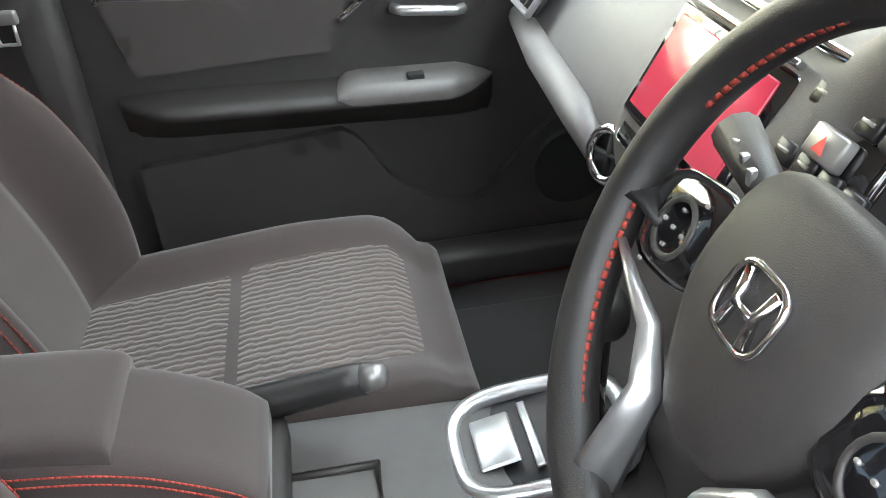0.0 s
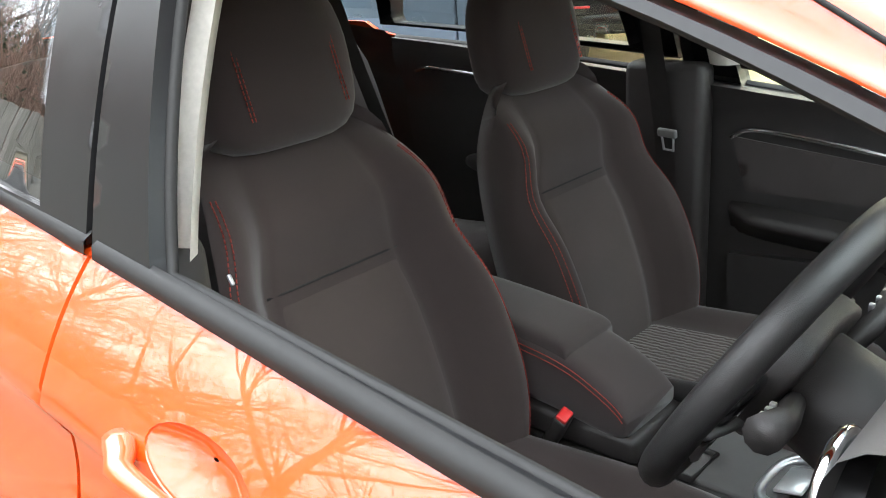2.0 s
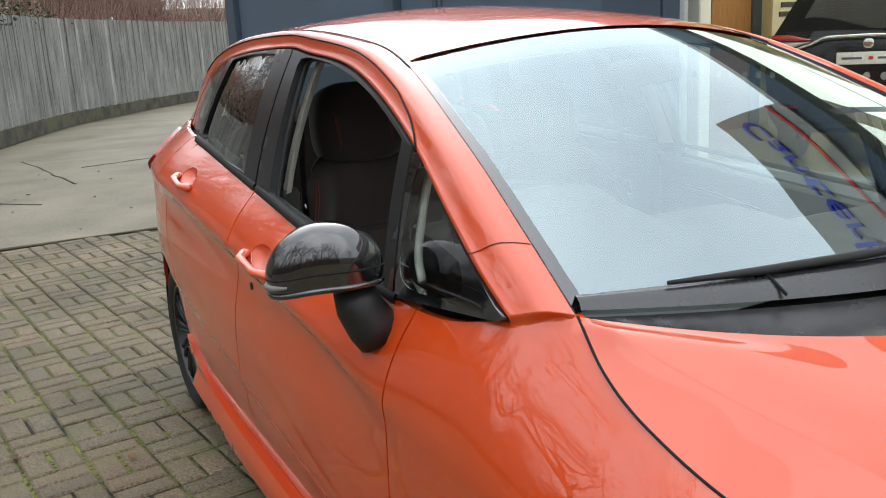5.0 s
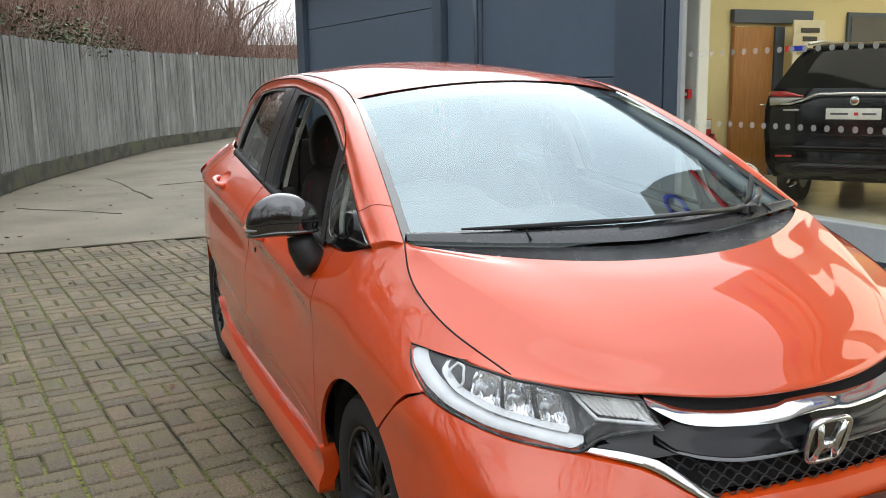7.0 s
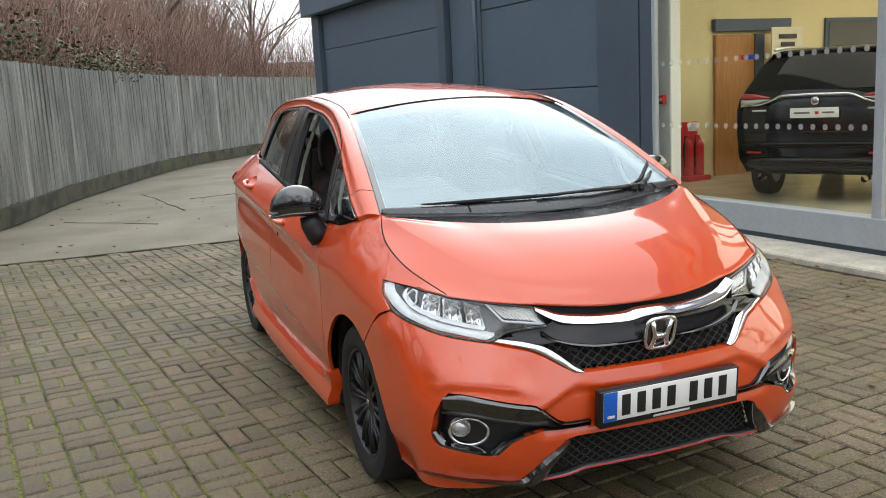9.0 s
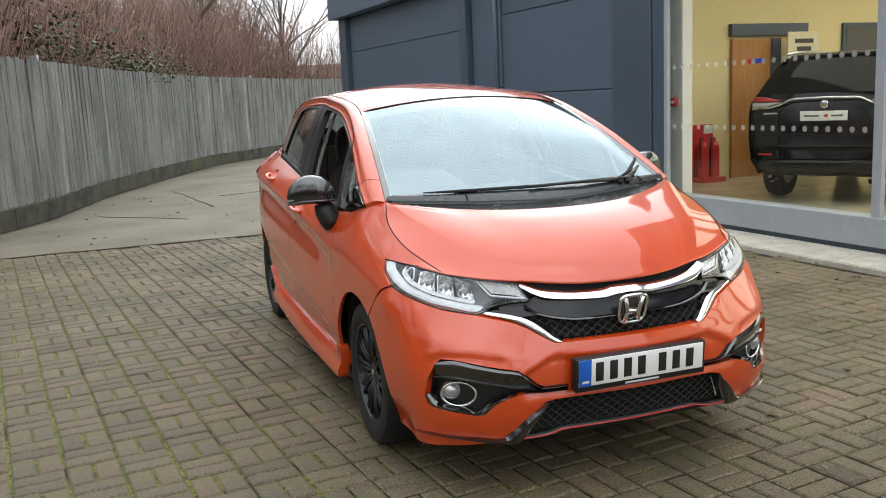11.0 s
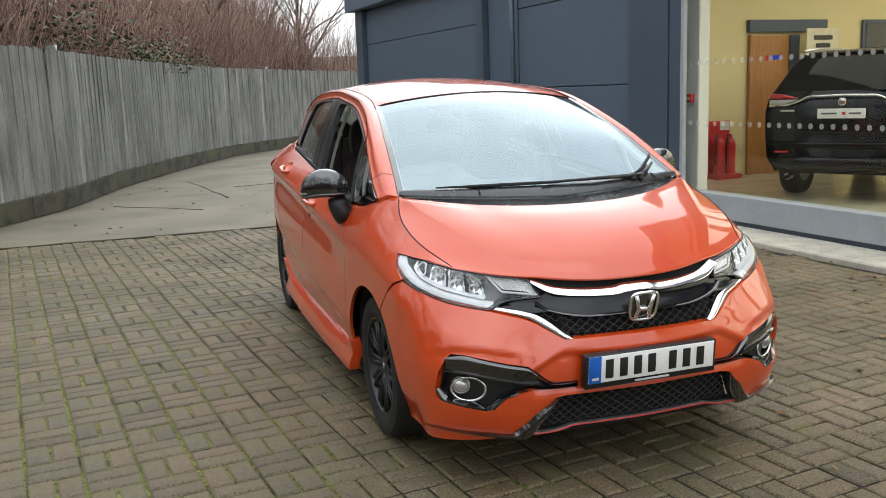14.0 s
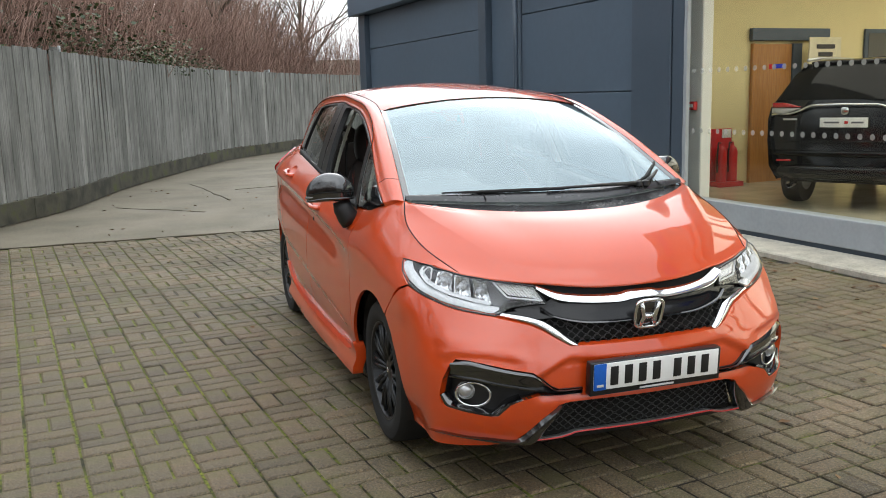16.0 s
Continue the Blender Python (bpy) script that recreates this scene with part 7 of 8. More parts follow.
part("gate_plate", box(0.075, 0.045, 0.006, (gx, gy - 0.052, gz + 0.009), 0.003, (12, 0, 0)), SILVER, gear, "satin silver gate plate")
part("gate_plate", box(0.10, 0.010, 0.006, (gx, gy - 0.012, gz + 0.012), 0.002, (12, 0, 0)), SILVER, gear, "satin silver gate bar")
part("lever", tube([(gx - 0.005, gy + 0.06, gz), (gx - 0.005, gy + 0.065, gz + 0.13)], [0.010, 0.012], 10), BLACK_GLOSS, gear, "gear lever")
part("lever_knob", pillow(0.055, 0.05, 0.06, (gx - 0.005, gy + 0.068, gz + 0.155), (0, 0, 0), 2.6, seg=12), LEATHER, gear, "black lever knob")
stitch([(gx + 0.022, gy + 0.05, gz + 0.14), (gx + 0.024, gy + 0.06, gz + 0.165)], gear)

# ---- dashboard ----
prof_p = [(0.02, 0.975), (-0.18, 0.968), (-0.36, 0.925), (-0.50, 0.86), (-0.565, 0.785), (-0.585, 0.735), (-0.56, 0.68), (-0.47, 0.635), (-0.42, 0.56), (-0.38, 0.42)]
prof_c = [(0.02, 0.975), (-0.16, 0.985), (-0.36, 0.985), (-0.50, 0.95), (-0.545, 0.90), (-0.60, 0.80), (-0.60, 0.70), (-0.60, 0.62), (-0.61, 0.56), (-0.62, 0.46)]
prof_d = [(0.02, 0.975), (-0.16, 1.0), (-0.36, 1.03), (-0.50, 1.02), (-0.53, 0.95), (-0.52, 0.85), (-0.55, 0.74), (-0.50, 0.65), (-0.45, 0.56), (-0.40, 0.42)]


def dash_at(x):
    a = smooth01((x + 0.22) / 0.10)
    b_ = smooth01((x - 0.10) / 0.12)
    o = [tuple(np.array(p) * (1 - a) + np.array(c) * a) for p, c in zip(prof_p, prof_c)]
    return [tuple(np.array(p) * (1 - b_) + np.array(c) * b_) for p, c in zip(o, prof_d)]


rows = []
for x in np.linspace(-0.68, 0.68, 57):
    rows.append([(x, p[0] - 0.075 * smooth01(-p[0] / 0.35), p[1] + 0.045 * smooth01(-p[0] / 0.5)) for p in curve([(q[0], q[1]) for q in dash_at(float(x))], 4)])
dash = part("dashboard", grid(rows, flip=True), DASH, car, "dark moulded dashboard")
part("dash_roll", tube([(-0.67, -0.652, 0.795), (-0.5, -0.665, 0.79), (-0.3, -0.667, 0.778), (-0.22, -0.672, 0.765)], [0.022, 0.025, 0.025, 0.016], 10), ROLL, dash, "satin grey dash edge roll")
scr = box(0.225, 0.012, 0.125, (-0.02, -0.640, 0.907), 0.006, (-31, 0, 0))
st = part("centre_screen", scr, BLACK_GLOSS, dash, "glossy touch screen showing red")
em_m = Mat("lit_red_display", (0.3, 0.01, 0.03), 0.15)
em_c = em_m.ramp(em_m.noise(6.0, 1.0), ((0.35, (0.30, 0.012, 0.03)), (0.62, (0.72, 0.13, 0.17))))
em_m.link(em_c, em_m.b.inputs["Emission Color"])
em_m.b.inputs["Emission Strength"].default_value = 0.042
panel = box(0.35, 0.012, 0.19, (0.045, -0.632, 0.905), 0.008, (-31, 0, 0))
cp = part("centre_panel", panel, BLACK_GLOSS, dash, "gloss black centre panel with switches")
for k in range(4):
    for z0 in (0.958, 0.915):
        q = pose(0.125 + 0.030 * k, -0.6375 + (z0 - 0.907) * 0.60, z0, -31, 0, 0)
        b = box(0.025, 0.008, 0.020, (0, -0.003, 0), 0.003)
        bmesh.ops.transform(b, matrix=q, verts=b.verts)
        sw_b = part("switch", b, BLACK_FILM, cp, "small black switch")
        b = box(0.014, 0.002, 0.003, (0, -0.0075, 0.001), 0.0005)
        bmesh.ops.transform(b, matrix=q, verts=b.verts)
        part("symbol_bar", b, SATIN, sw_b)
part("display", box(0.195, 0.004, 0.10, (-0.02, -0.6462, 0.9107), 0.002, (-31, 0, 0)), em_m.m, st, "red glowing display")
part("silver_strip", box(0.33, 0.012, 0.010, (0.0, -0.595, 0.985), 0.003, (-30, 0, 0)), CHROME, dash, "bright strip above the screen")
part("silver_strip", box(0.22, 0.010, 0.007, (-0.02, -0.612, 0.970), 0.002, (-35, 0, 0)), CHROME, dash, "bright strip above the screen")
hz = part("hazard_switch", box(0.042, 0.012, 0.026, (0.168, -0.628, 0.938), 0.003, (-31, 0, 0)), SATIN, dash, "hazard switch with a red triangle")
b = bmesh.new()
b.faces.new([b.verts.new(pose(0.168, -0.6355, 0.941, -31, 0, 0) @ Vector(v)) for v in ((-0.008, 0, -0.006), (0.008, 0, -0.006), (0, 0, 0.008))])
part("triangle", b, RED_PAINT, hz, "red triangle", smooth=False)
for at, r, face_to in (((-0.19, -0.665, 0.773), 0.030, (0.35, -0.9, 0.25)), ((0.60, -0.61, 0.975), 0.045, (0.0, -1.0, 0.0))):
    m4 = Matrix.Translation(at) @ Vector(face_to).to_track_quat("Y", "Z").to_matrix().to_4x4()
    v = part("air_vent", tube([m4 @ Vector((r * math.cos(t), 0.004, r * math.sin(t))) for t in np.linspace(0, 2 * math.pi, 25)[:-1]], 0.0065, 8, closed=True), CHROME, dash, "round vent with a bright ring")
    b = lathe([(-0.025, r), (0.0, r), (-0.004, r * 0.6), (-0.004, 0.0)], 20, "y")
    bmesh.ops.transform(b, matrix=m4, verts=b.verts)
    part("vent_bowl", b, BLACK_FILM, v)
    for p0, p1 in (((-r, 0), (r, 0)), ((0, -r), (0, r))):
        part("vane", tube([m4 @ Vector((p0[0], 0.003, p0[1])), m4 @ Vector((p1[0], 0.003, p1[1]))], 0.004, 4), RUBBER, v)
# side vent: a bright frame with dark slats
vm = pose(-0.605, -0.648, 0.862, -38, 0, 0)
b = box(0.15, 0.014, 0.07, (0, 0, 0), 0.006)
bmesh.ops.transform(b, matrix=vm, verts=b.verts)
sv = part("side_vent", b, RUBBER, dash, "dark slatted side vent in a bright frame")
part("vent_frame", tube([vm @ Vector((x, -0.008, z)) for x, z in ((-0.075, -0.036), (0.075, -0.036), (0.075, 0.036), (-0.075, 0.036))], 0.006, 6, closed=True), SILVER, sv, "bright vent frame")
for k in range(6):
    b = box(0.006, 0.012, 0.06, (-0.055 + 0.022 * k, -0.008, 0), 0.001)
    bmesh.ops.transform(b, matrix=vm, verts=b.verts)
    part("slat", b, VINYL, sv)
# instrument hood
part("instrument_hood", pillow(0.34, 0.16, 0.10, (0.35, -0.53, 1.055), (-10, 0, 0), 3, seg=14), DASH, dash, "hooded instrument binnacle")

# ---- steering wheel ----
C = Vector((0.346, -0.763, 0.945))
R = 0.180


def onw(x, y, z=0.0):
    """A place on the wheel: across, up its face, out towards the driver."""
    return WM @ Vector((x, y, z))


WM = Matrix.Translation(C) @ Matrix.Rotation(radians(58.7), 4, "X")
ringp = [onw(R * math.cos(t), R * math.sin(t) * 0.985) for t in np.linspace(0, 2 * math.pi, 73)[:-1]]
sw = part("steering_wheel", tube(ringp, 0.0180, 14, closed=True), LEATHER, car, "black leather steering wheel with red stitching")
for a0, a1 in ((-62, -8), (20, 62), (118, 160), (188, 242)):
    pts = [onw((R - 0.0175) * math.cos(radians(a)), (R - 0.0175) * math.sin(radians(a)), 0.003) for a in np.linspace(a0, a1, 16)]
    stitch(pts, sw, 0.0026, 0.0075, 0.0055)


def boss(p):
    q = p.copy()
    q.x *= 1.0 - 0.42 * smooth01((-p.y + 0.01) / 0.09)
    q.z -= 0.010 * (p.x / 0.086) ** 2 + 0.006 * (p.y / 0.08) ** 2
    return q


b = pillow(0.172, 0.160, 0.046, (0, -0.015, -0.012), (0, 0, 0), 4.6, shape=boss, seg=22)
bmesh.ops.transform(b, matrix=WM, verts=b.verts)
bs = part("airbag_cover", b, VINYL, sw, "smooth black airbag cover")
ring = [onw(0.025 * math.copysign(abs(math.cos(t)) ** 0.6, math.cos(t)), -0.004 + 0.022 * math.copysign(abs(math.sin(t)) ** 0.6, math.sin(t)), 0.0125) for t in np.linspace(0, 2 * math.pi, 25)[:-1]]
b = tube(ring, 0.0025, 6, closed=True)
for s in (1, -1):
    tube([onw(s * 0.015, 0.013, 0.0125), onw(s * 0.010, -0.004, 0.014), onw(s * 0.013, -0.021, 0.0125)], [0.0045, 0.003, 0.0045], 6, b)
tube([onw(-0.010, -0.006, 0.0135), onw(0.010, -0.006, 0.0135)], 0.0032, 6, b)
part("emblem", b, CHROME, bs, "chrome emblem")
for s in (1, -1):
    b = pillow(0.098, 0.072, 0.024, (s * 0.112, -0.012, -0.012), (0, 0, s * -8), 3.4, seg=12)
    bmesh.ops.transform(b, matrix=WM, verts=b.verts)
    pad = part("control_pad", b, BLACK_GLOSS, sw, "gloss black control pad")
    ring = [onw(s * 0.112 + 0.020 * math.cos(t), -0.014 + 0.020 * math.sin(t), -0.001) for t in np.linspace(0, 2 * math.pi, 21)[:-1]]
    part("button_ring", tube(ring, 0.0028, 6, closed=True), VINYL, pad, "dark button ring")
    for bx, by in ((0, 0), (0, 0.013), (0.013, 0), (-0.013, 0), (0, -0.013), (s * -0.018, 0.026), (s * 0.012, -0.032)):
        b = pillow(0.0045, 0.003, 0.0025, (s * 0.112 + bx, -0.014 + by, 0.0005), (0, 0, 0), 3, seg=6)
        bmesh.ops.transform(b, matrix=WM, verts=b.verts)
        part("button", b, SATIN, pad)
    # silver lower spokes
    b = tube([onw(s * 0.160, -0.048, 0.0), onw(s * 0.115, -0.058, 0.002), onw(s * 0.072, -0.066, 0.002), onw(s * 0.044, -0.094, -0.002), onw(s * 0.036, -0.165, -0.004)], [0.003, 0.005, 0.008, 0.012, 0.018], 8, flat=0.4)
    part("spoke_trim", b, SILVER, sw, "satin silver lower spoke")
    b = tube([onw(s * 0.130, -0.012, -0.016), onw(s * 0.155, -0.012, -0.012), onw(s * 0.176, -0.012, -0.004)], [0.022, 0.020, 0.022], 10, flat=0.3)
    part("spoke", b, LEATHER, sw)
part("column_shroud", tube([onw(0, -0.01, -0.02), onw(0, 0.0, -0.2)], [0.06, 0.07], 14), VINYL, sw, "black column shroud")
for s, lab in ((-1, "left"), (1, "right")):
    b = tube([onw(s * 0.05, 0.0, -0.05), onw(s * 0.13, 0.03, -0.055), onw(s * 0.185, 0.045, -0.05)], [0.010, 0.014, 0.018], 10)
    part("column_stalk", b, VINYL, sw, "black column stalk with pale symbols")
    for k in range(3):
        p0 = onw(s * (0.13 + 0.016 * k), 0.032 + 0.004 * k, -0.041)
        part("symbol_bar", box(0.006, 0.006, 0.012, tuple(p0), 0.001), SILVER, sw)


# ---- belts ----
def webbing(path, width=0.046, name="seat_belt", label="dark seat belt webbing"):
    pts = [Vector(p) for p in path]
    rows = []
    for i, p in enumerate(pts):
        d = (pts[min(i + 1, len(pts) - 1)] - pts[max(i - 1, 0)]).normalized()
        w = d.cross(Vector((1, 0, 0.25))).normalized() * width / 2
        rows.append([tuple(p - w), tuple(p + w)])
    b = grid(rows)
    bmesh.ops.solidify(b, geom=b.faces[:], thickness=0.0014)
    return part(name, b, WEB, car, label, smooth=False)


def tongue(parent, at, turn):
    pts = [(-0.016, 0, 0), (0.016, 0, 0), (0.013, 0, -0.032), (-0.013, 0, -0.032)]
    m = pose(*at, *turn)
    b = tube([m @ Vector(p) for p in pts], 0.0032, 6, closed=True)
    part("belt_tongue", b, SILVER, parent, "bright belt tongue")
    b = box(0.05, 0.012, 0.02, (0, 0, 0.008), 0.004)
    bmesh.ops.transform(b, matrix=m, verts=b.verts)
    part("tongue_grip", b, SATIN, parent, "grey tongue grip")


for m in (1, -1):
    w = webbing(curve([(0.57 * m, -1.455, 1.235), (0.588 * m, -1.44, 1.10), (0.598 * m, -1.415, 0.90), (0.612 * m, -1.405, 0.70), (0.63 * m, -1.37, 0.46)], 3))
    b = box(0.02, 0.06, 0.05, (0.585 * m, -1.455, 1.245), 0.008)
    part("belt_guide", b, WHITE_TRIM, w, "pale belt guide")
    if m < 0:
        tongue(w, (-0.593, -1.402, 0.895), (8, 0, 80))
w = webbing(curve([(-0.50, -2.42, 1.34), (-0.47, -2.30, 1.10), (-0.42, -2.12, 0.83), (-0.40, -2.05, 0.74)], 3))
tongue(w, (-0.41, -2.065, 0.79), (20, 0, 10))
for x, y, z in ((0.636, -1.30, 1.0),):
    part("anchor_bolt", box(0.005, 0.005, 0.014, (x, y, z), 0.0015, (30, 0, 0)), SILVER, car, "bright belt anchor")
# mirror and camera housing behind the glass
part("rear_view_mirror", pillow(0.22, 0.03, 0.065, (0.0, -0.62, 1.335), (-12, 0, 0), 4, seg=10), VINYL, car, "black rear-view mirror")
part("camera_housing", pillow(0.16, 0.10, 0.05, (-0.01, -0.68, 1.385), (-20, 0, 0), 4, seg=10), VINYL, car, "black camera housing at the screen top")

# ---- the dark SUV inside the showroom ----
BLACK_PAINT = plain("black_car_paint", (0.003, 0.003, 0.004), 0.06, Specular_IOR_Level=0.35)
SUV_LAMP = plain("pale_lamp_lens", (0.55, 0.56, 0.56), 0.1, 0.3)
SUV_GLASS = plain("dark_car_glass", (0.004, 0.0045, 0.005), 0.05, 0.0, 0.1, Specular_IOR_Level=0.2)


def suv(at, heading):
    """Rear faces -y in its own coordinates; y runs towards its nose."""
    v = thing("suv", "glossy black SUV seen from behind on the showroom floor", "car")
    half = [(0.0, 0.62, 0.36), (0.0, 0.80, 0.50), (0.04, 0.88, 0.66), (0.05, 0.92, 0.85), (0.05, 0.92, 1.05), (0.08, 0.90, 1.18), (0.12, 0.85, 1.27), (0.34, 0.72, 1.56), (0.48, 0.66, 1.67), (0.62, 0.58, 1.72)]
    sections = []
    for i, (y, w, z) in enumerate(half):
        n = 20
        row = []
        for k in range(n + 1):
            s = -1 + 2 * k / n
            bow = 0.10 * abs(s) ** 4
            row.append((s * w, y + bow, z + (0.03 * (1 - s * s) if i > 7 else 0)))
        sections.append(row)
    body = grid(sections[:7], flip=False)
    part("tail_body", body, BLACK_PAINT, v, "gloss black tailgate and bumper")
    part("rear_window", grid(sections[6:9]), SUV_GLASS, v, "dark rear window")
    roof_rows = [[(s * 0.60 * k, 0.62 + y, 1.70 + 0.03 * (1 - s * s) + dz) for s in np.linspace(-1, 1, 13)] for y, k, dz in ((-0.02, 0.92, 0.0), (0.6, 1.0, 0.03), (1.6, 1.0, 0.03), (2.4, 0.95, -0.06))]
    part("roof", grid(roof_rows), BLACK_PAINT, v, "black roof")
    part("spoiler", pillow(1.12, 0.16, 0.05, (0, 0.52, 1.70), (10, 0, 0), 4, seg=12), BLACK_PAINT, v, "black roof spoiler")
    for m in (1, -1):
        rows = []
        for y in np.linspace(0.1, 4.4, 24):
            taper = 1 - 0.12 * smooth01((y - 3.5) / 0.9)
            top_z = 1.12 - 0.05 * smooth01((y - 2.8) / 1.2)
            rows.append([(m * 0.90 * taper * k, float(y), z) for k, z in ((0.86, 0.34), (0.97, 0.5), (1.0, 0.8), (0.99, 1.0), (0.95, top_z))])
        part("side_body", grid(rows, flip=m < 0), BLACK_PAINT, v, "gloss black flank")
        rows = [[(m * 0.855 * 1.0, float(y), 1.12), (m * 0.62, float(min(max(y, 0.5), 3.0)), 1.69)] for y in np.linspace(0.2, 3.7, 12)]
        part("side_glass", grid(rows, flip=m < 0), SUV_GLASS, v, "dark side glass")
        b = tube([(m * 0.60, 0.5, 1.73), (m * 0.62, 1.0, 1.765), (m * 0.62, 2.2, 1.765), (m * 0.6, 2.7, 1.72)], 0.018, 8)
        part("roof_rail", b, SILVER, v, "silver roof rail")
        # tail lamp: a red band over a pale one, wrapped round the corner
        for n_, mat_, z0, z1, lab_ in (("tail_lamp", RED_LENS, 1.185, 1.245, "red tail lamp"), ("reversing_lamp", SUV_LAMP, 1.115, 1.180, "pale lower tail lamp")):
            rows = []
            for k in range(11):
                q = k / 10
                x, y = 0.50 + 0.43 * q, 0.045 + 0.10 * q**3 + (0.14 * smooth01((q - 0.8) / 0.2))
                slim = 0.25 + 0.75 * smooth01(q / 0.5)
                mid, hgt = (z0 if n_ == "tail_lamp" else z1), (z1 - z0) * slim
                a0, a1 = (mid, mid + hgt) if n_ == "tail_lamp" else (mid - hgt, mid)
                rows.append([(m * x, y + 0.03, a0), (m * x, y - 0.012, a0 + 0.006), (m * x, y - 0.012, a1 - 0.006), (m * x, y + 0.03, a1)])
            b = grid(rows)
            bmesh.ops.recalc_face_normals(b, faces=b.faces)
            part(n_, b, mat_, v, lab_)
        part("reflector", box(0.17, 0.02, 0.022, (m * 0.66, 0.005, 0.575), 0.004), RED_LENS, v, "red reflector")
        part("exhaust", lathe([(-0.03, 0.042), (0.08, 0.042), (0.08, 0.034), (-0.02, 0.034)], 20, "y", (m * 0.56, -0.03, 0.30), caps=False), CHROME, v, "chrome exhaust tip")
        for y in (0.80, 3.45):
            w = part("wheel", lathe([(-0.1, 0.2), (-0.115, 0.25), (-0.10, 0.34), (-0.05, 0.355), (0.05, 0.355), (0.10, 0.34), (0.115, 0.25), (0.1, 0.2)], 40, "x", (m * 0.76, y, 0.355), caps=False), TYRE, v, "black tyre")
            part("rim", lathe([(0.02, 0.22), (0.1, 0.21), (0.09, 0.05), (0.1, 0.0)], 24, "x", (m * 0.76, y, 0.355)), ALLOY, w, "dark rim")
    strip_p = [(x, 0.035 + 0.06 * abs(x) ** 3, z) for x, z in ((-0.84, 1.105), (-0.62, 1.115), (-0.50, 1.15), (-0.40, 1.20), (-0.34, 1.212), (0.0, 1.218), (0.34, 1.212), (0.40, 1.20), (0.50, 1.15), (0.62, 1.115), (0.84, 1.105))]
    part("chrome_strip", tube(strip_p, 0.013, 6), CHROME, v, "chrome tailgate strip")
    part("emblem", pillow(0.09, 0.02, 0.09, (0, 0.03, 1.145), (0, 0, 0), 2.2, seg=10), CHROME, v, "chrome emblem")
    pl = part("show_plate", box(0.52, 0.015, 0.11, (0, 0.012, 1.015), 0.004), plain("white_show_plate", (0.8, 0.8, 0.78), 0.4), v, "white show plate with plain bars")
    part("bar", box(0.17, 0.004, 0.02, (-0.13, 0.003, 1.015), 0.001), plain("grey_print", (0.1, 0.1, 0.12), 0.5), pl)
    part("bar", box(0.13, 0.004, 0.02, (0.15, 0.003, 1.015), 0.001), plain("grey_print", (0.1, 0.1, 0.12), 0.5), pl)
    part("mark", box(0.04, 0.004, 0.03, (0.03, 0.003, 1.015), 0.002), RED_PAINT, pl)
    for x in (-0.62, 0.62):
        part("badge", box(0.16, 0.006, 0.02, (x, 0.052, 1.05), 0.001), SILVER, v, "small silver badge")
    part("tailgate_crease", tube([(x, 0.02 + 0.06 * abs(x) ** 3, 0.80) for x in np.linspace(-0.72, 0.72, 13)], 0.010, 6), BLACK_PAINT, v, "crease under the tailgate")
    part("bumper_step", pillow(1.62, 0.10, 0.07, (0, 0.04, 0.66), (0, 0, 0), 4, seg=12), BLACK_PAINT, v, "gloss black bumper step")
    part("bumper_trim", pillow(1.5, 0.14, 0.16, (0, 0.05, 0.45), (0, 0, 0), 4, seg=12), BLACK_PAINT, v, "black lower bumper")
    part("underbody", box(1.5, 4.0, 0.2, (0, 2.3, 0.4), 0.02), DARK_VOID, v)
    v.matrix_world = Matrix.Translation(at) @ Matrix.Rotation(heading, 4, "Z") @ Matrix.Scale(0.95, 4)
    return v


rear = wb(11.38, -1.62, 0.1)
face = (wb(11.38 + 0.418, -1.62 + 0.914, 0.1) - rear).normalized()
suv(rear, math.atan2(-face.y, -face.x) - math.pi / 2)


# a small red car deep in the showroom
def display_car(at, turn):
    c = thing("display_car", "small red car deep inside the showroom", "car")
    rows = []
    prof = [(-1.9, 0.62, 0.75), (-1.8, 0.78, 0.85), (-1.2, 0.83, 0.92), (-0.8, 0.84, 0.95), (0.0, 0.84, 0.97), (0.9, 0.84, 0.98), (1.6, 0.8, 0.95), (1.85, 0.66, 0.8)]
    for y, w, z in prof:
        rows.append([(-w * 0.96, y, 0.25), (-w, y, 0.55), (-w * 0.95, y, z), (0, y, z + 0.03), (w * 0.95, y, z), (w, y, 0.55), (w * 0.96, y, 0.25)])
    part("body", grid(rows), plain("red_car_paint", (0.5, 0.02, 0.02), 0.15, 0.0, 0.05, Coat_Weight=1.0), c, "gloss red body")
    part("cabin", pillow(1.45, 2.3, 0.95, (0, 0.4, 1.0), (0, 0, 0), 3, seg=14), SUV_GLASS, c, "dark glazed cabin")
    for m in (1, -1):
        for y in (-1.2, 1.2):
            w = part("wheel", lathe([(-0.09, 0.2), (-0.1, 0.28), (0.1, 0.28), (0.09, 0.2)], 28, "x", (m * 0.75, y, 0.29), caps=False), TYRE, c, "black tyre")
            part("rim", lathe([(0.0, 0.19), (0.09, 0.18), (0.09, 0.0)], 18, "x", (m * 0.75 + (0.02 if m > 0 else -0.11), y, 0.29)), SILVER, w, "silver rim")
    c.matrix_world = Matrix.Translation(at) @ Matrix.Rotation(turn, 4, "Z")


display_car(wb(12.9, -9.0, 0.1), UA + 0.35)

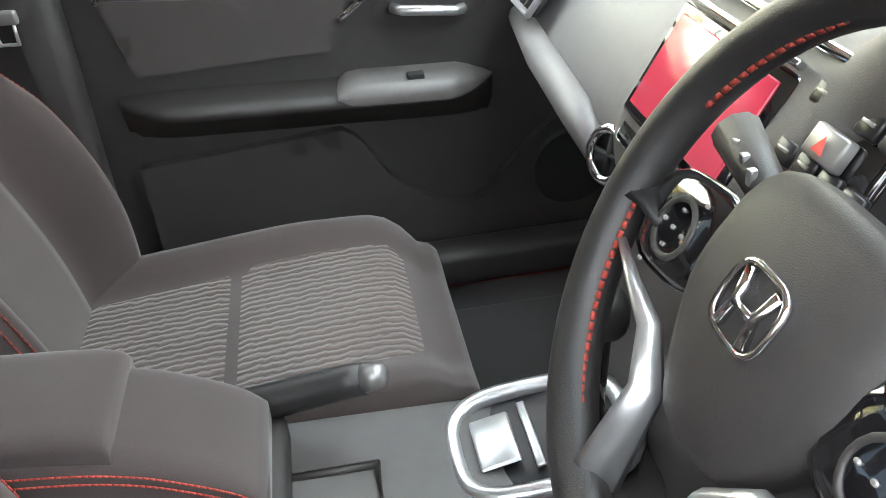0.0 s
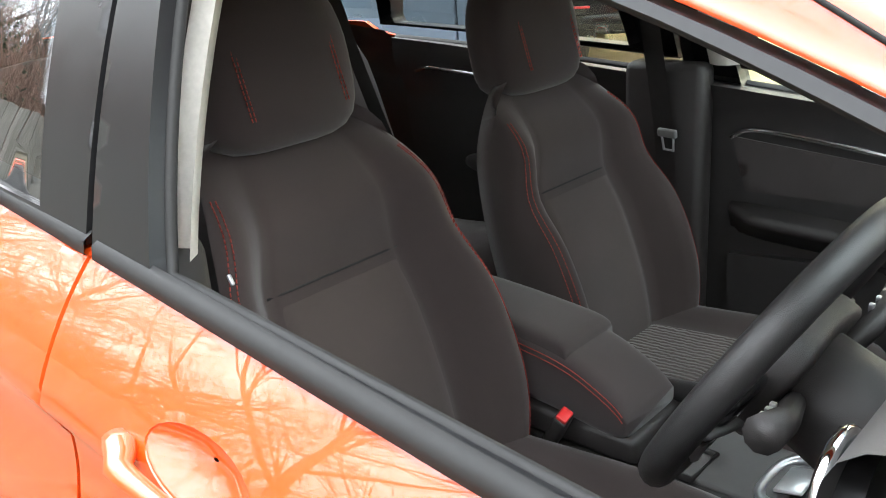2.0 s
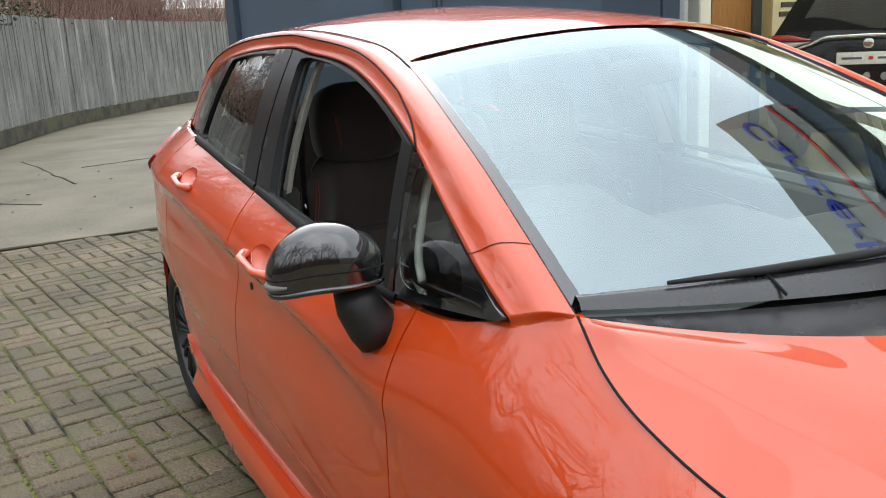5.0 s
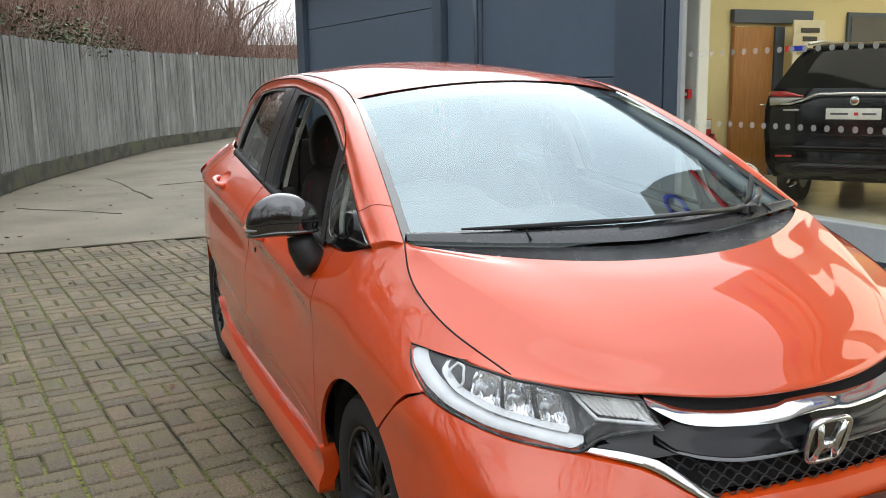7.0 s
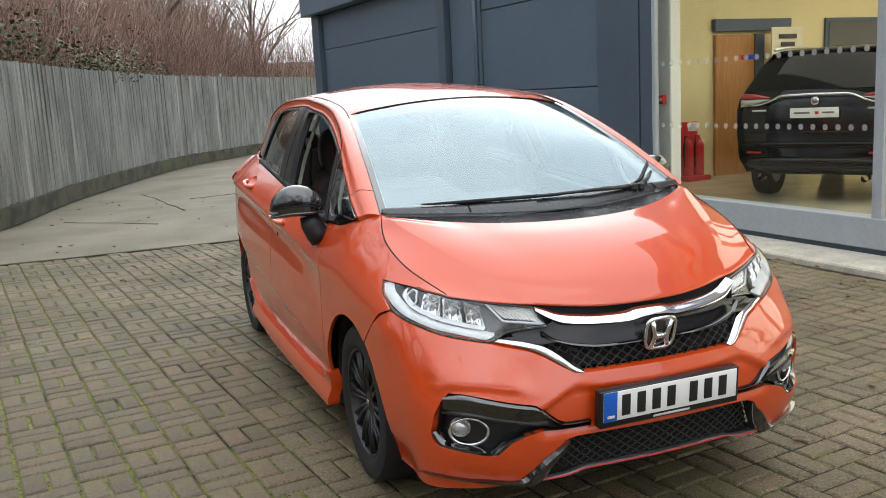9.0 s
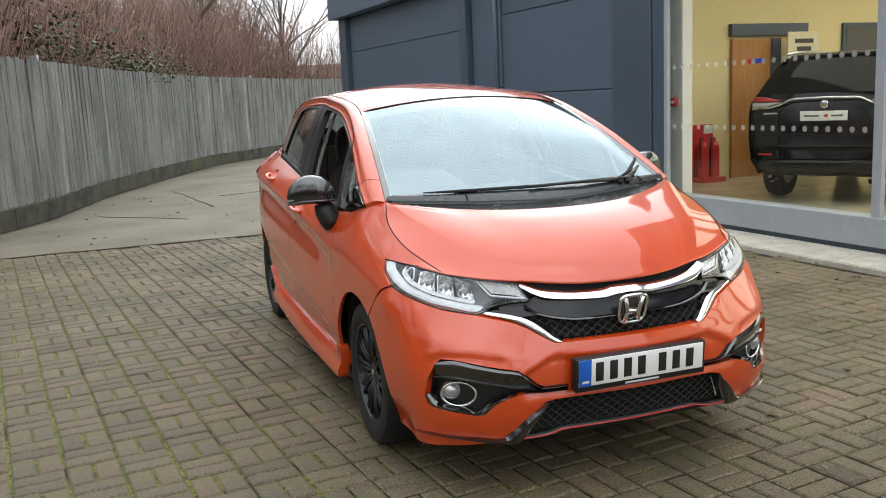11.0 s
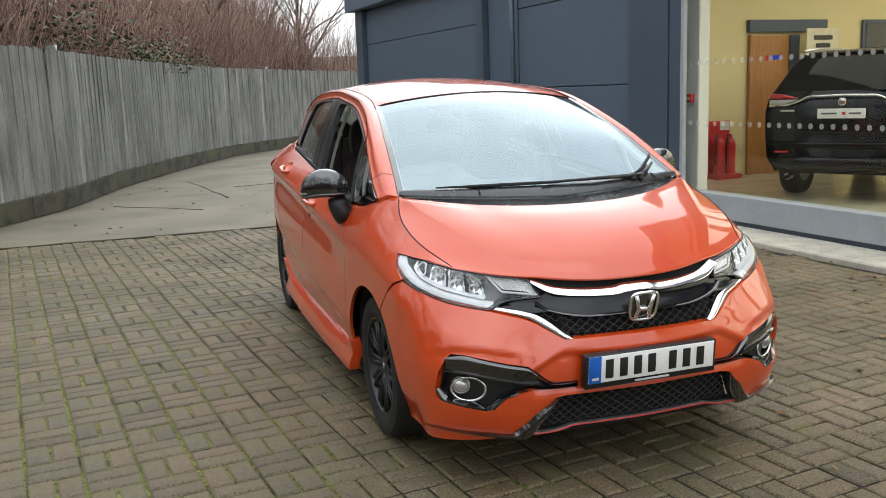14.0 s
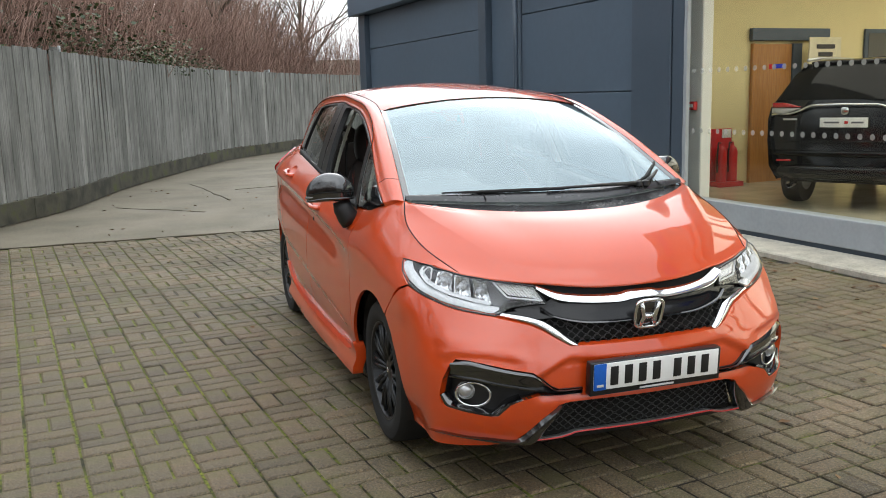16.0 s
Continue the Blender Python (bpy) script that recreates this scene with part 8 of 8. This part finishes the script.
# ---- dealer sign over the glazing ----
sign = thing("dealer_sign", "pale fascia sign with blue lettering and a red line", "sign", at=wb(G0 + 3.0, 0.18, 3.6))
SIGN_BLUE = plain("sign_blue", (0.012, 0.035, 0.62), 0.35)
o0 = -Vector(wb(G0 + 3.0, 0.18, 3.6))
SIGN_U = G0 + 2.6


def sbox(u0, u1, d0, d1, z0, z1, name, mat, label=""):
    b = wbox(u0, u1, d0, d1, z0, z1, 0.004)
    bmesh.ops.translate(b, vec=o0, verts=b.verts)
    return part(name, b, mat, sign, label)


sbox(SIGN_U - 0.15, G1, 0.17, 0.24, 3.55, 5.2, "sign_panel", FASCIA, "pale fascia panel")
sbox(SIGN_U - 0.15, G1, 0.24, 0.27, 3.78, 3.85, "red_line", plain("sign_red", (0.8, 0.01, 0.01), 0.4), "bright red line")
let = lettering("Canterbury", 0.56, 0.02, SIGN_BLUE)
let.parent = sign
let.matrix_world = Matrix.Translation(wb(SIGN_U, 0.27, 4.40)) @ Matrix.Rotation(UA, 4, "Z") @ Matrix.Rotation(math.pi / 2, 4, "X")
let["label"] = "blue sign lettering"
for k in range(5):
    sbox(SIGN_U + 3.4 + 0.40 * k, SIGN_U + 3.68 + 0.40 * k, 0.24, 0.28, 4.40, 4.80, "brand_bar", SIGN_BLUE, "plain blue bar")

# ---- the paving blocks, last ----
block_me = []
for vs, fs in (ACROSS, ALONG):
    me = bpy.data.meshes.new("block")
    me.from_pydata(vs, [], fs)
    me.materials.append(PAVER)
    block_me.append(me)
rest_v, rest_f, singles = [], [], 0
for m, kind, x, y in lay_blocks():
    if singles < 300 and 1.05 < x < 2.5 and -2.2 < y < 2.6:
        ob = new("block", block_me[kind])
        ob.parent = bed_ob
        ob.matrix_local = Matrix.Translation(-BED_AT) @ m
        singles += 1
    else:
        vs, fs = (ACROSS, ALONG)[kind]
        o = len(rest_v)
        rest_v += [tuple(m @ Vector(v)) for v in vs]
        rest_f += [tuple(o + i for i in f) for f in fs]
me = bpy.data.meshes.new("block_field")
me.from_pydata(rest_v, [], rest_f)
me.materials.append(PAVER_JOINED)
field = new("block_field", me)
field.parent = bed_ob
field.location = -BED_AT
tagged(field, "field of brown paving blocks", kind="stuff")
